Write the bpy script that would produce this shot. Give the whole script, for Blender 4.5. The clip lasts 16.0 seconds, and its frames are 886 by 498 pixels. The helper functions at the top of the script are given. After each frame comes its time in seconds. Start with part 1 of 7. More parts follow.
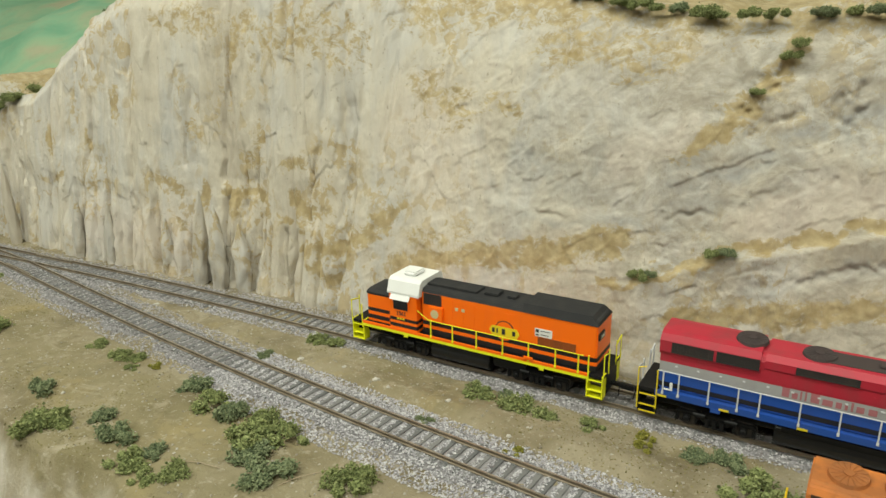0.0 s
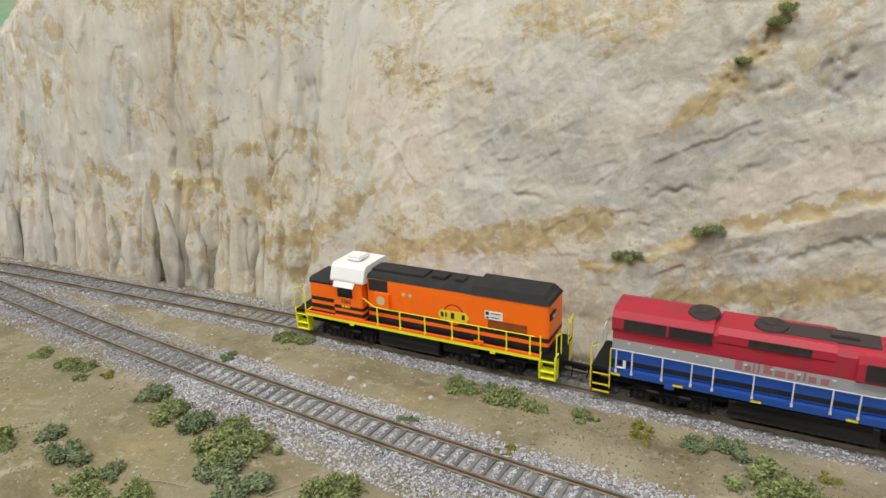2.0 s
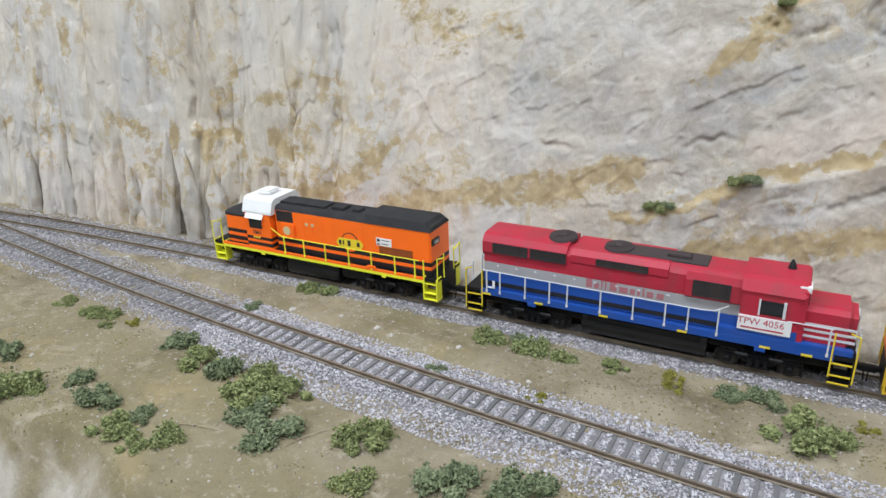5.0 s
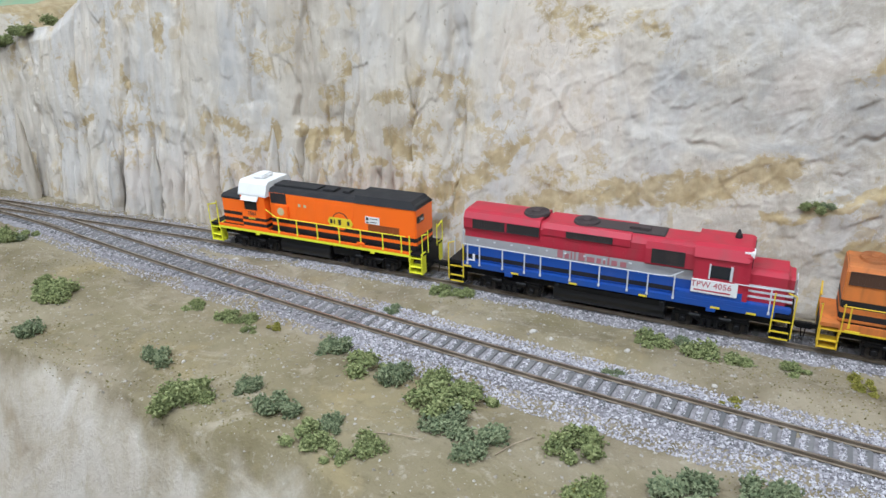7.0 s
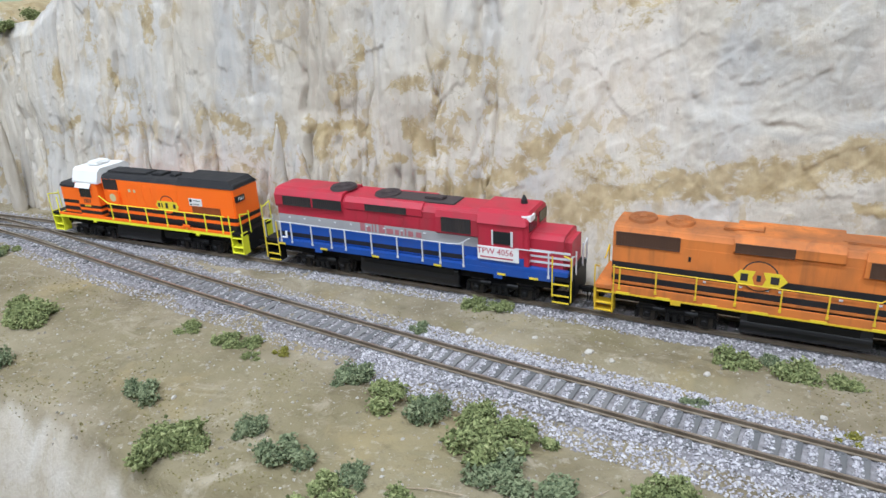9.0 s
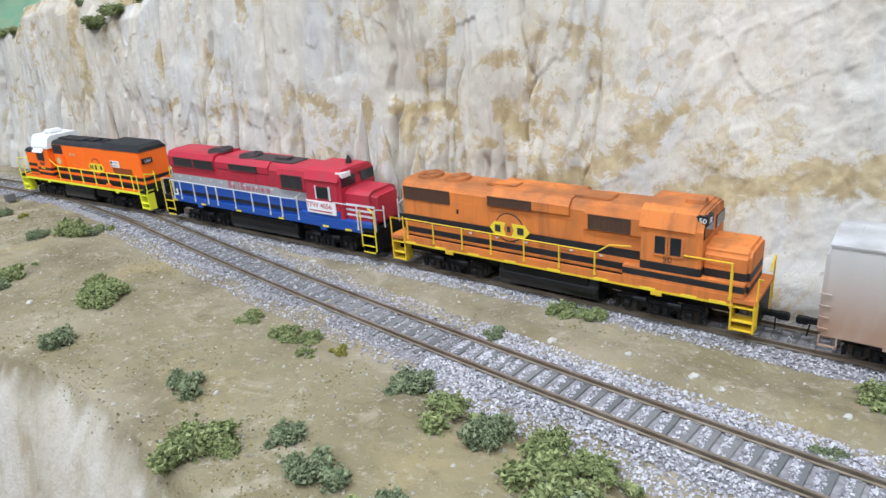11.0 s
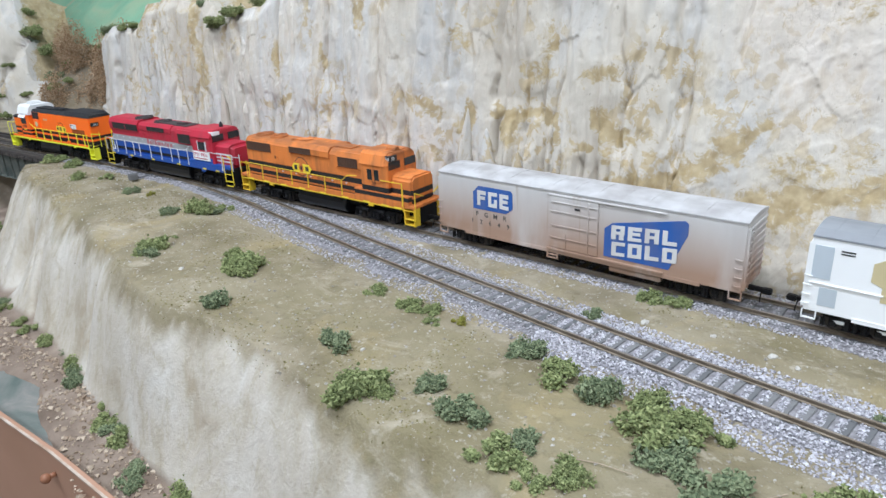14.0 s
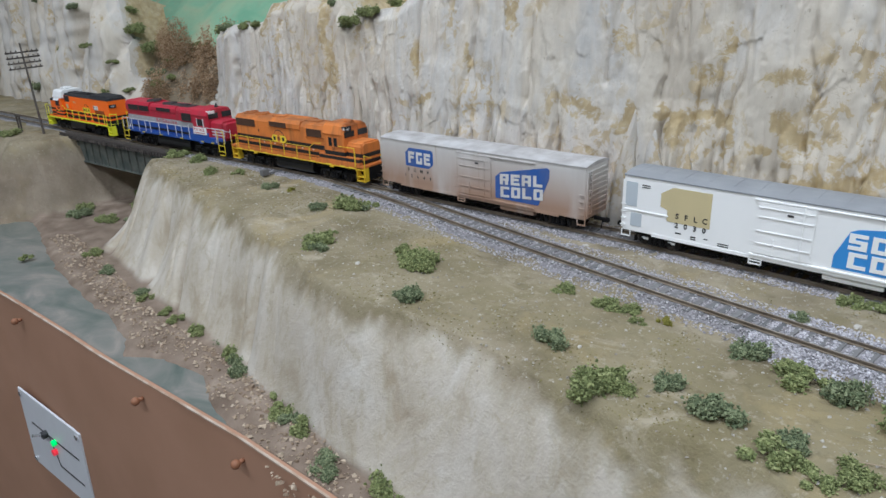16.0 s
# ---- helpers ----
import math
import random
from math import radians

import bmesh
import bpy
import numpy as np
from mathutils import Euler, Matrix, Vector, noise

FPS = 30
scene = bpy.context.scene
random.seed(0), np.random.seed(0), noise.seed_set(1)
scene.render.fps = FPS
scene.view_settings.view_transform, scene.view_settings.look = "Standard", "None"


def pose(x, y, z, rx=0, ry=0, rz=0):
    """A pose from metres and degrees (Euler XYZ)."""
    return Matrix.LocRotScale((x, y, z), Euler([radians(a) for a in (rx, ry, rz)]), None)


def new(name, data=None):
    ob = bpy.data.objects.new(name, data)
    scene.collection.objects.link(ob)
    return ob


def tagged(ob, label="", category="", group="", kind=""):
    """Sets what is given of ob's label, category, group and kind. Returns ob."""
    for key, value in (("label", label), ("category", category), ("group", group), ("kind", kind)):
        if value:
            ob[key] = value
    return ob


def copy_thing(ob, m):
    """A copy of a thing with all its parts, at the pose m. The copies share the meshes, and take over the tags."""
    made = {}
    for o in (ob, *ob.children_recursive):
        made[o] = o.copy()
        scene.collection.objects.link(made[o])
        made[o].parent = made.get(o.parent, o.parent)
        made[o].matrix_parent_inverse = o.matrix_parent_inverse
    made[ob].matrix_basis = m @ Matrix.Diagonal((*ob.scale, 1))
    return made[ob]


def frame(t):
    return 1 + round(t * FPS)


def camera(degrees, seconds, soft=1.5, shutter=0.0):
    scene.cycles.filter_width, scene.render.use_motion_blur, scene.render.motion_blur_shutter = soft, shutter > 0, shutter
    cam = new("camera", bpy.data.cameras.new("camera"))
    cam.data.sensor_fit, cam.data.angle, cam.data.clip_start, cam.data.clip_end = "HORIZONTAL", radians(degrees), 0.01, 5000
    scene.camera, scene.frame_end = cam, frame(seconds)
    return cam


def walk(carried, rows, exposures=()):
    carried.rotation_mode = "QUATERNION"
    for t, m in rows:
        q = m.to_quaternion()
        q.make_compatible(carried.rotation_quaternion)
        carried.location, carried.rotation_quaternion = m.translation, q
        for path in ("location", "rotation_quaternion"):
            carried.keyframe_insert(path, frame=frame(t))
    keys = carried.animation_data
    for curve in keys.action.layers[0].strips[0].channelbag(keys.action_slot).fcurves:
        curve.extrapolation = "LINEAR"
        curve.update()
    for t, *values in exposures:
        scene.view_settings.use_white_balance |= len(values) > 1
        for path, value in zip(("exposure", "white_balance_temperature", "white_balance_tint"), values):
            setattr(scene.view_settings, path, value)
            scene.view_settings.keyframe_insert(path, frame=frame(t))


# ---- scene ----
cam = camera(64.9, 16.0)
METRES, EYE, TILT, LEAN, TURN = 0.484, 0.2173, -17.86, 1.12, 32.0
ROWS = [
    (0.0, 0.0, 0.0, 0.0, 0.0, 0.0, -0.0),
    (0.5, -0.022, 0.0204, 0.0193, -1.35, 0.18, 0.99),
    (1.0, -0.0239, 0.0363, 0.0122, -2.89, 0.06, 1.42),
    (1.5, -0.0254, 0.0477, 0.008, -3.96, -0.26, 1.76),
    (2.0, -0.027, 0.0587, 0.0028, -3.83, -1.3, 1.99),
    (2.5, -0.0295, 0.066, -0.0007, -3.79, -2.42, 2.12),
    (3.0, -0.0345, 0.0655, -0.0057, -3.86, -2.85, 2.1),
    (3.5, -0.0372, 0.0682, -0.0103, -3.78, -3.26, 2.03),
    (6.0, -0.0963, 0.0773, -0.0176, -2.88, -4.24, 1.4),
    (6.5, -0.1826, 0.0865, -0.0125, -3.13, -4.21, 1.28),
    (7.0, -0.2631, 0.1066, -0.0111, -4.63, -4.11, 1.58),
    (7.5, -0.3109, 0.1385, -0.0075, -5.86, -4.02, 2.07),
    (8.0, -0.3214, 0.169, -0.0056, -5.84, -3.75, 2.33),
    (10.5, -0.2287, 0.3304, -0.0374, 3.13, -3.29, 2.07),
    (11.0, -0.2362, 0.3384, -0.0315, 6.08, -3.27, 0.99),
    (11.5, -0.234, 0.3453, -0.0326, 7.92, -3.29, 0.1),
    (12.0, -0.2396, 0.3379, -0.0296, 8.81, -3.43, -0.5),
    (12.5, -0.2518, 0.3092, -0.0287, 8.7, -3.59, -0.64),
    (13.0, -0.2682, 0.2765, -0.0285, 8.95, -3.7, -0.99),
    (13.5, -0.2861, 0.2473, -0.0288, 9.31, -3.74, -1.6),
    (14.0, -0.3056, 0.2142, -0.0338, 9.23, -3.72, -1.57),
    (14.5, -0.3338, 0.1932, -0.0389, 9.22, -3.71, -1.64),
    (15.0, -0.3787, 0.1744, -0.0427, 9.34, -3.72, -1.69),
    (15.5, -0.4389, 0.1593, -0.0427, 10.72, -3.71, -2.0),
    (16.0, -0.5044, 0.1667, -0.0428, 11.59, -3.79, -2.6),
]
walk(cam, [(t, pose(0, 0, EYE, TILT, LEAN, TURN) @ pose(METRES * x, METRES * y, METRES * z, 90 + pitch, roll, yaw)) for t, x, y, z, yaw, pitch, roll in ROWS],
     exposures=[(0.0, -0.2, 7050, -4), (1.2, -0.2, 6750, 3), (2.0, -0.18, 6500, 6), (3.5, -0.12, 6150, 9), (6.0, 0.0, 5600, 9), (8.0, 0.05, 5550, 9), (11.0, 0.24, 5550, 9), (12.5, 0.25, 5500, 9), (13.5, 0.28, 5450, 9), (14.0, 0.2, 5450, 9), (14.5, -0.05, 5550, 9), (15.2, -0.22, 5550, 9), (16.0, -0.25, 5550, 9)])

# ---- world and lights ----
world = bpy.data.worlds.new("world")
scene.world = world
world.use_nodes = True
world.node_tree.nodes["Background"].inputs[0].default_value = (0.80, 0.82, 0.85, 1)
world.node_tree.nodes["Background"].inputs[1].default_value = 0.08


def lamp(x, y, z, sx, sy, power, colour):
    d = bpy.data.lights.new("tube_light", "AREA")
    d.shape, d.size, d.size_y, d.energy, d.color = "RECTANGLE", sx, sy, power, colour
    o = new("tube_light", d)
    o.location = (x, y, z)
    return o


for lx in (-1.0, 0.05, 1.1):
    for ly in (-0.95, -0.05):
        lamp(lx, ly, 1.245, 1.1, 0.14, 11.3 if lx < 1 else 5.2, (1.0, 0.99, 0.97))

# ---- materials ----


class Mat:
    """A small builder of node materials."""

    def __init__(self, name, rough=0.8, metal=0.0, spec=0.4):
        self.m = bpy.data.materials.new(name)
        self.m.use_nodes = True
        self.t = self.m.node_tree
        self.b = self.t.nodes["Principled BSDF"]
        self.b.inputs["Roughness"].default_value = rough
        self.b.inputs["Metallic"].default_value = metal
        self.b.inputs["Specular IOR Level"].default_value = spec
        self.c = self.t.nodes.new("ShaderNodeTexCoord").outputs["Object"]

    def node(self, kind, **sets):
        n = self.t.nodes.new(kind)
        for k, v in sets.items():
            n.inputs[k].default_value = v
        return n

    def link(self, a, b):
        self.t.links.new(a, b)

    def scaled(self, s):
        n = self.node("ShaderNodeMapping")
        n.inputs["Scale"].default_value = s
        self.link(self.c, n.inputs["Vector"])
        return n.outputs[0]

    def noise(self, scale, detail=4.0, stretch=(1, 1, 1), dist=0.0, rough=0.5):
        n = self.node("ShaderNodeTexNoise", Scale=scale, Detail=detail, Distortion=dist, Roughness=rough)
        self.link(self.scaled(stretch), n.inputs["Vector"])
        return n.outputs["Fac"]

    def ramp(self, fac, stops):
        n = self.t.nodes.new("ShaderNodeValToRGB")
        e = n.color_ramp.elements
        while len(e) < len(stops):
            e.new(0.5)
        for k, (p, c) in zip(e, stops):
            k.position, k.color = p, (*c, 1)
        self.link(fac, n.inputs[0])
        return n.outputs[0]

    def step(self, fac, lo, hi):
        n = self.node("ShaderNodeMapRange")
        n.inputs["From Min"].default_value, n.inputs["From Max"].default_value = lo, hi
        self.link(fac, n.inputs["Value"])
        return n.outputs[0]

    def mix(self, fac, a, b, blend="MIX"):
        n = self.t.nodes.new("ShaderNodeMix")
        n.data_type, n.blend_type = "RGBA", blend
        for k, v in ((0, fac), (6, a), (7, b)):
            if isinstance(v, (int, float)):
                n.inputs[k].default_value = v
            elif isinstance(v, tuple):
                n.inputs[k].default_value = (*v, 1)
            else:
                self.link(v, n.inputs[k])
        return n.outputs[2]

    def times(self, a, b):
        n = self.t.nodes.new("ShaderNodeMath")
        n.operation = "MULTIPLY"
        for i, v in enumerate((a, b)):
            if isinstance(v, (int, float)):
                n.inputs[i].default_value = v
            else:
                self.link(v, n.inputs[i])
        return n.outputs[0]

    def plus(self, a, b):
        n = self.t.nodes.new("ShaderNodeMath")
        n.operation = "ADD"
        self.link(a, n.inputs[0])
        self.link(b, n.inputs[1])
        return n.outputs[0]

    def attr(self, name):
        n = self.t.nodes.new("ShaderNodeAttribute")
        n.attribute_name = name
        return n.outputs["Fac"]

    def random(self):
        return self.t.nodes.new("ShaderNodeObjectInfo").outputs["Random"]

    def island(self):
        return self.t.nodes.new("ShaderNodeNewGeometry").outputs["Random Per Island"]

    def bump(self, fac, depth, strength=0.6):
        n = self.node("ShaderNodeBump", Strength=strength, Distance=depth)
        self.link(fac, n.inputs["Height"])
        if self.b.inputs["Normal"].is_linked:
            self.link(self.b.inputs["Normal"].links[0].from_socket, n.inputs["Normal"])
        self.link(n.outputs[0], self.b.inputs["Normal"])
        return self

    def colour(self, c):
        if isinstance(c, tuple):
            self.b.inputs["Base Color"].default_value = (*c, 1)
        else:
            self.link(c, self.b.inputs["Base Color"])
        return self


def paint(name, c, rough=0.45, dirt=(0.16, 0.12, 0.08), amount=0.25, spec=0.4, metal=0.0):
    """Model paint with faint grime and slightly uneven gloss."""
    m = Mat(name, rough, metal, spec)
    g = m.times(m.step(m.noise(95, 5, (1, 1, 0.35)), 0.45, 0.8), amount)
    m.colour(m.mix(g, c, dirt))
    return m.bump(m.noise(900, 2), 0.0002, 0.15).m


def rock_material():
    m = Mat("painted_plaster_rock", 0.85, spec=0.2)
    tone = m.ramp(m.noise(13, 12, (1, 1, 0.20), 0.3, 0.6), [(0.32, (0.47, 0.417, 0.342)), (0.45, (0.56, 0.507, 0.424)), (0.54, (0.52, 0.494, 0.455)), (0.66, (0.60, 0.535, 0.44))])
    streak = m.step(m.noise(70, 8, (1, 1, 0.06), 0, 0.6), 0.52, 0.72)
    tone = m.mix(m.times(streak, 0.40), tone, (0.40, 0.358, 0.298))
    light = m.step(m.noise(60, 10, (1, 1, 0.22), 0, 0.66), 0.54, 0.66)
    tone = m.mix(m.times(light, 0.5), tone, (0.65, 0.605, 0.525))
    zone = m.step(m.noise(16, 4, (1, 1, 0.6), 0.5), 0.47, 0.60)
    speck = m.step(m.noise(95, 12, (1, 1, 0.8), 0.6, 0.66), 0.515, 0.555)
    tone = m.mix(m.times(m.times(speck, zone), 0.7), tone, (0.43, 0.325, 0.165))
    # a darker tan-grey, broken up by noise, that comes in towards +x
    tan_grey = m.step(m.noise(60, 12, (0.55, 1, 0.8), 0.8, 0.72), 0.40, 0.60)
    tone = m.mix(m.times(m.attr("tan_grey"), tan_grey), tone, (0.35, 0.308, 0.252))
    tone = m.mix(m.times(m.times(m.attr("grey"), m.step(m.noise(50, 10, (0.6, 1, 1), 0, 0.6), 0.36, 0.62)), 0.7), tone, (0.32, 0.325, 0.33))
    tone = m.mix(m.times(m.attr("rose"), 0.4), tone, (0.66, 0.57, 0.50))
    crust = m.step(m.plus(m.noise(150, 12, (0.75, 1, 0.9), 0.6, 0.75), m.times(m.attr("stain"), 0.30)), 0.625, 0.735)
    tone = m.mix(m.times(crust, 0.85), tone, m.ramp(m.noise(120, 4), [(0.35, (0.32, 0.235, 0.105)), (0.65, (0.47, 0.37, 0.205))]))
    crack = m.step(m.noise(36, 10, (1, 1, 0.4), 1.5, 0.6), 0.498, 0.503)
    crack2 = m.step(m.noise(36, 10, (1, 1, 0.4), 1.5, 0.6), 0.511, 0.506)
    tone = m.mix(m.times(m.times(crack, crack2), m.times(zone, 0.45)), tone, (0.30, 0.25, 0.18))
    pit = m.step(m.noise(240, 8, (1, 1, 0.7), 0, 0.6), 0.64, 0.70)
    tone = m.mix(m.times(pit, 0.5), tone, (0.24, 0.20, 0.15))
    m.colour(tone)
    m.bump(m.noise(55, 10, (1, 1, 0.30), 0.4, 0.60), 0.0038, 0.55)
    return m.bump(m.noise(420, 8, (1, 1, 0.6), 0, 0.65), 0.0009, 0.5).m


def soil_material():
    m = Mat("sandy_soil", 0.95, spec=0.1)
    tone = m.ramp(m.noise(22, 6), [(0.34, (0.175, 0.145, 0.092)), (0.48, (0.25, 0.212, 0.142)), (0.64, (0.32, 0.275, 0.195))])
    olive = m.step(m.noise(30, 6, dist=0.5), 0.50, 0.68)
    tone = m.mix(m.times(m.step(m.plus(m.times(olive, 0.5), m.attr("turf")), 0.5, 1.4), 0.65), tone, (0.215, 0.183, 0.098))
    straw = m.step(m.noise(15, 8, dist=0.8, rough=0.62), 0.53, 0.66)
    tone = m.mix(m.times(straw, 0.55), tone, (0.345, 0.275, 0.145))
    pale = m.step(m.noise(34, 9, (0.7, 1, 1), 1.0, 0.65), 0.57, 0.68)
    tone = m.mix(m.times(pale, 0.55), tone, (0.44, 0.385, 0.295))
    grit = m.step(m.noise(230, 10, rough=0.7), 0.56, 0.66)
    tone = m.mix(m.times(grit, 0.5), tone, (0.46, 0.42, 0.34))
    dark = m.step(m.noise(170, 10, rough=0.7), 0.55, 0.68)
    tone = m.mix(m.times(dark, 0.4), tone, (0.11, 0.085, 0.05))
    face = m.ramp(m.noise(26, 10, (1, 1, 0.55), 0.6, 0.62), [(0.34, (0.37, 0.315, 0.235)), (0.46, (0.46, 0.41, 0.33)), (0.56, (0.495, 0.45, 0.38)), (0.70, (0.555, 0.52, 0.46))])
    face = m.mix(m.times(m.step(m.noise(90, 10, (1, 1, 0.6), 0.5, 0.7), 0.5, 0.64), 0.5), face, (0.34, 0.285, 0.195))
    tone = m.mix(m.step(m.attr("face"), 0.1, 0.8), tone, face)
    mud_shade = m.ramp(m.noise(40, 6), [(0.35, (0.16, 0.12, 0.09)), (0.6, (0.25, 0.195, 0.15)), (0.75, (0.34, 0.28, 0.22))])
    # mud of the river bed, and painted shade on the far-left bank
    tone = m.mix(m.attr("mud_shade"), tone, mud_shade)
    m.colour(tone)
    m.bump(m.noise(110, 9, (1, 1, 0.5), 0.4, 0.65), 0.0032, 0.55)
    return m.bump(m.noise(650, 4), 0.0007, 0.5).m


ROCK, SOIL = rock_material(), soil_material()


def simple(name, a, b, scale, rough=0.85, depth=0.001, spec=0.25, metal=0.0):
    m = Mat(name, rough, metal, spec)
    m.colour(m.ramp(m.noise(scale, 5), [(0.35, a), (0.65, b)]))
    return m.bump(m.noise(scale * 2.5, 5), depth, 0.5).m


def by_piece(name, stops, rough=0.85, island=True, spec=0.2):
    m = Mat(name, rough, 0, spec)
    f = m.island() if island else m.random()
    c = m.ramp(f, stops)
    m.colour(m.mix(m.times(m.step(m.noise(300, 3), 0.4, 0.7), 0.3), c, stops[0][1]))
    return m.m


BALLAST = by_piece("ballast_stone", [(0.0, (0.20, 0.19, 0.205)), (0.3, (0.37, 0.355, 0.375)), (0.65, (0.49, 0.472, 0.497)), (1.0, (0.64, 0.625, 0.645))])
BALLAST_OLD = by_piece("dusty_ballast_stone", [(0.0, (0.22, 0.205, 0.21)), (0.5, (0.37, 0.35, 0.36)), (1.0, (0.58, 0.56, 0.57))])
BALLAST_BED = simple("ballast_bed", (0.19, 0.18, 0.185), (0.31, 0.295, 0.305), 260, depth=0.002)
TIE = by_piece("tie_plastic", [(0.0, (0.13, 0.13, 0.132)), (1.0, (0.205, 0.20, 0.197))], 0.7, False)
RAIL = simple("rusty_rail", (0.17, 0.135, 0.095), (0.25, 0.205, 0.15), 90, 0.55, 0.0002, 0.5, 0.35)
RAILTOP = simple("worn_rail_head", (0.30, 0.25, 0.20), (0.42, 0.37, 0.31), 90, 0.35, 0.0001, 0.5, 0.7)
FASCIA = simple("brown_fascia_board", (0.36, 0.205, 0.13), (0.40, 0.23, 0.15), 14, 0.6, 0.0002)
WATERM = Mat("murky_water", 0.28, 0, 0.5)
WATERM.colour(WATERM.ramp(WATERM.noise(22, 9, (0.6, 1, 1), 1.2, 0.6), [(0.32, (0.10, 0.125, 0.11)), (0.45, (0.155, 0.168, 0.15)), (0.56, (0.21, 0.205, 0.185)), (0.66, (0.29, 0.262, 0.23))]))
WATERM = WATERM.bump(WATERM.noise(60, 4), 0.0012, 0.35).m

# ---- builders ----
MM = 0.001


def link_mesh(name, bm, material, smooth=False):
    me = bpy.data.meshes.new(name)
    bm.to_mesh(me)
    bm.free()
    for m in material if isinstance(material, (list, tuple)) else [material]:
        me.materials.append(m)
    if smooth:
        for p in me.polygons:
            p.use_smooth = True
    return new(name, me)


def part(name, bm, material, parent, label="", smooth=False):
    ob = link_mesh(name, bm, material, smooth)
    ob.parent = parent
    if label:
        ob["label"] = label
    return ob


def box(bm, x0, x1, y0, y1, z0, z1, bevel=0.0):
    """A bevelled box, in millimetres."""
    r = bmesh.ops.create_cube(bm, size=1.0)
    bmesh.ops.transform(bm, verts=r["verts"], matrix=Matrix.Translation(((x0 + x1) / 2 * MM, (y0 + y1) / 2 * MM, (z0 + z1) / 2 * MM)) @ Matrix.Diagonal((abs(x1 - x0) * MM, abs(y1 - y0) * MM, abs(z1 - z0) * MM, 1)))
    if bevel:
        edges = list({e for v in r["verts"] for e in v.link_edges})
        bmesh.ops.bevel(bm, geom=edges, offset=bevel * MM, segments=2, affect="EDGES")
    return bm


def boxes(*rows, bevel=0.0):
    bm = bmesh.new()
    for r in rows:
        box(bm, *r, bevel=bevel)
    return bm


def sheet(name, X, Y, Z, material, attrs=None, smooth=True):
    """A grid surface from 2D arrays, with point attributes."""
    n, k = X.shape
    co = np.stack([X, Y, Z], -1).reshape(-1, 3)
    i = np.arange(n * k).reshape(n, k)
    f = np.stack([i[:-1, :-1], i[1:, :-1], i[1:, 1:], i[:-1, 1:]], -1).reshape(-1, 4)
    me = bpy.data.meshes.new(name)
    me.from_pydata(co.tolist(), [], f.tolist())
    for key, v in (attrs or {}).items():
        a = me.attributes.new(key, "FLOAT", "POINT")
        a.data.foreach_set("value", np.ascontiguousarray(v, dtype=np.float32).ravel())
    me.materials.append(material)
    me.polygons.foreach_set("use_smooth", [smooth] * len(me.polygons))
    return new(name, me)


def lattice(rng, n=256):
    return rng.random((n, n))


LAT = lattice(np.random.default_rng(7))


def vnoise(x, y):
    """Smooth value noise on arrays, -1..1."""
    xi, yi = np.floor(x).astype(int), np.floor(y).astype(int)
    fx, fy = x - xi, y - yi
    fx, fy = fx * fx * (3 - 2 * fx), fy * fy * (3 - 2 * fy)
    a, b = LAT[xi % 256, yi % 256], LAT[(xi + 1) % 256, yi % 256]
    c, d = LAT[xi % 256, (yi + 1) % 256], LAT[(xi + 1) % 256, (yi + 1) % 256]
    return 2 * ((a * (1 - fx) + b * fx) * (1 - fy) + (c * (1 - fx) + d * fx) * fy) - 1


def fbm(x, y, octaves=4):
    s, a = 0.0, 0.5
    for k in range(octaves):
        s = s + a * vnoise(x * 2**k + 17.3 * k, y * 2**k + 5.1 * k)
        a *= 0.5
    return s


def smooth01(t):
    t = np.clip(t, 0, 1)
    return t * t * (3 - 2 * t)


def line(x, pts):
    return np.interp(x, [p[0] for p in pts], [p[1] for p in pts])


# ---- the plan ----
def back_y(x):
    x = np.asarray(x, float)
    q = np.clip(x, -1.4, 0.5)
    y = 0.37473 + 0.01651 * q - 0.00007 * q**2 + 0.02077 * q**3 - 0.05516 * q**4 - 0.03583 * q**5
    return y + np.where(x < -1.4, (x + 1.4) * 0.10, 0) + np.where(x > 0.5, (x - 0.5) * 0.0, 0)


JOIN, MEET = -0.60, -0.87


def near_y(x):
    x = np.asarray(x, float)
    y = 0.26872 - 0.02990 * x + 0.08273 * np.clip(x, -2, 0.25) ** 2
    y0, s0 = 0.26872 - 0.02990 * JOIN + 0.08273 * JOIN**2, -0.0299 + 0.16546 * JOIN
    y1, s1 = float(back_y(MEET)), float(back_y(MEET + 0.01) - back_y(MEET)) / 0.01
    t, h = np.clip((x - MEET) / (JOIN - MEET), 0, 1), JOIN - MEET
    herm = (2 * t**3 - 3 * t**2 + 1) * y1 + (t**3 - 2 * t**2 + t) * h * s1 + (-2 * t**3 + 3 * t**2) * y0 + (t**3 - t**2) * h * s0
    return np.where(x < MEET, back_y(x), np.where(x < JOIN, herm, y))


EDGE = [(-1.06, 0.275), (-1.0, 0.248), (-0.885, 0.225), (-0.75, 0.209), (-0.61, 0.180), (-0.53, 0.177), (-0.45, 0.170), (-0.37, 0.160), (-0.3, 0.166), (-0.2, 0.168), (0.0, 0.168), (0.8, 0.168)]
FOOT = [(-1.06, 0.190), (-0.88, 0.162), (-0.80, 0.161), (-0.70, 0.157), (-0.61, 0.147), (-0.54, 0.139), (-0.5, 0.132), (-0.3, 0.115), (0.0, 0.112), (0.8, 0.112)]
FRONT = [(-2.4, -0.26), (-1.6, -0.055), (-1.2, 0.036), (-0.99, 0.0685), (-0.86, 0.0785), (-0.778, 0.0835), (-0.682, 0.0925), (-0.60, 0.100), (-0.52, 0.1035), (0.0, 0.106), (0.8, 0.106)]
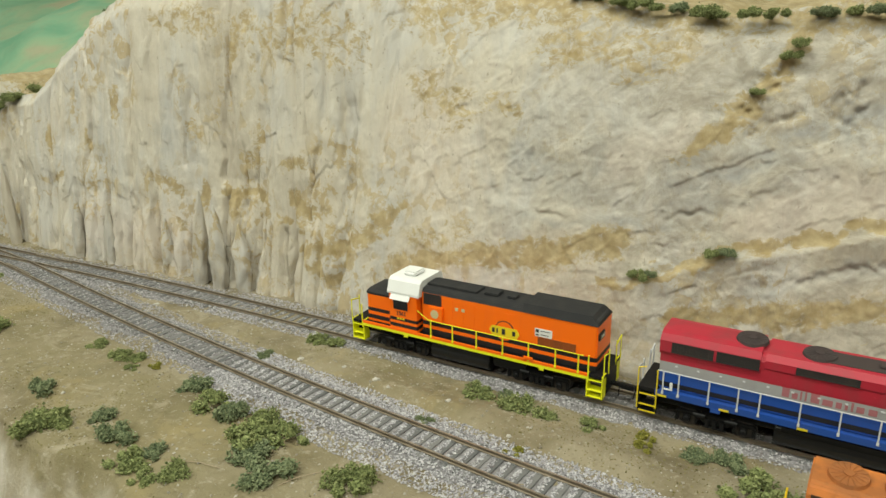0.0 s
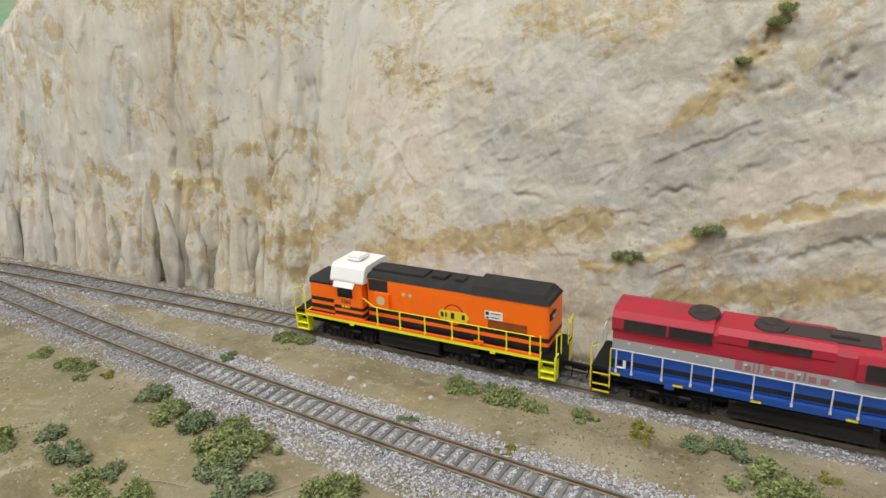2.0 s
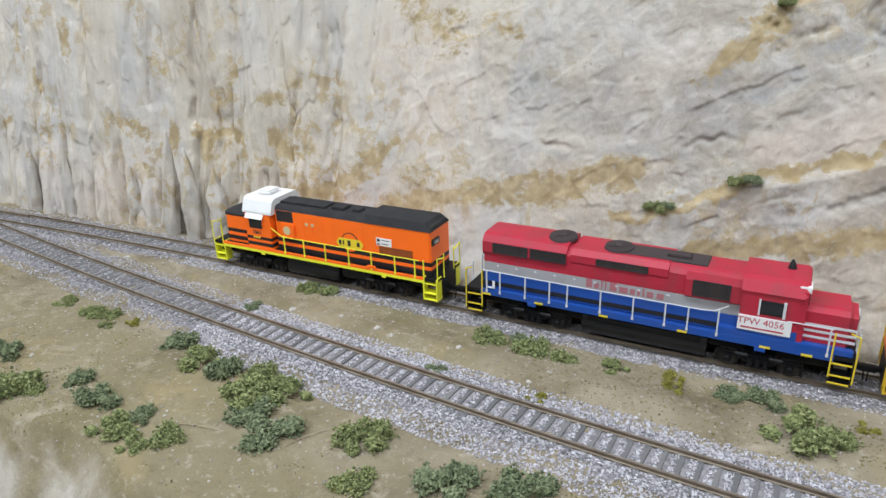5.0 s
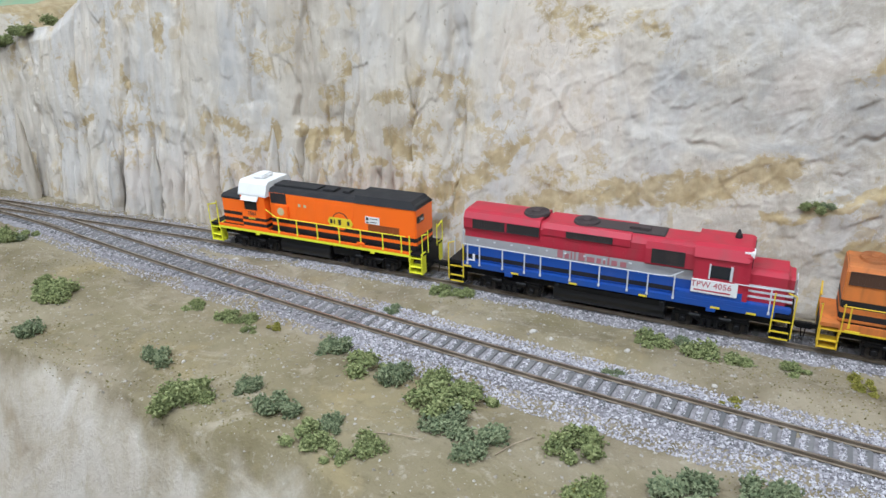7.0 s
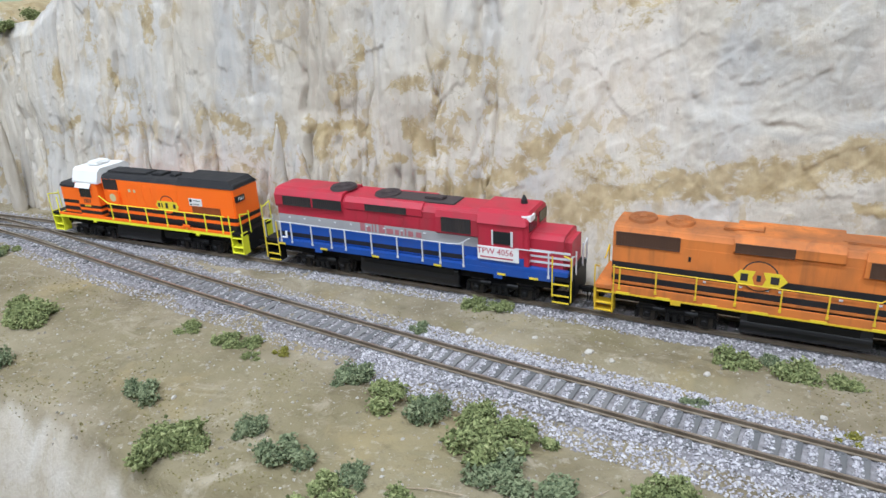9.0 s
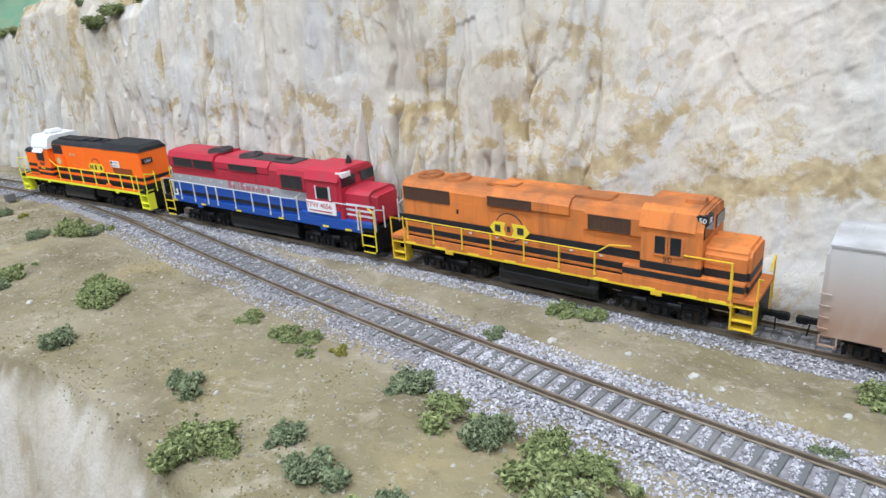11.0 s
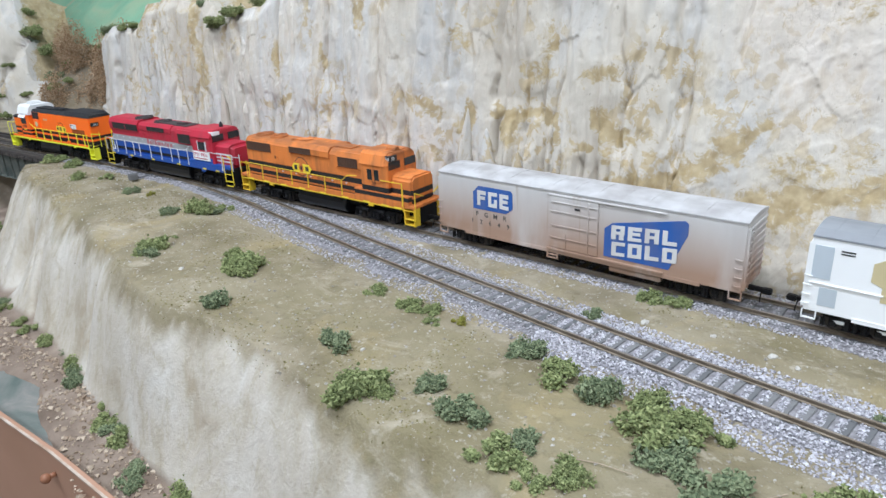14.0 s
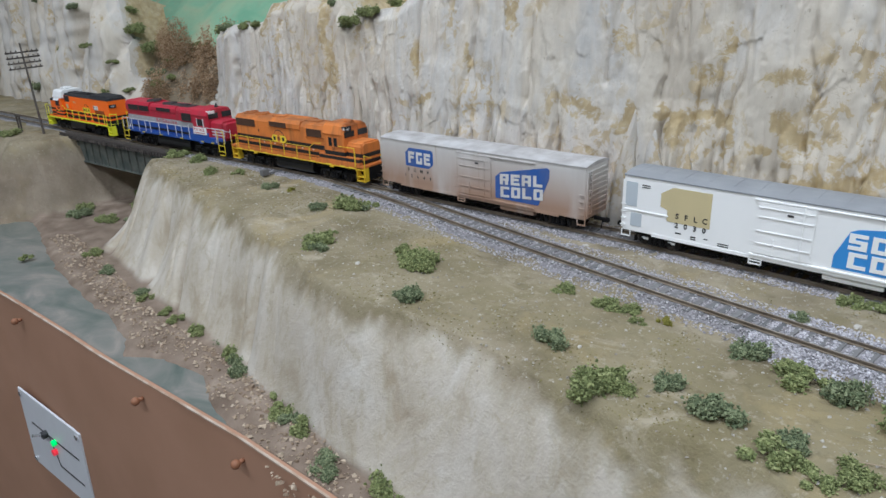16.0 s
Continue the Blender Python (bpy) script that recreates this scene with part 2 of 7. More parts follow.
SHORE = [(-2.4, 0.10), (-1.3, 0.19), (-1.09, 0.160), (-1.05, 0.146), (-0.92, 0.137), (-0.82, 0.124), (-0.79, 0.108), (-0.76, 0.134), (-0.71, 0.138), (-0.678, 0.123), (-0.62, 0.116), (-0.575, 0.102), (-0.5, 0.09), (0.8, 0.09)]
WATER_Z = -0.1005


def drop(x, y):
    """How far down the bank a place lies: 0 on the terrace, 1 on the river bed."""
    e, f = line(x, EDGE), line(x, FOOT)
    g = (0.05 * vnoise(x * 30, y * 10) + 0.012 * vnoise(x * 100, y * 30)) * (1 - 0.55 * smooth01((x + 0.75) / 0.12))
    rill = x + 0.30 * (y - 0.19) + 0.004 * vnoise(x * 30, y * 60)
    g = g + (0.26 * (1 - np.abs(vnoise(rill * 21, y * 3))) ** 9 + 0.05 * (1 - np.abs(vnoise(rill * 47 + 9, y * 5))) ** 6) * (1 - 0.8 * smooth01((x + 0.72) / 0.16)) - 0.06
    t = (e - y + 0.010 * vnoise(x * 18, y * 18)) / (e - f)
    end = (-1.045 - x + 0.012 * vnoise(x * 3, y * 22)) / 0.055
    right = np.hypot(np.clip(t, 0, None), np.clip(end, 0, None))
    t2 = (0.185 - y + 0.015 * vnoise(x * 12, y * 9)) / 0.05
    end2 = (x + 1.285 + 0.3 * np.clip(0.21 - y, 0, 0.1) + 0.006 * vnoise(x * 3, y * 22)) / 0.035
    left = np.hypot(np.clip(t2, 0, None), np.clip(end2, 0, None))
    d = np.minimum(right, left)
    return np.clip(d + g * smooth01(d * 2) * smooth01((1.15 - d) * 2), 0, 1)


def ground_z(x, y):
    x, y = np.asarray(x, float), np.asarray(y, float)
    d = drop(x, y)
    prof = smooth01(d) * 0.5 + d * 0.5
    top = -0.0038 + 0.0018 * fbm(x * 25, y * 25) + 0.0007 * fbm(x * 150, y * 150)
    top = top + 0.004 * smooth01((back_y(x) - 0.03 - y) / 0.03) * smooth01((y - near_y(x) - 0.022) / 0.02)
    top = top + 0.002 * smooth01((near_y(x) - 0.03 - y) / 0.03)
    wet = smooth01((line(x, SHORE) + 0.010 * fbm(x * 20, y * 20) - y) / 0.02)
    bed = -0.0965 + 0.002 * fbm(x * 30, y * 30) - 0.010 * wet
    return top * (1 - prof) + bed * prof + 0.0016 * fbm(x * 70, y * 70) * prof * (1 - prof) * 4

# ---- ground, river, cliff ----
def build_ground():
    xs = np.concatenate([np.linspace(-2.4, -1.12, 220), np.linspace(-1.118, 0.14, 1000), np.linspace(0.145, 0.8, 70)])
    v = np.linspace(0, 1, 260)
    X = np.repeat(xs[:, None], len(v), 1)
    y0 = line(xs, FRONT)[:, None] + 0.003
    Y = y0 + (0.52 - y0) * (v[None, :] ** 1.15)
    d = drop(X, Y)
    Z = ground_z(X, Y)
    mud_shade = smooth01((d - 0.9) / 0.1)
    face = np.clip(smooth01((d - 0.01 + 0.16 * fbm(X * 30, Y * 30) + 0.14 * fbm(X * 95, Y * 95)) / 0.30) * smooth01(d / 0.08), 0, 1)
    turf = smooth01(0.5 + 1.2 * fbm(X * 9, Y * 9)) + 0.5 * smooth01((X + 0.46) / 0.12) * smooth01((0.262 - Y) / 0.03)
    # left of x = -1.2 the pale face is cut to paint in the bank's shade
    face = face * (1 - 0.75 * smooth01((-1.2 - X) / 0.06)) * (1 - 0.8 * smooth01((X + 0.47) / 0.12) * smooth01(0.80 + 1.6 * fbm(X * 26 + 3, Y * 26)))
    # river-bed brown mixed over the far-left bank stands in for its shade
    mud_shade = np.maximum(mud_shade, 0.55 * smooth01((d - 0.1) / 0.3) * smooth01((-1.2 - X) / 0.06))
    return tagged(sheet("ground", X, Y, Z, SOIL, {"face": face, "mud_shade": mud_shade, "turf": turf}), "sandy embankment of painted plaster above a river bed", "ground", kind="structure")


build_ground()


def build_water():
    xs = np.linspace(-2.4, -0.4, 80)
    v = np.linspace(0, 1, 24)
    X = np.repeat(xs[:, None], len(v), 1)
    y0 = line(xs, FRONT)[:, None] + 0.003
    Y = y0 + (0.52 - y0) * v[None, :]
    return tagged(sheet("water", X, Y, np.full_like(X, WATER_Z), WATERM), "murky grey-green resin river water", "water", kind="structure")


build_water()

CFOOT = [(-1.22, 0.62), (-1.16, 0.56), (-1.137, 0.44), (-1.122, 0.388), (-1.05, 0.366), (-0.94, 0.368), (-0.80, 0.374), (-0.686, 0.378), (-0.60, 0.384), (-0.50, 0.392), (-0.42, 0.395), (-0.3, 0.398), (0.0, 0.402), (0.8, 0.405)]
CTOP = [(-1.20, 0.115), (-1.12, 0.125), (-1.07, 0.133), (-1.02, 0.136), (-0.985, 0.140), (-0.965, 0.160), (-0.90, 0.166), (-0.86, 0.163), (-0.835, 0.140), (-0.805, 0.156), (-0.76, 0.160), (-0.73, 0.180), (-0.70, 0.200), (-0.66, 0.232), (-0.62, 0.250), (-0.42, 0.262), (-0.3, 0.258), (-0.18, 0.236), (-0.09, 0.222), (0.0, 0.224), (0.3, 0.226), (0.8, 0.22)]
LEAN_A = [(-0.02, 0.0), (0.0, 0.0), (0.06, 0.010), (0.13, 0.018), (0.19, 0.026), (0.26, 0.036)]
LEAN_B = [(-0.02, 0.0), (0.0, 0.0), (0.02, 0.012), (0.065, 0.024), (0.10, 0.032), (0.14, 0.040), (0.19, 0.055), (0.23, 0.072), (0.27, 0.10)]

# ochre stains that run over the rock: a course of (x, z), half width, strength
OCHRE = [
    ([(-0.387, 0.042), (-0.361, 0.046), (-0.332, 0.057), (-0.306, 0.091)], 0.009, 0.95), ([(-0.300, 0.040), (-0.276, 0.045), (-0.209, 0.060), (-0.142, 0.078)], 0.013, 1.0), ([(-0.29, 0.058), (-0.25, 0.070)], 0.010, 0.6),
    ([(-0.146, 0.053), (-0.122, 0.057), (-0.078, 0.077), (-0.035, 0.0895), (0.008, 0.105), (0.10, 0.13)], 0.0045, 0.95), ([(-0.098, 0.138), (-0.090, 0.147), (-0.067, 0.170), (-0.045, 0.204), (-0.035, 0.222)], 0.0085, 0.9),
    ([(-0.095, 0.036), (-0.044, 0.051), (0.014, 0.066), (0.10, 0.08)], 0.009, 0.95), ([(-0.622, 0.162), (-0.624, 0.140)], 0.006, 0.8), ([(-0.4785, 0.20), (-0.478, 0.186)], 0.007, 0.85), ([(-0.448, 0.138), (-0.449, 0.124)], 0.007, 0.7),
    ([(-0.520, 0.068), (-0.514, 0.078)], 0.008, 0.9), ([(-0.490, 0.076), (-0.476, 0.078), (-0.443, 0.080)], 0.006, 1.0), ([(-0.476, 0.062), (-0.472, 0.074)], 0.006, 1.0), ([(-0.440, 0.078), (-0.4395, 0.058)], 0.004, 0.95),
    ([(-0.403, 0.079), (-0.388, 0.073)], 0.007, 1.0), ([(-0.425, 0.064), (-0.410, 0.067)], 0.005, 1.0), ([(-0.398, 0.066), (-0.392, 0.060)], 0.005, 0.8), ([(-0.560, 0.082), (-0.545, 0.076)], 0.005, 0.9), ([(-0.543, 0.050), (-0.541, 0.040)], 0.004, 0.8),
    ([(-0.876, 0.165), (-0.866, 0.118), (-0.852, 0.085)], 0.010, 0.8), ([(-0.730, 0.118), (-0.729, 0.098)], 0.008, 0.75), ([(-0.728, 0.076), (-0.708, 0.082)], 0.006, 0.85), ([(-0.632, 0.158), (-0.626, 0.140)], 0.008, 0.75), ([(-0.672, 0.12), (-0.668, 0.10)], 0.006, 0.7),
    ([(-0.462, 0.110), (-0.446, 0.112)], 0.008, 0.7), ([(-0.420, 0.106), (-0.395, 0.116)], 0.008, 0.75), ([(-0.530, 0.136), (-0.518, 0.130)], 0.008, 0.65), ([(-0.295, 0.172), (-0.262, 0.158)], 0.020, 0.55), ([(-0.24, 0.165), (-0.215, 0.156)], 0.010, 0.6),
    ([(-0.350, 0.035), (-0.346, 0.052)], 0.006, 0.9), ([(-0.375, 0.028), (-0.36, 0.020)], 0.008, 0.85), ([(-0.98, 0.135), (-0.955, 0.158)], 0.010, 0.8), ([(-0.46, 0.215), (-0.36, 0.205)], 0.026, 0.6), ([(-0.56, 0.228), (-0.50, 0.222)], 0.018, 0.6), ([(-0.20, 0.205), (-0.12, 0.195)], 0.018, 0.6),
]
# darker grey along grooves and the hollow's edge, and in broad patches, same form
GREYS = [
    ([(-0.102, 0.122), (-0.043, 0.148), (-0.003, 0.174), (0.06, 0.21)], 0.011, 1.0), ([(-0.11, 0.10), (-0.06, 0.118), (-0.02, 0.128)], 0.006, 0.7), ([(-0.249, 0.140), (-0.241, 0.113), (-0.232, 0.091)], 0.0055, 0.85), ([(-0.230, 0.091), (-0.181, 0.0905), (-0.126, 0.094)], 0.004, 0.6),
    ([(-0.20, 0.125), (-0.16, 0.12)], 0.030, 0.55), ([(-0.31, 0.10), (-0.30, 0.085)], 0.016, 0.6), ([(-0.56, 0.13), (-0.54, 0.11)], 0.03, 0.5), ([(-0.10, 0.070), (-0.04, 0.075)], 0.007, 0.5), ([(-0.06, 0.06), (0.02, 0.088)], 0.005, 0.6), ([(-0.655, 0.115), (-0.648, 0.09)], 0.016, 0.5),
]
ROSES = [([(-0.05, 0.100), (-0.015, 0.118), (0.05, 0.135)], 0.018, 1.0), ([(-0.29, 0.14), (-0.27, 0.12)], 0.04, 0.8), ([(-0.66, 0.03), (-0.54, 0.03)], 0.03, 0.9), ([(-0.14, 0.13), (-0.11, 0.15)], 0.015, 0.7)]
# clefts in the rock: a course of (x, z) from the top down, how far the rock on its +x side stands back, in millimetres
CLEFTS = [
    ([(-0.484, 0.170), (-0.487, 0.146), (-0.490, 0.126), (-0.492, 0.105), (-0.493, 0.087)], 4.5), ([(-0.4345, 0.150), (-0.435, 0.113), (-0.4357, 0.0995), (-0.4397, 0.079), (-0.4376, 0.010)], -4.0),
    ([(-0.394, 0.145), (-0.3926, 0.131), (-0.3886, 0.110), (-0.3845, 0.0996), (-0.3876, 0.0855), (-0.3844, 0.063)], -2.5), ([(-0.364, 0.155), (-0.361, 0.128), (-0.3577, 0.102), (-0.354, 0.094)], 3.0),
    ([(-0.351, 0.160), (-0.3495, 0.125), (-0.347, 0.090), (-0.3474, 0.069), (-0.350, 0.048), (-0.354, 0.01)], -4.0), ([(-0.4657, 0.116), (-0.4638, 0.095), (-0.4646, 0.0)], 2.5), ([(-0.450, 0.113), (-0.450, 0.08)], -2.0), ([(-0.3805, 0.125), (-0.385, 0.104)], 1.5),
    ([(-0.661, 0.150), (-0.666, 0.114), (-0.670, 0.090)], 3.5), ([(-0.773, 0.165), (-0.7755, 0.151), (-0.782, 0.118)], -5.0), ([(-0.999, 0.140), (-0.983, 0.088), (-0.973, 0.040), (-0.965, 0.0)], -5.0), ([(-1.045, 0.130), (-1.040, 0.08), (-1.034, 0.02)], 5.0),
    ([(-0.952, 0.09), (-0.950, 0.04)], 2.5), ([(-0.794, 0.08), (-0.783, 0.058), (-0.782, 0.03)], 3.5), ([(-0.472, 0.076), (-0.471, 0.0)], 3.0), ([(-0.905, 0.16), (-0.897, 0.10), (-0.893, 0.06)], -2.5), ([(-0.72, 0.17), (-0.716, 0.11)], 2.0), ([(-0.690, 0.066), (-0.688, 0.0)], 3.0),
    ([(-0.60, 0.20), (-0.605, 0.13), (-0.603, 0.08)], -2.5), ([(-0.575, 0.085), (-0.571, 0.0)], 2.5), ([(-0.53, 0.16), (-0.535, 0.10)], 2.0), ([(-0.318, 0.19), (-0.321, 0.12)], -1.5), ([(-0.74, 0.07), (-0.737, 0.0)], 2.5), ([(-0.63, 0.07), (-0.628, 0.0)], -2.5), ([(-0.415, 0.05), (-0.413, 0.0)], -2.5), ([(-0.85, 0.07), (-0.845, 0.0)], 2.5),
]


def off_course(X, Z, pts):
    """The distance to a course of (x, z) points."""
    best = np.full_like(X, 9.0)
    for (xa, za), (xb, zb) in zip(pts, pts[1:]):
        dx, dz = xb - xa, zb - za
        t = np.clip(((X - xa) * dx + (Z - za) * dz) / (dx * dx + dz * dz), 0, 1)
        best = np.minimum(best, np.hypot(X - xa - t * dx, Z - za - t * dz))
    return best


def patches(X, Z, rows):
    m = np.zeros_like(X)
    X, Z = X + 0.011 * fbm(X * 45, Z * 45 + 9) + 0.004 * fbm(X * 190, Z * 190), Z + 0.010 * fbm(X * 45 + 31, Z * 45) + 0.003 * fbm(X * 190 + 7, Z * 190)
    for pts, half, amount in rows:
        m = np.maximum(m, amount * np.clip(1.35 - off_course(X, Z, pts) / half, 0, 1))
    return m


def clefts(X, Z):
    """Upright cracks with the rock stepped to one side of each."""
    y = np.zeros_like(X)
    wx = X + 0.0022 * vnoise(X * 40, Z * 45) + 0.0012 * vnoise(X * 120 + 5, Z * 130)
    for pts, back in CLEFTS:
        zs, xs = [p[1] for p in pts][::-1], [p[0] for p in pts][::-1]
        side = wx - np.interp(Z, zs, xs)
        inside = smooth01((Z - zs[0] + 0.006) / 0.010) * smooth01((zs[-1] + 0.012 - Z) / 0.016)
        step = np.where(side > 0, np.exp(-side / 0.016), 0.0) if back > 0 else np.where(side < 0, np.exp(side / 0.016), 0.0)
        y += inside * (1 - 0.5 * smooth01((Z - 0.085) / 0.03)) * (abs(back) * 1.0 * MM * step * smooth01(np.abs(side) / 0.0010) + 0.0048 * np.exp(-((side / 0.0013) ** 2)))
    return y


def chips(X, Z, per, seed, tilt):
    """Broken facets: every cell is a small plane with a lean of its own."""
    gx, gz = X * per, Z * per
    cx, cz = np.floor(gx).astype(int), np.floor(gz).astype(int)
    best, out = np.full_like(X, 99.0), np.zeros_like(X)
    for i in (-1, 0, 1):
        for j in (-1, 0, 1):
            a, b = cx + i, cz + j
            r = [LAT[(a * 3 + k * 41 + seed) % 256, (b * 5 + k * 67 + seed) % 256] for k in range(5)]
            dx, dz = gx - a - r[0], gz - b - r[1]
            d = dx * dx + dz * dz
            out = np.where(d < best, ((r[2] - 0.5) * dx + (r[3] - 0.5) * dz + 0.5 * (r[4] - 0.5)) * tilt, out)
            best = np.minimum(best, d)
    return out


def columns(X, Z, per_metre, seed):
    """Rounded rock columns of uneven width with sharp clefts between: 0 in a cleft, 1 on a crest."""
    w = X + 0.35 / per_metre * vnoise(X * per_metre * 0.45 + seed, Z * 6 + seed) + 0.06 / per_metre * vnoise(X * per_metre * 2, Z * 60 + seed)
    k = np.floor(w * per_metre)
    u = 2 * (w * per_metre - k) - 1
    own = LAT[(k.astype(int) * 7 + int(seed)) % 256, 11]
    cleft = np.exp(-(((1 - np.abs(u)) / 0.10) ** 2))
    return np.sqrt(np.clip(1 - u * u, 0, 1)) * (0.45 + 0.55 * own) - 0.45 * cleft, own


def flutes(X, Z, amount):
    """Vertical ribs and clefts of eroded rock."""
    a, _ = columns(X + 0.012 * vnoise(X * 5, Z * 9 + 3), Z, 23.0, 3)
    b, _ = columns(X, Z, 58.0, 40)
    fine = np.clip(smooth01(0.5 + 1.6 * fbm(X * 7 + 2, Z * 7)) + smooth01((amount - 0.8) / 0.3), 0, 1.3)
    return amount * (0.0120 * (0.5 - a) + 0.0055 * fine * (0.5 - b))


def slabs(X, Z):
    """Flat upright facets, each set in or out of its neighbours, with crisp broken clefts between."""
    y = np.zeros_like(X)
    for per, deep, seed in ((15.0, 0.0085, 21), (37.0, 0.0040, 77)):
        w = per * (X + 0.020 * vnoise(X * 9 + seed, Z * 5 + seed) + 0.0035 * vnoise(X * 60, Z * 34 + seed))
        k = np.floor(w).astype(int)
        u = w - k
        here, side = LAT[(k * 13 + seed) % 256, 5], LAT[(k * 13 + 13 + seed) % 256, 5]
        tilt = LAT[(k * 5 + seed) % 256, 9] - 0.5
        y += deep * (here + (side - here) * smooth01((u - 0.86) / 0.14) + 0.7 * tilt * (u - 0.5) * smooth01((1 - u) / 0.14))
        gap = smooth01(0.5 + 2.2 * vnoise(k * 3.7 + 0.5, Z * 13 + seed + k))
        y += 0.75 * deep * gap * np.exp(-(((u - 0.90) / (0.0020 * per)) ** 2))
    return y


def build_cliff():
    xs = np.concatenate([np.linspace(-1.22, 0.12, 1420), np.linspace(0.124, 0.8, 160)])
    v = np.concatenate([np.linspace(0, 1.0, 230), np.linspace(1.01, 1.30, 40)])
    X = np.repeat(xs[:, None], len(v), 1)
    V = np.repeat(v[None, :], len(xs), 0)
    top = line(xs, CTOP)[:, None] + 0.004 * vnoise(xs * 45, xs * 0)[:, None]
    up = np.clip(V, 0, 1)
    Z = -0.02 + (top + 0.02) * up
    k = smooth01((X + 0.42) / 0.20)
    lean = line(Z, LEAN_A) * (1 - k) + line(Z, LEAN_B) * k
    own = columns(X, Z, 34.0, 3)[1]
    lower = smooth01((0.045 + 0.05 * own - Z) / 0.03) * (1 - smooth01((X + 0.38) / 0.05)) * smooth01((X + 1.0) / 0.1)
    amt = 0.36 * (1 - 0.85 * k) * (0.75 + 1.1 * fbm(X * 8, Z * 6)) + 0.22 * smooth01((-0.70 - X) / 0.1) + 0.95 * lower
    Y = line(X, CFOOT) + lean + 0.65 * flutes(X, Z, amt) + clefts(X, Z) + 0.0045 * lower * (0.5 - columns(X + 0.10 * Z, Z, 46.0, 29)[0])
    Y = Y + 0.008 * fbm(X * 10, Z * 5) + 0.0020 * fbm(X * 45 + 9, Z * 16) + 0.0011 * fbm(X * 130, Z * 60, 4) + 0.55 * slabs(X, Z) * (1 - 0.8 * k)
    wx, wz = X + 0.004 * fbm(X * 50, Z * 50), Z + 0.004 * fbm(X * 50 + 13, Z * 50)
    Y = Y + (1 - k) * (chips(wx, wz * 0.32, 52.0, 5, 0.0020) + chips(wx, wz * 0.5, 135.0, 19, 0.0010))
    lie = wz - 0.40 * wx
    Y = Y + k * (chips(wx * 0.7, lie, 30.0, 33, 0.0015) + chips(wx * 0.6, lie * 1.1, 95.0, 71, 0.0011) + chips(wx, wz, 190.0, 9, 0.0007))
    # the hollow over the ledge, and the ledge itself
    left = np.interp(Z, [0.085, 0.0904, 0.113, 0.137, 0.16], [-0.2300, -0.2321, -0.241, -0.2487, -0.253])
    rim = np.interp(X, [-0.24, -0.232, -0.181, -0.151, -0.126, -0.09], [0.091, 0.0905, 0.0898, 0.090, 0.094, 0.103]) + 0.0025 * vnoise(X * 55, X * 0)
    hollow = smooth01((X - left) / 0.0045) * np.exp(-np.clip(X - left, 0, 1) / 0.06) * smooth01((Z - rim) / 0.010) * (1 - smooth01((Z - 0.125) / 0.035))
    rim = rim + 0.0020 * vnoise(X * 160, Z * 20)
    Y = Y + 0.0042 * hollow + 0.0022 * smooth01(0.5 + 1.8 * vnoise(X * 38 + 2, X * 0)) * np.exp(-(((Z - rim) / 0.0016) ** 2)) * smooth01((X + 0.235) / 0.01) * (1 - smooth01((X + 0.10) / 0.03))
    # slanting strata: the ledge that carries the bushes, the grey groove and the stained channel
    strata = smooth01((X + 0.16) / 0.06)
    shelf = np.interp(X, [-0.16, -0.122, -0.078, -0.035, 0.008, 0.2], [0.050, 0.057, 0.077, 0.0895, 0.105, 0.16])
    Y = Y - 0.0050 * strata * smooth01((shelf - Z) / 0.003) * np.exp(-np.clip(shelf - Z, 0, 1) / 0.03)
    for pts, half, deep in ((GREYS[0][0], 0.008, 0.0042), (OCHRE[4][0], 0.008, 0.0030), (GREYS[1][0], 0.003, 0.0016), (GREYS[8][0], 0.003, 0.0018), ([(-0.10, 0.092), (-0.08, 0.0915)], 0.0018, 0.003), ([(-0.07, 0.150), (0.02, 0.196)], 0.003, 0.003)):
        d = off_course(wx, wz, pts)
        Y = Y + deep * np.exp(-((d / half) ** 2)) * smooth01(0.45 + 1.3 * vnoise(X * 60, Z * 60)) * smooth01(0.6 + 1.4 * fbm(X * 170, Z * 170))
    lay = vnoise((lie + 0.004 * vnoise(X * 25, Z * 25)) * 60 + 3, X * 9)
    Y = Y + strata * 0.0011 * np.clip(3 * lay, -1, 1) * smooth01((Z - 0.03) / 0.04) * smooth01(0.3 + 1.6 * vnoise(X * 14 + 7, Z * 20))
    back = np.clip(V - 1, 0, 1)
    Y = Y + back * 0.55 + 0.006 * smooth01((up - 0.93) / 0.07)
    Z = Z + back * (0.03 + 0.10 * fbm(X * 4, V * 3)) + 0.004 * fbm(X * 30, V * 30) * (back > 0)
    stain = patches(X, Z, OCHRE)
    stain = np.maximum(stain, 0.5 * smooth01(0.2 + 1.8 * fbm(X * 15 + 5, Z * 9)) * np.exp(-(((Z - 0.062) / 0.034) ** 2)) * (1 - k))
    stain = np.maximum(stain, smooth01(back * 12))
    stain = np.maximum(stain, 0.8 * smooth01((Z - 0.195 - 0.02 * fbm(X * 12, Z * 12)) / 0.03) * k)
    return tagged(sheet("cliff", X, Y, Z, ROCK, {"stain": stain, "grey": patches(X, Z, GREYS), "tan_grey": 0.84 * smooth01((X + 0.27 + 0.05 * fbm(X * 14, Z * 14)) / 0.16), "rose": patches(X, Z, ROSES)}), "tall cream plaster cliff with ribs and ochre stains", "cliff", kind="structure")


build_cliff()


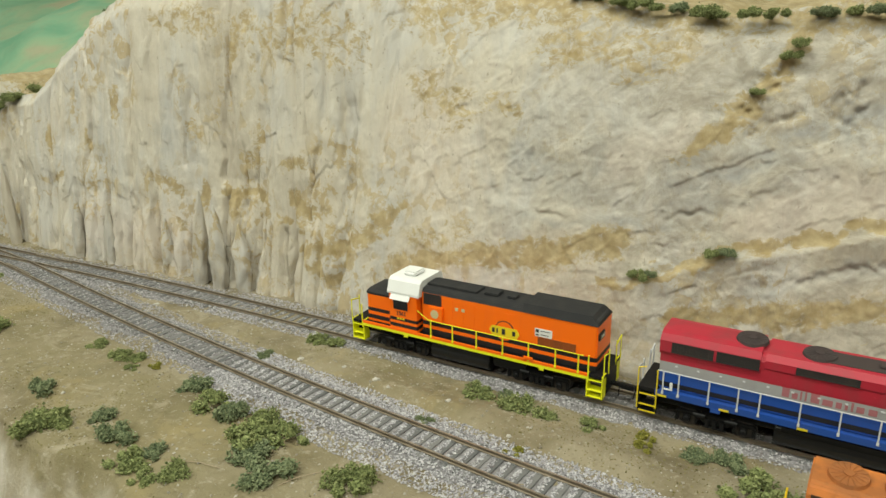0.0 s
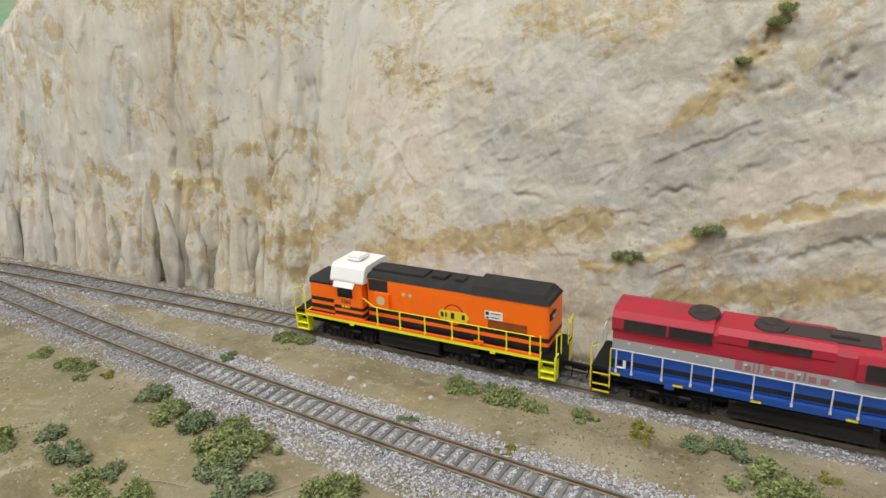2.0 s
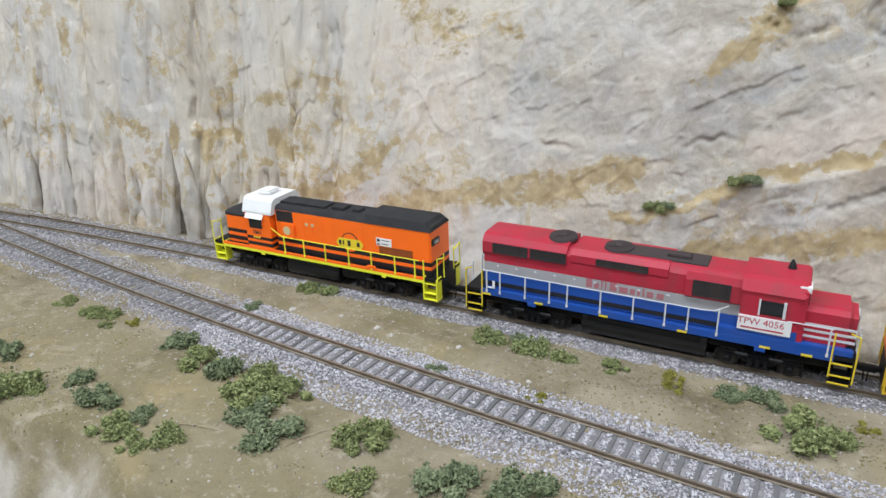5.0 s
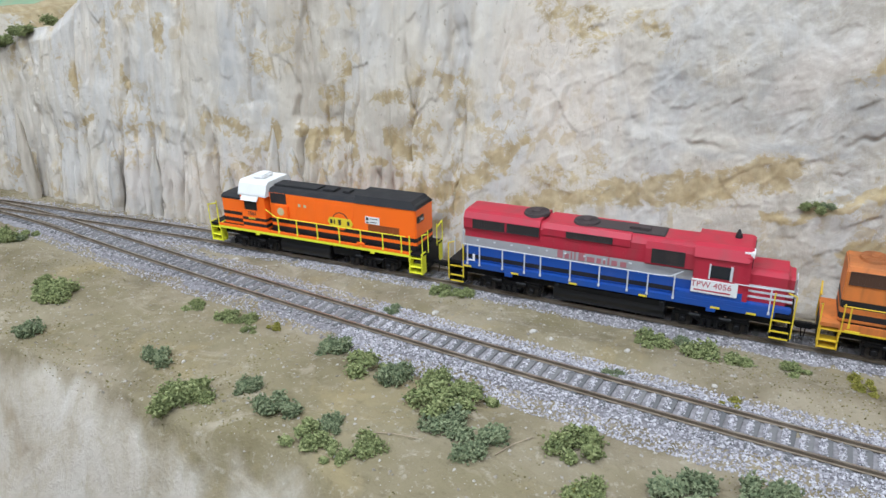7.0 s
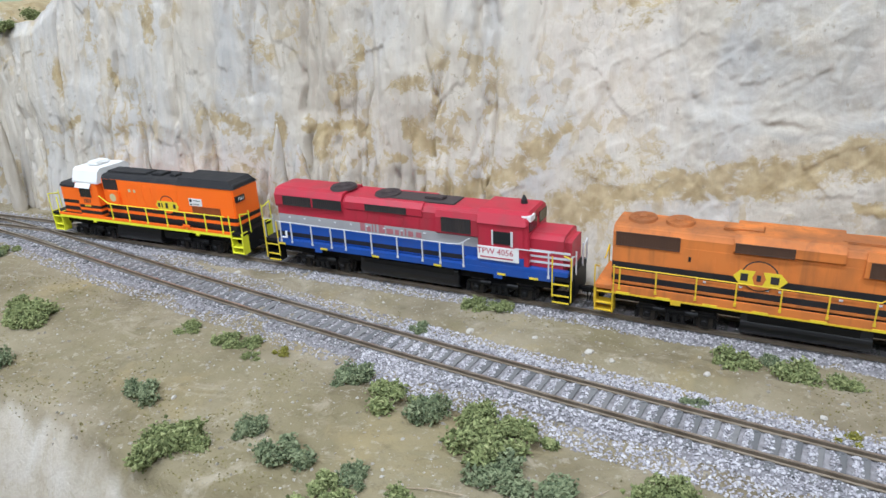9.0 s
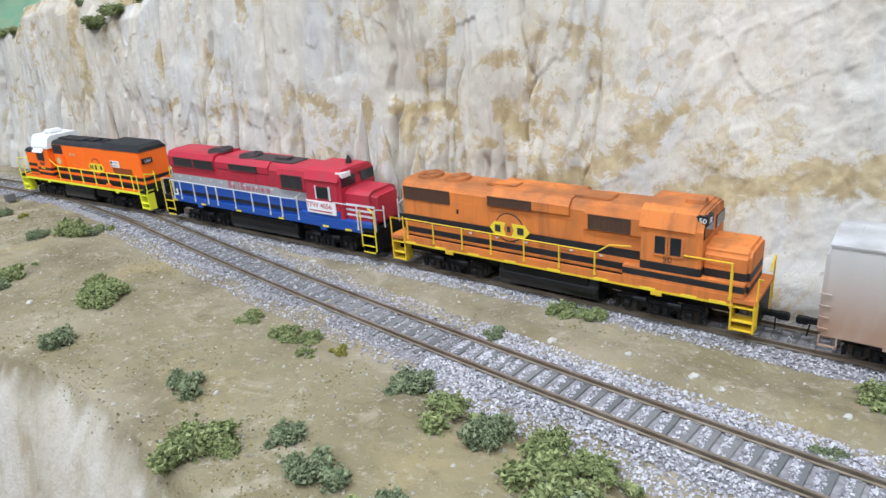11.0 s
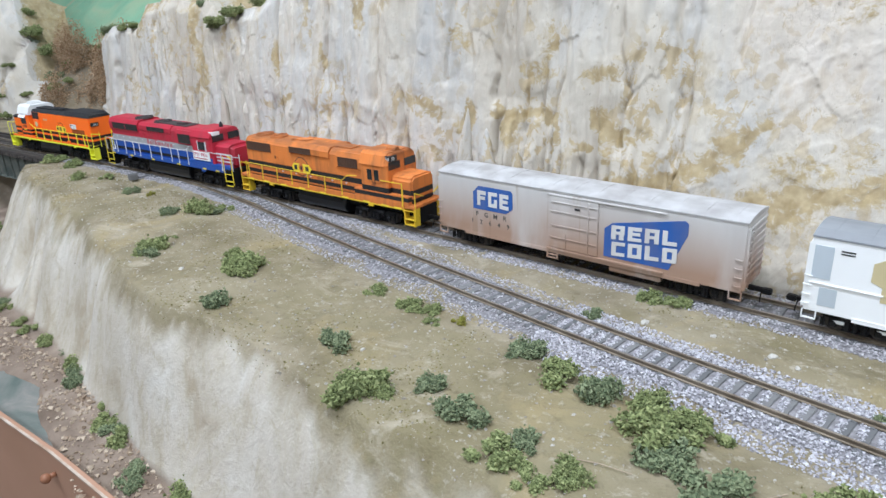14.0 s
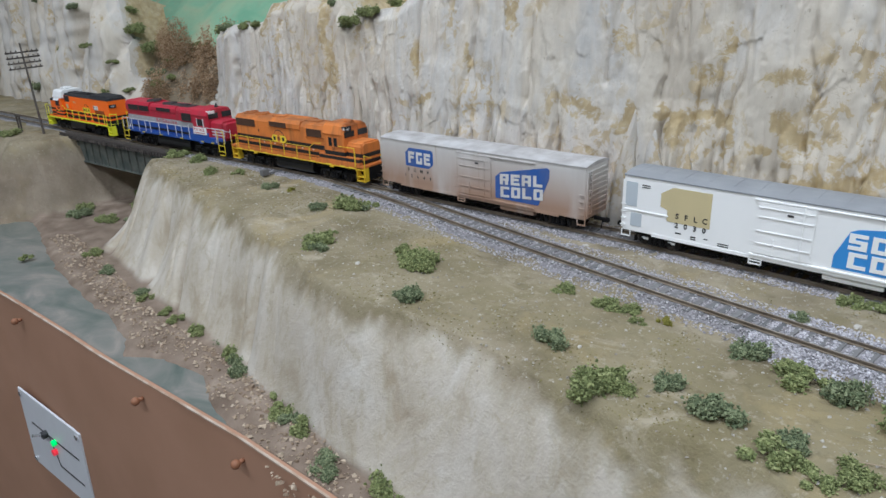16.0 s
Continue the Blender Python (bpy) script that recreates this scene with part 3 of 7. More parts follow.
def build_far_cliff():
    """The rock wall past the gully, behind the bridge's far end."""
    xs = np.linspace(-2.4, -1.27, 420)
    v = np.linspace(0, 1.3, 130)
    X = np.repeat(xs[:, None], len(v), 1)
    V = np.repeat(v[None, :], len(xs), 0)
    top = (line(xs, [(-2.4, 0.30), (-1.75, 0.29), (-1.58, 0.255), (-1.50, 0.225), (-1.46, 0.19), (-1.435, 0.13), (-1.41, 0.06), (-1.27, 0.03)]) + 0.010 * vnoise(xs * 24, xs * 0))[:, None]
    up = np.clip(V, 0, 1)
    Z = -0.11 + (top + 0.11) * up
    Y = line(X, [(-2.4, 0.30), (-1.7, 0.345), (-1.45, 0.365), (-1.41, 0.38), (-1.375, 0.41), (-1.345, 0.48), (-1.27, 0.62)]) + 0.10 * np.clip(Z, 0, 1) + 2.6 * flutes(X * 0.6, Z * 1.3, 1.0)
    Y = Y + 0.022 * fbm(X * 9 + 3, Z * 6) + 0.004 * fbm(X * 40, Z * 40)
    back = np.clip(V - 1, 0, 1)
    Y = Y + back * 0.25 + 0.03 * smooth01((up - 0.80) / 0.20)
    Z = Z - back * 0.10
    stain = np.maximum(smooth01(back * 12), 0.7 * smooth01(1.6 * fbm(X * 14, Z * 14) - 0.15))
    z0 = np.zeros_like(X)
    return tagged(sheet("far_cliff", X, Y, Z, ROCK, {"stain": stain, "grey": z0, "rose": z0, "tan_grey": z0}), "bulging cream plaster rock wall past the gully", "cliff", kind="structure")


build_far_cliff()

# ---- tracks ----


def rail_bm(fy, x0, x1, off, n):
    """One rail with foot, web and head along y = fy(x), off metres to its side."""
    prof = [(-1.05, -2.5), (1.05, -2.5), (1.05, -2.1), (0.3, -1.8), (0.3, -0.8), (0.62, -0.6), (0.62, 0.0), (-0.62, 0.0), (-0.62, -0.6), (-0.3, -0.8), (-0.3, -1.8), (-1.05, -2.1)]
    bm = bmesh.new()
    rings = []
    for x in np.linspace(x0, x1, n):
        y, s = float(fy(x)), float(fy(x + 0.001) - fy(x - 0.001)) / 0.002
        h = math.hypot(1, s)
        nx, ny = -s / h, 1 / h
        rings.append([bm.verts.new((x + nx * (off + a * MM), y + ny * (off + a * MM), b * MM)) for a, b in prof])
    for p, q in zip(rings, rings[1:]):
        for i in range(len(prof)):
            j = (i + 1) % len(prof)
            f = bm.faces.new((p[i], q[i], q[j], p[j]))
            f.material_index = 1 if i == 6 else 0
    bm.faces.new(rings[0])
    bm.faces.new(rings[-1][::-1])
    bmesh.ops.recalc_face_normals(bm, faces=bm.faces)
    return bm


TIE_BM = boxes((-2.0, 2.0, -15.0, 15.0, -4.4, -2.45), bevel=0.25)
for q in (-9.1, 9.1):
    box(TIE_BM, -0.8, 0.8, q - 2.2, q + 2.2, -2.5, -2.2)
tie_mesh = bpy.data.meshes.new("tie")
TIE_BM.to_mesh(tie_mesh)
TIE_BM.free()
tie_mesh.materials.append(TIE)


def lay_track(name, fy, x0, x1, label, skip=()):
    track = tagged(new(name), label, "railway track")
    for off in (-0.0091, 0.0091):
        part("rail", rail_bm(fy, x0, x1, off, int((x1 - x0) / 0.012)), [RAIL, RAILTOP], track)
    rng = random.Random(name)
    x = x0 + 0.003
    while x < x1:
        if not any(a < x < b for a, b in skip):
            s = math.degrees(math.atan(float(fy(x + 0.002) - fy(x - 0.002)) / 0.004))
            o = new("tie", tie_mesh)
            o.parent = track
            o.matrix_basis = pose(x, float(fy(x)), rng.uniform(-0.1, 0.05) * MM, 0, 0, s + rng.uniform(-1.2, 1.2))
        x += 0.0076
    return track


lay_track("main_track", back_y, -2.3, 0.7, "model railway track with brown rails on dark ties", skip=[(-1.325, -1.035)])
lay_track("siding_track", near_y, -0.78, 0.7, "curved model siding track with brown rails on dark ties")


def turnout(track):
    """Frog, guard rails and throw bar where the siding leaves the main track."""
    for fy, x0, x1, off in ((near_y, -0.72, -0.665, -0.0072), (back_y, -0.72, -0.665, 0.0072), (near_y, -0.86, -0.775, 0.0082), (near_y, -0.86, -0.775, -0.0091)):
        part("point_rail", rail_bm(fy, x0, x1, off, 10), [RAIL, RAILTOP], track)
    part("throw_bar", boxes((-869, -866.5, 305, 352, -2.4, -1.4), bevel=0.2), TIE, track)
    part("switch_stand", boxes((-870, -864, 298, 306, -3, 3.5), bevel=0.6), TIE, track, "small dark switch stand")


turnout(bpy.data.objects["siding_track"])


def ballast_bed(name, fy, x0, x1):
    xs = np.linspace(x0, x1, int((x1 - x0) / 0.004))
    off = np.array([-30, -24, -19, -15, -7.5, 0, 7.5, 15, 19, 24, 30]) * MM
    hgt = np.array([-8, -5.6, -3.7, -3.3, -3.1, -3.1, -3.1, -3.3, -3.7, -5.6, -8]) * MM
    X = np.repeat(xs[:, None], len(off), 1)
    Y = fy(xs)[:, None] + off[None, :] * (1 + 0.10 * vnoise(X * 30, np.sign(off)[None, :] * 3.0 + 0 * X))
    Z = hgt[None, :] + 0.0004 * fbm(X * 200, Y * 200)
    return tagged(sheet(name, X, Y, Z, BALLAST_BED), "packed grey ballast bed", "ballast", kind="structure")


ballast_bed("ballast_main", back_y, -1.05, 0.7)
ballast_bed("ballast_far", back_y, -2.3, -1.31)
ballast_bed("ballast_siding", near_y, -0.80, 0.7)


def pebbles(name, places, sizes, material, label, seed=1):
    """Many small angular stones in one mesh."""
    rng = np.random.default_rng(seed)
    n = len(places)
    base = np.array([(0.9, 0.1, 0.1), (0.1, 0.9, -0.1), (-0.9, 0.1, 0.1), (0, -0.9, -0.1), (0.2, 0.1, 0.75), (-0.3, 0.0, 0.6)])
    tri = np.array([(0, 1, 4), (1, 2, 5), (1, 5, 4), (2, 3, 5), (3, 0, 4), (3, 4, 5), (0, 3, 2), (0, 2, 1)])
    a = rng.random(n) * 6.283
    j = base[None] * (0.65 + 0.7 * rng.random((n, 6, 1)))
    tilt = (rng.random(n) - 0.5) * 1.4
    x, y, z = j[..., 0], j[..., 1], j[..., 2]
    y, z = y * np.cos(tilt)[:, None] - z * np.sin(tilt)[:, None], y * np.sin(tilt)[:, None] + z * np.cos(tilt)[:, None]
    x, y = x * np.cos(a)[:, None] - y * np.sin(a)[:, None], x * np.sin(a)[:, None] + y * np.cos(a)[:, None]
    v = np.stack([x, y, z], -1) * sizes[:, None, None] + places[:, None, :]
    f = tri[None] + 6 * np.arange(n)[:, None, None]
    me = bpy.data.meshes.new(name)
    me.from_pydata(v.reshape(-1, 3).tolist(), [], f.reshape(-1, 3).tolist())
    me.materials.append(material)
    return tagged(new(name, me), label, "stones", kind="stuff")


def scatter_ballast(name, fy, x0, x1, n, seed, wide, material):
    rng = np.random.default_rng(seed)
    x = x0 + (x1 - x0) * rng.random(n)
    side = rng.random(n)
    o = np.where(side < 0.34, -(11 + (16 + 9 * wide) * rng.random(n) ** 1.2), np.where(side < 0.62, 11 + 16 * rng.random(n) ** 1.2, (rng.random(n) - 0.5) * 16))
    z = np.interp(np.abs(o), [0, 8, 15, 19, 24, 30], [-2.9, -2.9, -2.9, -3.3, -5.0, -7.0])
    keep = (np.abs(o) > 11) | (np.abs(((x - x0 - 0.003) / 0.0076) % 1 - 0.5) < 0.21)
    p = np.stack([x, fy(x) + o * MM, z * MM + 0.0002], -1)[keep]
    p[:, 2] = np.maximum(p[:, 2], np.where(np.abs(o[keep]) > 18, ground_z(p[:, 0], p[:, 1]) + 0.0002, -1))
    return pebbles(name, p, 0.00045 + 0.0007 * rng.random(len(p)) ** 2, material, "loose pale grey ballast stones along the track", seed)


scatter_ballast("ballast_stones", back_y, -0.45, 0.20, 22000, 2, -0.5, BALLAST_OLD)
scatter_ballast("ballast_stones", back_y, -1.04, -0.40, 11000, 12, -0.5, BALLAST_OLD)
scatter_ballast("ballast_stones", near_y, -0.36, 0.20, 44000, 3, 1, BALLAST)
scatter_ballast("ballast_stones", near_y, -0.72, -0.32, 12000, 4, 0.3, BALLAST_OLD)


def build_fascia():
    pts = [(x, float(line(x, FRONT))) for x in np.linspace(-2.4, 0.8, 120)]
    bm = bmesh.new()
    rows = []
    for x, y in pts:
        rows.append([bm.verts.new((x, y + dy, z)) for dy, z in ((0.0, -0.45), (0.0, -0.0885), (0.0006, -0.088), (0.0034, -0.088), (0.004, -0.0885), (0.004, -0.45))])
    for p, q in zip(rows, rows[1:]):
        for i in range(5):
            bm.faces.new((p[i], q[i], q[i + 1], p[i + 1]))
    bmesh.ops.recalc_face_normals(bm, faces=bm.faces)
    lip = bmesh.new()
    rows = []
    for x, y in pts:
        rows.append([lip.verts.new((x, y + dy, z)) for dy, z in ((-0.0004, -0.0888), (-0.0004, -0.0876), (0.0012, -0.0876), (0.0012, -0.0879))])
    for p, q in zip(rows, rows[1:]):
        for i in range(3):
            lip.faces.new((p[i], q[i], q[i + 1], p[i + 1]))
    bmesh.ops.recalc_face_normals(lip, faces=lip.faces)
    tagged(link_mesh("trim", lip, simple("worn_edge", (0.33, 0.22, 0.15), (0.52, 0.44, 0.36), 60, 0.6, 0.0002)), "pale worn edge along the fascia's top", "trim", kind="structure")
    return tagged(link_mesh("fascia", bm, FASCIA), "brown painted fascia board of the layout's front edge", "fascia", kind="structure")


build_fascia()


def build_hills():
    m = Mat("painted_green_hill", 0.9, 0, 0.1)
    tone = m.ramp(m.noise(7, 5, (1, 1, 1.6), 0.8), [(0.33, (0.20, 0.40, 0.26)), (0.45, (0.27, 0.46, 0.30)), (0.55, (0.34, 0.47, 0.30)), (0.66, (0.44, 0.43, 0.29))])
    m.colour(m.mix(m.times(m.step(m.noise(60, 5), 0.5, 0.7), 0.3), tone, (0.30, 0.36, 0.24)))
    m.bump(m.noise(150, 4), 0.001, 0.4)
    xs, v = np.linspace(-3.0, 1.6, 200), np.linspace(0, 1, 60)
    X = np.repeat(xs[:, None], len(v), 1)
    Y = 0.50 + 0.47 * v[None, :] + 0 * X
    Z = 0.05 + 0.34 * v[None, :] ** 1.1 + 0.10 * fbm(X * 3.2, Y * 3.2) * (0.3 + v[None, :])
    tagged(sheet("green_hills", X, Y, Z, m.m), "green painted hills behind the cliff", "hill", kind="structure")
    xs, v = np.linspace(-1.5, -1.02, 90), np.linspace(0, 1, 60)
    X = np.repeat(xs[:, None], len(v), 1)
    Y = back_y(X) + 0.03 + 0.30 * v[None, :]
    Z = -0.10 + 0.19 * smooth01(v[None, :] * 1.5 + 0.1 * fbm(X * 14, Y * 14)) + 0.012 * fbm(X * 20, Y * 20)
    z0 = np.zeros_like(X)
    tagged(sheet("gully_slope", X, Y, Z, SOIL, {"face": z0, "mud_shade": z0 + 0.5, "turf": z0 + 1}), "brown brushy slope of the gully", "slope", kind="structure")


build_hills()


def build_room():
    wallm = simple("room_wall_paint", (0.62, 0.60, 0.56), (0.68, 0.66, 0.62), 3, 0.9, 0.0005)
    floorm = simple("grey_floor", (0.20, 0.19, 0.18), (0.27, 0.26, 0.25), 6, 0.6, 0.0005)
    hillm = Mat("painted_hills", 0.9, 0, 0.1)
    z = hillm.t.nodes.new("ShaderNodeSeparateXYZ")
    hillm.link(hillm.c, z.inputs[0])
    tone = hillm.ramp(hillm.noise(5, 5, (1, 1, 2.2), 1.0), [(0.32, (0.16, 0.30, 0.17)), (0.46, (0.22, 0.40, 0.27)), (0.56, (0.40, 0.41, 0.26)), (0.68, (0.47, 0.44, 0.31))])
    sky = hillm.step(z.outputs[2], 0.42, 0.50)
    hillm.colour(hillm.mix(sky, tone, (0.45, 0.58, 0.72)))
    def slab(name, a, b, m, label, cat):
        bm = bmesh.new()
        box(bm, a[0] / MM, b[0] / MM, a[1] / MM, b[1] / MM, a[2] / MM, b[2] / MM)
        return tagged(link_mesh(name, bm, m), label, cat, kind="structure")
    slab("backdrop", (-3.2, 0.98, -0.4), (2.2, 1.0, 0.75), hillm.m, "painted backdrop of green hills", "backdrop")
    slab("wall_north", (-3.4, 1.05, -1.1), (2.4, 1.15, 1.4), wallm, "off-white painted wall", "wall")
    slab("wall_south", (-3.4, -2.6, -1.1), (2.4, -2.5, 1.4), wallm, "off-white painted wall", "wall")
    slab("wall_west", (-3.5, -2.5, -1.1), (-3.4, 1.05, 1.4), wallm, "off-white painted wall", "wall")
    slab("wall_east", (2.4, -2.5, -1.1), (2.5, 1.05, 1.4), wallm, "off-white painted wall", "wall")
    slab("floor", (-3.4, -2.5, -1.2), (2.4, 1.05, -1.1), floorm, "grey floor", "floor")
    slab("ceiling", (-3.4, -2.5, 1.3), (2.4, 1.05, 1.4), wallm, "off-white ceiling", "ceiling")
    slab("layout_base", (-2.4, 0.55, -0.45), (0.8, 0.97, -0.2), floorm, "timber layout base behind the scenery", "base")


build_room()

# ---- rolling stock ----
def weathered_orange():
    """Sun-faded orange with fine grime, rain streaks and soot that settled on the roof."""
    m = Mat("weathered_orange_paint", 0.65, 0, 0.3)
    c = m.mix(m.times(m.step(m.noise(95, 6, (1, 1, 0.35)), 0.42, 0.75), 0.6), (0.66, 0.205, 0.042), (0.30, 0.115, 0.04))
    c = m.mix(m.times(m.step(m.noise(260, 5, (1, 1, 0.06)), 0.54, 0.74), 0.45), c, (0.20, 0.085, 0.035))
    z = m.t.nodes.new("ShaderNodeSeparateXYZ")
    m.link(m.c, z.inputs[0])
    soot = m.times(m.step(z.outputs[2], 0.047, 0.0535), m.step(m.noise(45, 5), 0.38, 0.60))
    c = m.mix(m.times(soot, 0.6), c, (0.12, 0.062, 0.035))
    m.colour(c)
    return m.bump(m.noise(700, 3), 0.0002, 0.2).m


ORANGE = paint("orange_paint", (1.0, 0.17, 0.008), 0.4, amount=0.06)
ORANGE_OLD = weathered_orange()
BLACK = paint("black_paint", (0.014, 0.014, 0.016), 0.55, (0.05, 0.045, 0.04), 0.3)
UNDER = paint("black_underframe", (0.009, 0.009, 0.010), 0.5, (0.022, 0.020, 0.018), 0.4, 0.2)
TANKBLACK = paint("glossy_black_tank", (0.007, 0.007, 0.008), 0.28, (0.02, 0.018, 0.016), 0.2, 0.5)
ROOFBLACK = paint("matt_black_roof", (0.02, 0.02, 0.022), 0.8, (0.06, 0.055, 0.05), 0.4)
LIME = paint("safety_yellow_paint", (0.86, 0.86, 0.03), 0.45, amount=0.12)
YELLOW = paint("dull_yellow_paint", (0.74, 0.50, 0.02), 0.5, amount=0.2)
RED = paint("red_paint", (0.43, 0.022, 0.045), 0.5, (0.20, 0.05, 0.055), 0.6)
GREY = paint("grey_paint", (0.36, 0.355, 0.36), 0.5, (0.22, 0.21, 0.20), 0.35)
BLUE = paint("blue_paint", (0.018, 0.075, 0.34), 0.4, amount=0.12)
WHITE = paint("white_paint", (0.80, 0.80, 0.79), 0.5, (0.5, 0.48, 0.44), 0.15)
SILVER = paint("pale_grey_handrail", (0.62, 0.63, 0.65), 0.45, amount=0.1)
GRILLE = paint("dark_grille", (0.03, 0.026, 0.026), 0.75, (0.09, 0.06, 0.05), 0.5)
GRILLE_OLD = paint("brown_grimy_grille", (0.085, 0.042, 0.024), 0.75, (0.04, 0.028, 0.022), 0.5)
RUSTY = paint("rusty_orange_grille", (0.30, 0.075, 0.015), 0.7, (0.10, 0.04, 0.02), 0.5)
REDSTEEL = paint("sooty_red_roof", (0.055, 0.04, 0.04), 0.75, (0.04, 0.035, 0.035), 0.6)
WHEELM = simple("dark_wheel", (0.05, 0.045, 0.042), (0.09, 0.08, 0.07), 300, 0.5, 0.0001, 0.5, 0.6)
GLASSM = Mat("tinted_window", 0.08, 0, 0.5).colour((0.02, 0.022, 0.025)).m
NAME_RED = paint("faded_name_red", (0.40, 0.15, 0.17), 0.5, amount=0.2)
LETTER_RED = paint("letter_red", (0.45, 0.07, 0.10), 0.5, amount=0.1)
LETTER_BLACK = paint("letter_black", (0.03, 0.03, 0.032), 0.6, amount=0.1)
LETTER_FADED = paint("faded_black_lettering", (0.07, 0.065, 0.06), 0.65, (0.34, 0.28, 0.23), 0.5)
LETTER_BLUE = paint("logo_blue", (0.035, 0.105, 0.36), 0.55, (0.15, 0.15, 0.22), 0.6)
SKYBLUE = paint("logo_light_blue", (0.06, 0.28, 0.68), 0.5, amount=0.08)
TAN = paint("tan_logo", (0.60, 0.51, 0.29), 0.5, amount=0.08)
LOGOYEL = paint("logo_yellow", (0.80, 0.62, 0.03), 0.45, amount=0.1)
CARWHITE = paint("new_white_paint", (0.90, 0.90, 0.885), 0.45, (0.7, 0.69, 0.66), 0.10)
OLDWHITE = paint("grimy_white_lettering", (0.66, 0.65, 0.63), 0.6, (0.40, 0.33, 0.28), 0.45)
PALEBLUE = paint("pale_grey_blue", (0.52, 0.57, 0.61), 0.5, amount=0.1)
ROOFGREY = simple("grey_car_roof", (0.24, 0.25, 0.265), (0.29, 0.30, 0.315), 40, 0.6, 0.0003)


def weathered_car():
    m = Mat("weathered_car_side", 0.65, 0, 0.3)
    z = m.t.nodes.new("ShaderNodeSeparateXYZ")
    m.link(m.c, z.inputs[0])
    low = m.step(z.outputs[2], 0.050, 0.016)
    n = m.noise(40, 5, (1, 1, 0.3))
    rust = m.times(low, m.step(n, 0.15, 0.52))
    c = m.mix(m.times(m.step(m.noise(70, 5, (1, 1, 0.15)), 0.4, 0.8), 0.4), (0.60, 0.585, 0.565), (0.40, 0.375, 0.35))
    c = m.mix(m.times(rust, 0.92), c, (0.345, 0.21, 0.135))
    streak = m.step(m.noise(160, 3, (1, 1, 0.05)), 0.66, 0.74)
    c = m.mix(m.times(streak, 0.55), c, (0.30, 0.20, 0.13))
    m.colour(c)
    return m.bump(m.noise(300, 3), 0.0002, 0.3).m


CARDIRTY = weathered_car()
CARROOF = simple("dirty_white_roof", (0.36, 0.34, 0.33), (0.52, 0.51, 0.505), 60, 0.6, 0.0004)


def prism(bm, profile, x0, x1, index=0):
    """A closed (y, z) outline in millimetres, drawn out along x."""
    a = [bm.verts.new((x0 * MM, y * MM, z * MM)) for y, z in profile]
    b = [bm.verts.new((x1 * MM, y * MM, z * MM)) for y, z in profile]
    fs = [bm.faces.new(a), bm.faces.new(b[::-1])]
    for i in range(len(a)):
        j = (i + 1) % len(a)
        fs.append(bm.faces.new((a[i], b[i], b[j], a[j])))
    for f in fs:
        f.material_index = index
    bmesh.ops.recalc_face_normals(bm, faces=fs)
    return bm


def side_prism(bm, outline, y0, y1, index=0):
    """A closed (x, z) outline in millimetres, drawn out along y."""
    a = [bm.verts.new((x * MM, y0 * MM, z * MM)) for x, z in outline]
    b = [bm.verts.new((x * MM, y1 * MM, z * MM)) for x, z in outline]
    fs = [bm.faces.new(a), bm.faces.new(b[::-1])]
    for i in range(len(a)):
        j = (i + 1) % len(a)
        fs.append(bm.faces.new((a[i], b[i], b[j], a[j])))
    for f in fs:
        f.material_index = index
    bmesh.ops.recalc_face_normals(bm, faces=fs)
    return bm


def rod(bm, p, q, r, n=6):
    """A thin round bar from p to q, in millimetres."""
    p, q = Vector(p) * MM, Vector(q) * MM
    d = q - p
    m = Matrix.Translation((p + q) / 2) @ d.to_track_quat("Z", "Y").to_matrix().to_4x4()
    bmesh.ops.create_cone(bm, cap_ends=True, segments=n, radius1=r * MM, radius2=r * MM, depth=d.length, matrix=m)
    return bm


def disc(bm, p, r, h, axis="z", n=20, r2=None):
    m = Matrix.Translation(Vector(p) * MM)
    if axis == "y":
        m = m @ pose(0, 0, 0, 90)
    if axis == "x":
        m = m @ pose(0, 0, 0, 0, 90)
    bmesh.ops.create_cone(bm, cap_ends=True, segments=n, radius1=r * MM, radius2=(r if r2 is None else r2) * MM, depth=h * MM, matrix=m)
    return bm


def bands(bm, x0, x1, y0, y1, levels):
    """A box in horizontal colour bands: (z, material index) rows, then the top z."""
    rings = [[bm.verts.new((x * MM, y * MM, z * MM)) for x, y in ((x0, y0), (x1, y0), (x1, y1), (x0, y1))] for z, _ in levels]
    made = [bm.faces.new(rings[0][::-1]), bm.faces.new(rings[-1])]
    made[0].material_index, made[1].material_index = levels[0][1], levels[-1][1]
    for (_, k), p, q in zip(levels, rings, rings[1:]):
        for i in range(4):
            f = bm.faces.new((p[i], p[(i + 1) % 4], q[(i + 1) % 4], q[i]))
            f.material_index = k
            made.append(f)
    bmesh.ops.recalc_face_normals(bm, faces=made)
    return bm


def weld(bm):
    bmesh.ops.remove_doubles(bm, verts=bm.verts, dist=1e-6)
    return bm


def soften(bm, offset=0.45, segments=2):
    """Rounds the sharp edges of a moulded shell, by millimetres."""
    bm.normal_update()
    sharp = [e for e in bm.edges if len(e.link_faces) == 2 and e.calc_face_angle(0) > 0.5]
    bmesh.ops.bevel(bm, geom=sharp, offset=offset * MM, segments=segments, affect="EDGES", clamp_overlap=True, material=-1)
    return bm


def tank_profile(w, z0, z1, n=14):
    """A round-bellied fuel tank's outline."""
    zc, r = (z0 + z1) / 2, (z1 - z0) / 2
    side = [(w - r + r * math.cos(a), zc + r * math.sin(a)) for a in np.linspace(-math.pi / 2, math.pi / 2, n)]
    return side + [(-y, z) for y, z in side[::-1]]


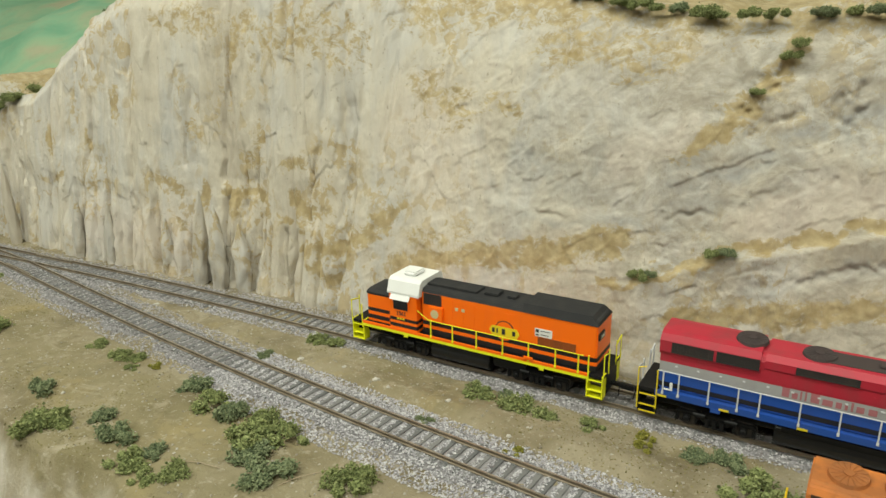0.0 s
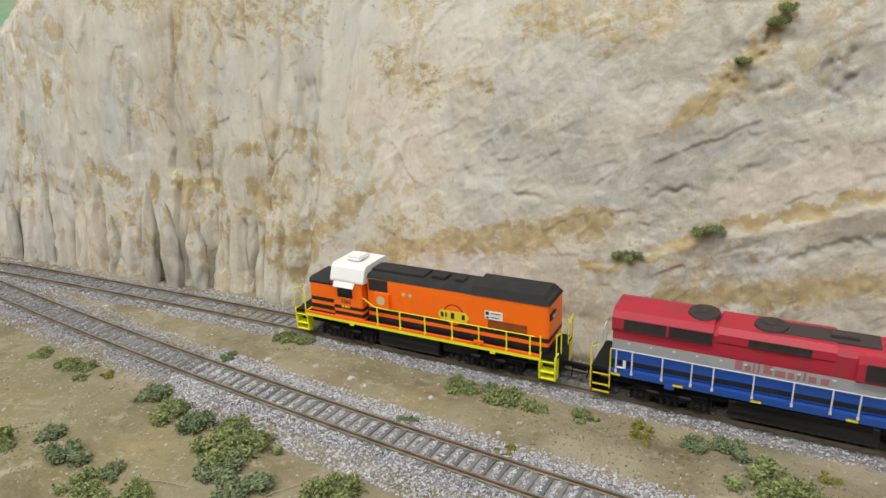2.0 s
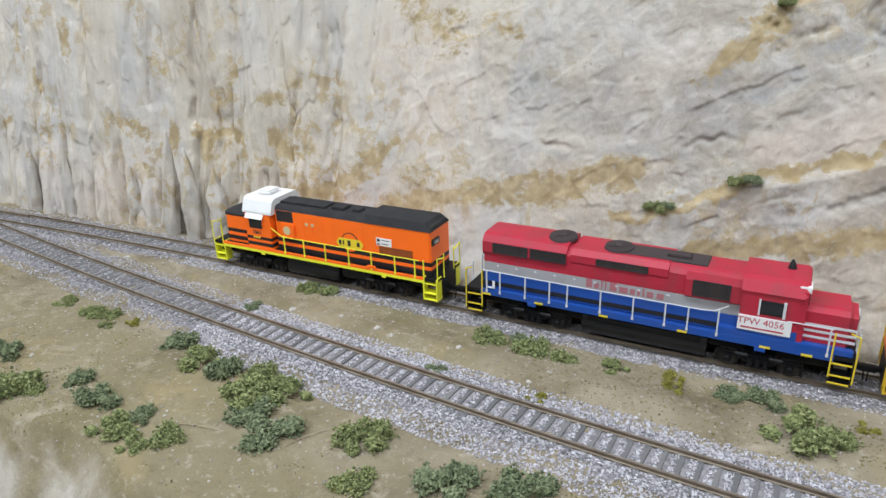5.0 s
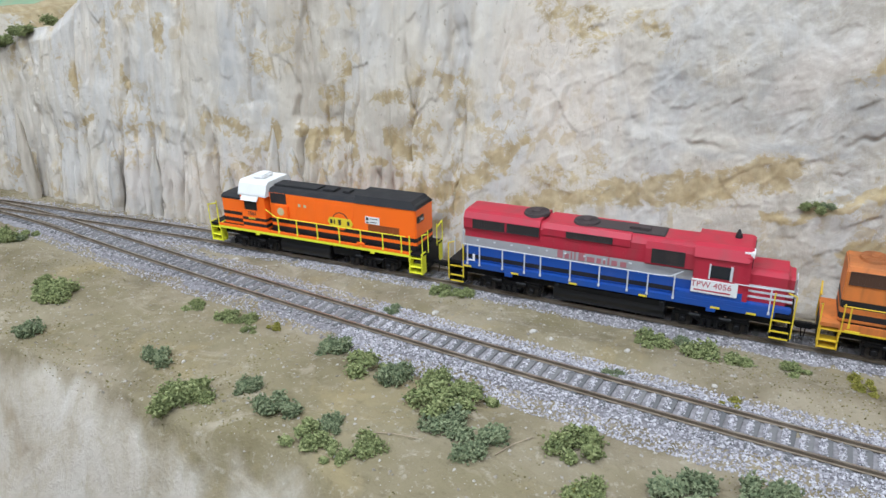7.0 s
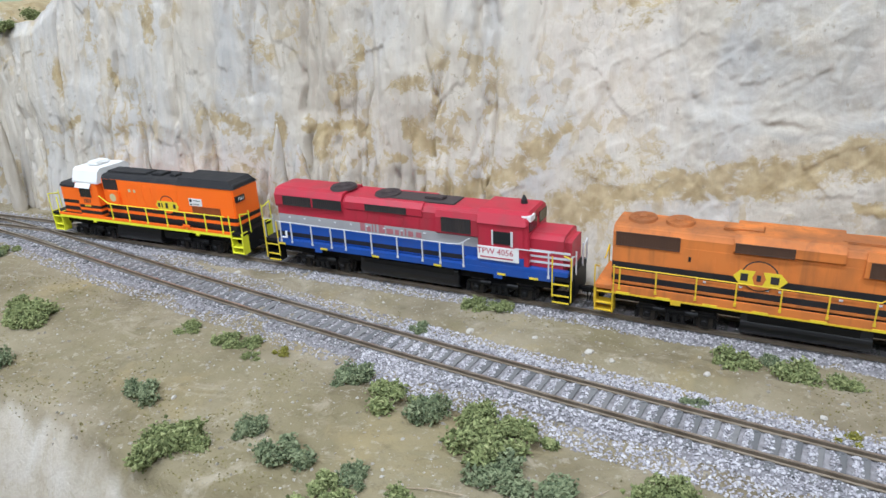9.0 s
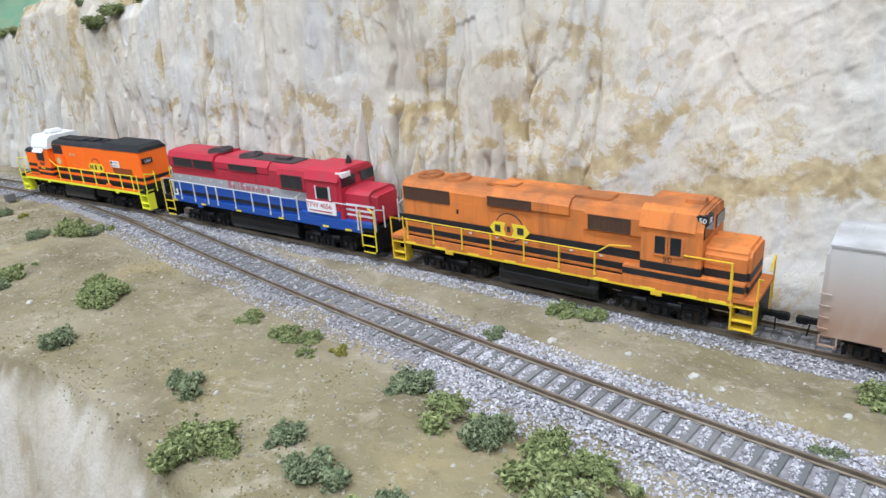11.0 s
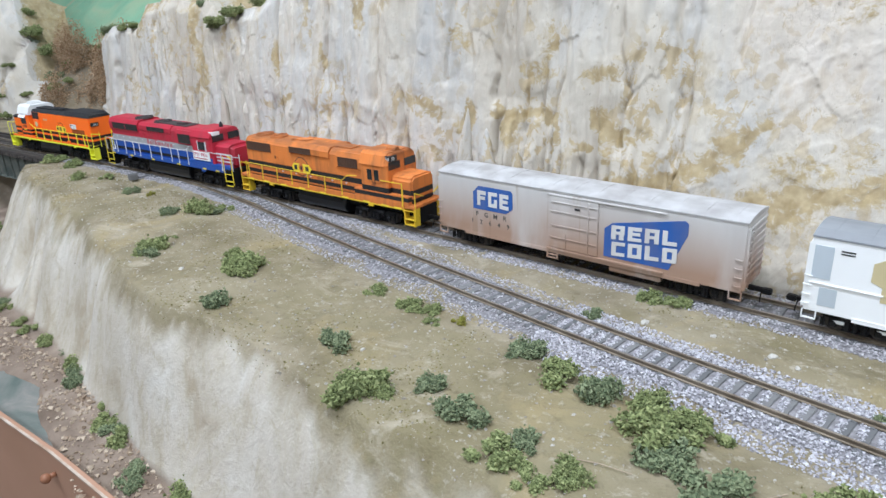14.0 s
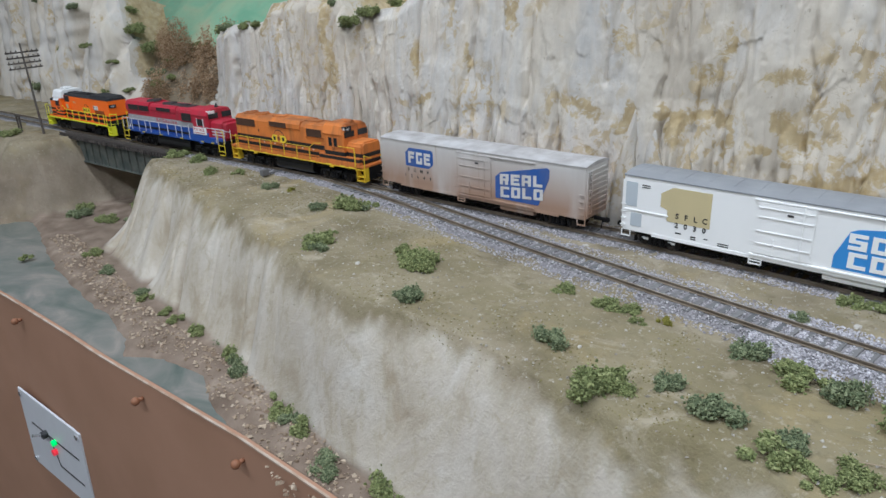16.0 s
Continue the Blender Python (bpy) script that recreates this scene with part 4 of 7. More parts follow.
def words(text, size, material, parent, x, y, z, name="lettering", yaw=0.0, width=None, bold=0.0):
    """Flat lettering that faces the -y side, its middle at x, z, in millimetres."""
    c = bpy.data.curves.new(name, "FONT")
    c.body, c.size, c.align_x, c.align_y, c.extrude, c.offset = text, size * MM, "CENTER", "CENTER", 0.00006, bold * MM
    c.resolution_u = 2
    o = bpy.data.objects.new(name, c)
    scene.collection.objects.link(o)
    bpy.context.view_layer.update()
    me = bpy.data.meshes.new_from_object(o.evaluated_get(bpy.context.evaluated_depsgraph_get()))
    bpy.data.objects.remove(o)
    me.materials.clear()
    me.materials.append(material)
    if width:
        w = max(v.co.x for v in me.vertices) - min(v.co.x for v in me.vertices)
        for v in me.vertices:
            v.co.x *= width * MM / w
    t = new(name, me)
    t.parent = parent
    t.matrix_basis = pose(x * MM, y * MM, z * MM, 90, 0, yaw)
    return t


def plate(bm, pts, y, thick=0.12):
    """A flat outline of (x, z) on a side wall."""
    return side_prism(bm, pts, y, y - thick)


def add_truck(parent, x, axles, wheel_r=5.4):
    truck = part("truck", side_frame_bm(x, axles), UNDER, parent, "black truck with side frames")
    for a in axles:
        bm = bmesh.new()
        for s in (-1, 1):
            disc(bm, (x + a, s * 9.3, wheel_r), wheel_r, 2.6, "y", 20)
            disc(bm, (x + a, s * 10.8, wheel_r), wheel_r * 0.62, 0.5, "y", 16)
            disc(bm, (x + a, s * 7.2, wheel_r), wheel_r + 0.7, 0.6, "y", 20)
        rod(bm, (x + a, -8, wheel_r), (x + a, 8, wheel_r), 1.2)
        part("wheelset", bm, WHEELM, truck)
    return truck


def each_part(name, rows, material, parent, label=""):
    for r in rows:
        part(name, boxes(r), material, parent, label)


def side_frame_bm(x, axles):
    """Two cast side frames, arched over the wheels, with journal boxes, springs and brake gear."""
    bm = bmesh.new()
    a0, a1 = min(axles), max(axles)
    for s in (-1, 1):
        y0, y1 = (12.0, 13.6) if s > 0 else (-13.6, -12.0)
        face = y1 if s > 0 else y0
        side_prism(bm, [(x + a0 - 6, 8.4), (x + a0 - 4.5, 9.8), (x + a1 + 4.5, 9.8), (x + a1 + 6, 8.4), (x + a1 + 3, 7.9), (x + a1 - 5, 7.6), (x + a1 - 8, 5.2), (x + a0 + 8, 5.2), (x + a0 + 5, 7.6), (x + a0 - 3, 7.9)], y0, y1)
        for a in axles:
            box(bm, x + a - 2.0, x + a + 2.0, min(face, face + s * 0.8), max(face, face + s * 0.8), 3.6, 8.4, bevel=0.4)
            disc(bm, (x + a, face + s * 1.1, 5.4), 1.7, 1.0, "y", 14, 1.2)
            for d in (-4.6, 4.6):
                box(bm, x + a + d - 0.6, x + a + d + 0.6, y0, y1, 2.8, 7.6, bevel=0.25)
        for q in (-3.6, 0.0, 3.6):
            disc(bm, (x + q, face + s * 0.2, 5.6), 1.25, 4.4, "z", 10)
        box(bm, x - 6.0, x + 6.0, min(face, face + s * 0.9), max(face, face + s * 0.9), 2.6, 3.6, bevel=0.3)
        disc(bm, (x + a0 + 6.2, face + s * 1.0, 9.6), 1.35, 6.0, "x", 12)
        disc(bm, (x + a1 - 6.2, face + s * 1.0, 9.6), 1.35, 6.0, "x", 12)
        rod(bm, (x + a0 - 5.5, face, 7.4), (x + a0 - 5.5, face, 2.6), 0.4)
        rod(bm, (x + a1 + 5.5, face, 7.4), (x + a1 + 5.5, face, 2.6), 0.4)
    box(bm, x - 7, x + 7, -11, 11, 7.8, 11.5)
    return bm


def add_coupler(parent, x, d):
    bm = bmesh.new()
    box(bm, x - 1 * d, x + 8 * d, -1.3, 1.3, 7.2, 9.6, bevel=0.3)
    box(bm, x + 6.5 * d, x + 11.5 * d, -2.4, 1.2, 6.8, 10.0, bevel=0.5)
    rod(bm, (x + 6 * d, -0.5, 7), (x + 6.5 * d, -3.2, 2.2), 0.35)
    return part("coupler", bm, UNDER, parent, "black knuckle coupler")


def railing(parent, pts, posts, y, foot, m, r=0.45):
    """A handrail along (x, z) points with a post down to the walkway at each x of posts."""
    bm = bmesh.new()
    for (xa, za), (xb, zb) in zip(pts, pts[1:]):
        rod(bm, (xa, y, za), (xb, y, zb), r)
    part("handrail", bm, m, parent)
    for x in posts:
        z = float(np.interp(x, [p[0] for p in pts], [p[1] for p in pts])) if pts[0][0] < pts[-1][0] else float(np.interp(-x, [-p[0] for p in pts], [p[1] for p in pts]))
        bm = boxes((x - 0.36, x + 0.36, y - 0.3, y + 0.3, foot, z))
        box(bm, x - 0.6, x + 0.6, y - 0.45, y + 0.45, foot, foot + 1.6)
        part("stanchion", bm, m, parent)


def end_steps(parent, x, d, material, treads, y=16.6, inner=10.0, z0=4.0, z1=17.0, depth=9.0, edged=False):
    """The step well at one corner pair of an end, d = +1 or -1 away from the middle."""
    for s in (-1, 1):
        bm = bmesh.new()
        ya, yb = sorted((s * inner, s * y))
        box(bm, x, x + 0.8 * d, ya, yb, z0, z1, bevel=0.15)
        box(bm, x - depth * d, x - (depth - 0.8) * d, ya, yb, z0, z1, bevel=0.15)
        st = part("step_well", bm, material, parent)
        for k in range(3):
            z = z0 + 0.4 + k * (z1 - z0) / 3.1
            part("tread", boxes((x - depth * d, x, ya, yb, z, z + 0.7), bevel=0.1), material if edged else treads, st)
            if edged:
                lip = sorted((s * y, s * (y + 0.25)))
                part("tread_edge", boxes((x - depth * d, x, *lip, z, z + 0.9)), treads, st, "yellow edge of a black step")
    bm = boxes((x - 0.6 * d, x + 1.0 * d, -inner, inner, 5.0, 15.5), bevel=0.3)
    part("pilot", bm, UNDER, parent)


def grille(parent, x0, x1, z0, z1, y, m, frame=None):
    bm = boxes((x0, x1, y - 0.15, y + 0.5, z0, z1))
    g = part("grille", bm, m, parent, "dark louvred radiator grille")
    n = max(3, int((x1 - x0) / 1.5))
    bm = bmesh.new()
    for k in range(n):
        x = x0 + (k + 0.5) * (x1 - x0) / n
        box(bm, x - 0.22, x + 0.22, y - 0.45, y, z0 + 0.3, z1 - 0.3)
    for z in (z0, z1):
        box(bm, x0 - 0.3, x1 + 0.3, y - 0.5, y, z - 0.3, z + 0.3)
    for x in (x0, x1):
        box(bm, x - 0.3, x + 0.3, y - 0.5, y, z0, z1)
    part("louvre", bm, m, g)
    return g


def fan(parent, x, z, r, m, y=0.0):
    bm = bmesh.new()
    disc(bm, (x, y, z + 0.8), r, 1.6, "z", 28, r * 0.94)
    f = part("roof_fan", bm, m, parent)
    for k in range(8):
        a = k * math.pi / 8
        bm = rod(bmesh.new(), (x - math.cos(a) * r * 0.9, y - math.sin(a) * r * 0.9, z + 1.75), (x + math.cos(a) * r * 0.9, y + math.sin(a) * r * 0.9, z + 1.75), 0.2, 4)
        part("fan_bar", bm, m, f)
    part("fan_hub", disc(bmesh.new(), (x, y, z + 1.8), r * 0.25, 0.5, "z", 12), m, f)
    return f


def hood_profile(w, z0, z1, c):
    return [(-w, z0), (w, z0), (w, z1 - c), (w - c, z1 - 0.25 * c), (w - 1.8 * c, z1), (-w + 1.8 * c, z1), (-w + c, z1 - 0.25 * c), (-w, z1 - c)]


def door_lines(parent, xs, z0, z1, y, m):
    """Thin hood door panels, each with a latch."""
    for xa, xb in zip(xs, xs[1:]):
        bm = boxes((xa + 0.35, xb - 0.35, y - 0.22, y + 0.3, z0, z1), bevel=0.1)
        box(bm, xb - 1.6, xb - 1.0, y - 0.5, y, (z0 + z1) / 2 - 0.8, (z0 + z1) / 2 + 0.8)
        part("hood_door", bm, m, parent)


def loco_lead():
    """Orange and black road switcher, its cab towards -x."""
    e = tagged(new("diesel_locomotive"), "orange and black model diesel locomotive with white cab roof", "locomotive")
    L = 88.0
    part("frame", boxes((-80, 80, -11, 11, 10, 15.5), (-L + 8, L - 8, -16.6, 16.6, 15.2, 16.4), bevel=0.2), UNDER, e)
    for s in (-1, 1):
        y0, y1 = sorted((s * 16.9, s * 15.9))
        part("side_sill", bands(bmesh.new(), -80, 80, y0, y1, [(13.4, 0), (15.4, 1), (17.2, 1)]), [LIME, ORANGE], e, "yellow and orange side sill")
    hood = bands(bmesh.new(), -28, 77, -10.4, 10.4, [(16.4, 0), (20.6, 1), (23.0, 0), (25.8, 1), (45.4, 1)])
    prism(hood, [(-10.4, 45.4), (10.4, 45.4), (9.2, 47.8), (7.6, 48.4), (-7.6, 48.4), (-9.2, 47.8)], -28, 77, 2)
    hood = part("hood", soften(weld(hood)), [BLACK, ORANGE, ROOFBLACK], e, "long orange hood with black stripes and black roof")
    bm = prism(bmesh.new(), [(-10.9, 45.6), (10.9, 45.6), (8.6, 50.6), (-8.6, 50.6)], 45, 77.2)
    for v in bm.verts:
        if v.co.x > 0.07 and v.co.z > 0.048:
            v.co.x -= 0.0025
    part("radiator_box", bm, ROOFBLACK, e, "black raised radiator cover")
    bm = boxes((-28, 10, -5, 5, 48.2, 49.6), (14, 24, -4, 4, 48.2, 50.0), (30, 36, -3, 3, 48.2, 49.8), bevel=0.5)
    part("roof_hatch", bm, ROOFBLACK, e)
    door_lines(e, [-12, -4, 4, 12], 26.4, 44.0, -10.4, ORANGE)
    door_lines(e, [12, 20, 28, 36, 44], 26.4, 42.5, -10.4, ORANGE)
    grille(e, -26, -13, 38, 45, -10.6, GRILLE)
    grille(e, 56, 70, 26.2, 31.5, -10.6, RUSTY)
    part("equipment_box", boxes((-22, -11, -13.6, -10.2, 27, 37.5), bevel=0.5), ORANGE, e, "orange box with a pale oval mark")
    bm = disc(bmesh.new(), (-17.0, -13.75, 32.4), 3.0, 0.25, "y", 20)
    part("oval_mark", bm, TAN, e)
    # cab, towards -x
    cab = bands(bmesh.new(), -52, -30, -16.2, 16.2, [(16.4, 1), (18.5, 0), (21, 1), (23.0, 0), (25.2, 1), (43.0, 1)])
    part("cab", soften(weld(cab)), [BLACK, ORANGE], e, "orange cab with open window")
    bm = prism(bmesh.new(), [(-16.8, 42.0), (16.8, 42.0), (16.8, 43.4), (12.5, 50.6), (9.5, 52.4), (-9.5, 52.4), (-12.5, 50.6), (-16.8, 43.4)], -53, -28)
    roof = part("cab_roof", bm, WHITE, e, "white cab roof")
    part("air_conditioner", boxes((-46, -36, -6, 5, 52.2, 55.4), bevel=1.0), WHITE, roof)
    part("sunshade", prism(bmesh.new(), [(-16.6, 41.9), (-19.0, 38.8), (-18.6, 38.5), (-16.2, 41.2)], -50, -35), WHITE, roof)
    for xa, xb in ((-48.5, -37),):
        w = part("cab_window", boxes((xa, xb, -16.5, -16.0, 31.0, 38.8)), GLASSM, e, "dark open cab window")
        part("window_frame", boxes((xa - 0.5, xb + 0.5, -16.6, -16.1, 30.2, 31.0), (xa - 0.6, xa, -16.6, -16.1, 30.4, 39), (xb, xb + 0.6, -16.6, -16.1, 30.4, 39)), ORANGE, w)
    each_part("windshield", [(-52.3, -51.9, -13, -3, 38, 43.5), (-52.3, -51.9, 3, 13, 38, 43.5)], GLASSM, e)
    nose = bands(bmesh.new(), -73, -51.5, -10.4, 10.4, [(16.4, 1), (18.5, 0), (21.5, 1), (24, 0), (26.6, 1), (29.5, 1), (36.4, 1)])
    part("nose", soften(weld(nose)), [BLACK, ORANGE], e, "low orange nose with black stripes")
    part("nose_top", prism(bmesh.new(), hood_profile(10.5, 36.3, 39.4, 1.6), -73.3, -51.6), ROOFBLACK, e)
    part("number_board", boxes((76.8, 77.5, -9.4, -2.0, 36.5, 40.5)), BLACK, e, "black number board")
    words("1561", 3.2, WHITE, e, 77.7, -5.6, 38.4, "road_number", 90)
    part("fuel_tank", soften(prism(bmesh.new(), tank_profile(15.4, 2.4, 13.0), -26, 16), 0.5), TANKBLACK, e, "black fuel tank")
    part("air_tank", disc(bmesh.new(), (30, -12, 10.0), 2.6, 22, "x", 14), UNDER, e)
    each_part("tank_light", [(-25.2, -23.6, -14, -13.2, 6.8, 7.8), (-25.2, -23.6, -14, -13.2, 10.2, 11)], WHITE, e, "tiny white marker")
    for x in (-50, 48):
        add_truck(e, x, (-14, 14))
    each_part("bolster_tab", [(-46, -43, -17, -16, 12, 13.6), (50, 53, -17, -16, 12, 13.6)], LIME, e)
    end_steps(e, L, 1, LIME, LIME)
    end_steps(e, -L, -1, LIME, LIME)
    part("end_platform", boxes((78, L + 1.0, -16.4, 16.4, 14.8, 16.5), bevel=0.2), UNDER, e, "black end platform")
    part("end_platform", boxes((-L - 1.0, -78, -16.4, 16.4, 14.8, 16.5), bevel=0.2), UNDER, e, "black end platform")
    for d in (-1, 1):
        add_coupler(e, d * L, d)
    railing(e, [(-35, 33.5), (-27, 28.6), (-20, 28.2), (77, 28.2)], [-25, -9, 8, 26, 43, 60, 74], -16.7, 16, LIME, 0.32)
    railing(e, [(-27, 28.2), (77, 28.2)], [-25, -9, 8, 26, 43, 60, 74], 16.7, 16, LIME, 0.32)
    for d in (-1, 1):
        for y in (-16, -7, 7, 16):
            part("end_post", rod(bmesh.new(), (d * (L + 1), y, 15), (d * (L + 1), y, 31), 0.36), LIME, e)
        bm = rod(bmesh.new(), (d * (L + 1), -16, 30.6), (d * (L + 1), -7, 28.6), 0.45)
        rod(bm, (d * (L + 1), 16, 30.6), (d * (L + 1), 7, 28.6), 0.45)
        rod(bm, (d * (L - 8), -16.6, 12), (d * (L - 8), -16.6, 29), 0.45)
        part("end_rail", bm, LIME, e)
    part("step_light", boxes((40, 46, -17.6, -16.4, 17.0, 19.2), bevel=0.3), ORANGE, e)
    # lettering
    words("1561", 4.0, LETTER_BLACK, e, -42.5, -16.35, 28.2, "road_number", bold=0.1)
    each_part("initial_bar", [(-46, -44.4, -16.5, -16.2, 24.0, 25.2), (-43.7, -42.2, -16.5, -16.2, 24.0, 25.2), (-41.6, -40, -16.5, -16.2, 24.0, 25.2)], LOGOYEL, e)
    logo = part("round_logo", disc(bmesh.new(), (33, -10.75, 30.5), 6.8, 0.3, "y", 36), LETTER_BLACK, e, "black ring logo with yellow band")
    part("logo_disc", disc(bmesh.new(), (33, -10.95, 30.5), 6.2, 0.2, "y", 36), ORANGE, logo)
    part("logo_band", plate(bmesh.new(), [(22.5, 30), (24.5, 33.2), (41.5, 33.2), (43.5, 30), (41.5, 26.8), (24.5, 26.8)], -11.0, 0.25), LOGOYEL, logo)
    each_part("logo_mark", [(24.6, 26.4, -11.5, -11.2, 28.6, 31.6), (27.6, 28.6, -11.5, -11.2, 28.6, 31.6), (31.4, 33.6, -11.5, -11.2, 28.2, 32), (38.6, 40.6, -11.5, -11.2, 28.6, 31.6)], LETTER_BLACK, logo)
    lab = part("white_label", boxes((53.5, 62.5, -10.75, -10.4, 32.0, 37.2)), WHITE, e, "white label with black cross and small print")
    each_part("label_mark", [(54.2, 56.2, -10.95, -10.7, 34.6, 36.6), (54.2, 56.2, -10.95, -10.7, 32.6, 33.4), (57.4, 61.8, -10.95, -10.7, 35.6, 36.0), (57.4, 61.4, -10.95, -10.7, 33.2, 33.6)], LETTER_BLACK, lab)
    each_part("small_mark", [(-2.4, -0.2, -10.9, -10.5, 37.2, 39.2), (2.4, 4.6, -10.9, -10.5, 37.2, 39.2)], TAN, e)
    return e


def loco_red():
    """Red, grey and blue road diesel, its cab towards +x."""
    e = tagged(new("diesel_locomotive"), "red, grey and blue model diesel locomotive with pale handrails", "locomotive")
    L = 97.0
    part("frame", boxes((-90, 90, -11, 11, 10, 15.5), bevel=0.2), UNDER, e)
    part("walkway", boxes((-L + 8, L - 8, -16.6, 16.6, 15.6, 17.4), bevel=0.2), BLUE, e)
    for s in (-1, 1):
        y0, y1 = sorted((s * 16.9, s * 15.9))
        part("side_sill", boxes((-89, 89, y0, y1, 14.0, 18.0), bevel=0.2), BLUE, e, "blue side sill")
        for x in (-85, -54, -18, 22, 60, 78):
            part("reflector", boxes((x - 2.4, x + 2.4, y0 - 0.2, y1 + 0.2, 14.2, 15.4)), LOGOYEL, e)
    # the second band is a black strip between two blue ones
    hood = bands(bmesh.new(), -88, 42, -10.4, 10.4, [(17.4, 1), (18.8, 0), (21.6, 1), (27.2, 2), (33.6, 3), (44.6, 3)])
    prism(hood, [(-10.4, 44.6), (10.4, 44.6), (8.8, 47.6), (6.8, 48.6), (-6.8, 48.6), (-8.8, 47.6)], -88, 42, 3)
    part("hood", soften(weld(hood)), [BLACK, BLUE, GREY, RED], e, "long hood in red, grey and blue bands")
    bm = prism(bmesh.new(), [(-10.6, 38.2), (-11.9, 40), (-11.9, 46.2), (-9.4, 49.6), (-6, 50.4), (6, 50.4), (9.4, 49.6), (11.9, 46.2), (11.9, 40), (10.6, 38.2)], -88.4, -40)
    part("radiator_housing", bm, RED, e, "red flared radiator housing")
    grille(e, -82, -62, 40.2, 45.6, -12.0, GRILLE)
    grille(e, -60, -40.5, 40.2, 45.6, -12.0, GRILLE)
    bm = prism(bmesh.new(), [(-10.5, 41), (-11.3, 42), (-11.3, 46), (-8.6, 48.9), (8.6, 48.9), (11.3, 46), (11.3, 42), (10.5, 41)], -38, 8)
    part("brake_housing", bm, RED, e)
    grille(e, -24, 1, 42.2, 45.6, -11.4, GRILLE)
    part("exhaust_deck", boxes((-14, 22, -6.4, 6.4, 48.3, 49.2), bevel=0.4), REDSTEEL, e, "soot-stained roof deck")
    part("exhaust_stack", boxes((6, 14, -2.5, 2.5, 49, 50.6), bevel=0.4), REDSTEEL, e)
    bm = prism(bmesh.new(), [(-10.5, 33), (-12.6, 34.2), (-12.6, 43), (-10.5, 46.6), (10.5, 46.6), (12.6, 43), (12.6, 34.2), (10.5, 33)], 14, 42)
    part("blower_housing", bm, RED, e)
    grille(e, 17, 34, 35.2, 43.2, -12.7, GRILLE)
    fan(e, -46, 50.0, 7.8, REDSTEEL)
    fan(e, -16, 48.6, 7.4, REDSTEEL)
    door_lines(e, [-38, -30.5, -23, -15.5, -8, -0.5, 7, 14], 34.4, 40.6, -10.4, RED)
    for x in range(-80, 14, 11):
        part("hood_latch", boxes((x, x + 1.2, -10.8, -10.3, 31.4, 32.2)), SILVER, e)
    # cab
    cab = bands(bmesh.new(), 42, 68, -16.4, 16.4, [(17.4, 0), (25.4, 1), (44.0, 1)])
    prism(cab, [(-16.4, 44), (16.4, 44), (12.5, 48.2), (9, 49.6), (-9, 49.6), (-12.5, 48.2)], 42, 70, 1)
    part("cab", soften(weld(cab)), [BLUE, RED], e, "red cab with blue lower side")
    part("cab_roof_visor", prism(bmesh.new(), [(-17.2, 43.4), (17.2, 43.4), (12.7, 48.7), (9, 50.1), (-9, 50.1), (-12.7, 48.7)], 41.4, 69), RED, e)
    w = part("cab_window", boxes((52.5, 62.5, -16.75, -16.2, 32.2, 39.4)), GLASSM, e, "dark cab window with pale frame")
    part("window_frame", boxes((51.6, 52.6, -16.95, -16.3, 31.4, 40), (62.4, 63.4, -16.95, -16.3, 31.4, 40)), SILVER, w)
    each_part("windshield", [(69.6, 70.3, -14, -2.2, 40, 46), (69.6, 70.3, 2.2, 14, 40, 46)], GLASSM, e)
    part("front_wall", boxes((67.5, 70, -15.4, 15.4, 17.4, 46.5), bevel=0.4), RED, e)
    part("number_board", boxes((66.5, 70.6, -13.4, -5.2, 45.4, 48.8), bevel=0.3), WHITE, e, "white number board")
    bm = disc(bmesh.new(), (63, 3, 51.2), 1.7, 2.6, "z", 14, 1.3)
    disc(bm, (63, 3, 53.6), 1.2, 2.4, "z", 12, 0.4)
    part("beacon", bm, BLACK, e, "small dark roof beacon")
    bm = prism(bmesh.new(), hood_profile(10.6, 17.4, 38.6, 2.4), 68, 88)
    bmesh.ops.bevel(bm, geom=[g for g in bm.edges if g.verts[0].co.x > 0.087 and g.verts[1].co.x > 0.087], offset=0.003, segments=3, affect="EDGES")
    part("nose", bm, RED, e, "low red nose")
    each_part("nose_bar", [(70, 88.1, -10.9, -10.4, 29.2, 30.4), (70, 88.1, -10.9, -10.4, 26.0, 27.2), (70, 88.1, -10.9, -10.4, 22.8, 24.0)], SILVER, e, "pale grey nose stripes")
    part("battery_box", boxes((30, 43, -16.6, -10, 17.6, 21.6), (43, 88, -16.7, -10.2, 17.6, 20.6), bevel=0.4), BLUE, e, "blue battery box beside the cab")
    s = part("sign_board", boxes((41.5, 66, -17.0, -16.4, 22.6, 30.4)), WHITE, e, "white cab sign with road number")
    words("TPW 4056", 5.0, LETTER_RED, s, 53.7, -17.05, 27.6, width=21.5)
    part("small_print", boxes((43.5, 63.5, -17.12, -16.95, 23.8, 24.6)), LETTER_RED, s)
    # lettering of the road as plain red bars
    for xa, xb, top in ((-29, -25.8, 33.6), (-24.6, -22.2, 31.8), (-21.2, -20.4, 33.4), (-19.2, -18.4, 33.6), (-16.8, -13.2, 33.6), (-12, -7.8, 31.8), (-6.6, -4.2, 31.8), (-3, -1.8, 31.8), (-0.6, 0.4, 33.2), (1.4, 3.6, 31.8), (4.8, 7.2, 31.8)):
        part("name_bar", boxes((xa, xb, -10.55, -10.35, 28.6, top)), NAME_RED, e)
    part("fuel_tank", soften(prism(bmesh.new(), tank_profile(15.6, 2.2, 13.6), -30, 34), 0.5), TANKBLACK, e, "long black fuel tank")
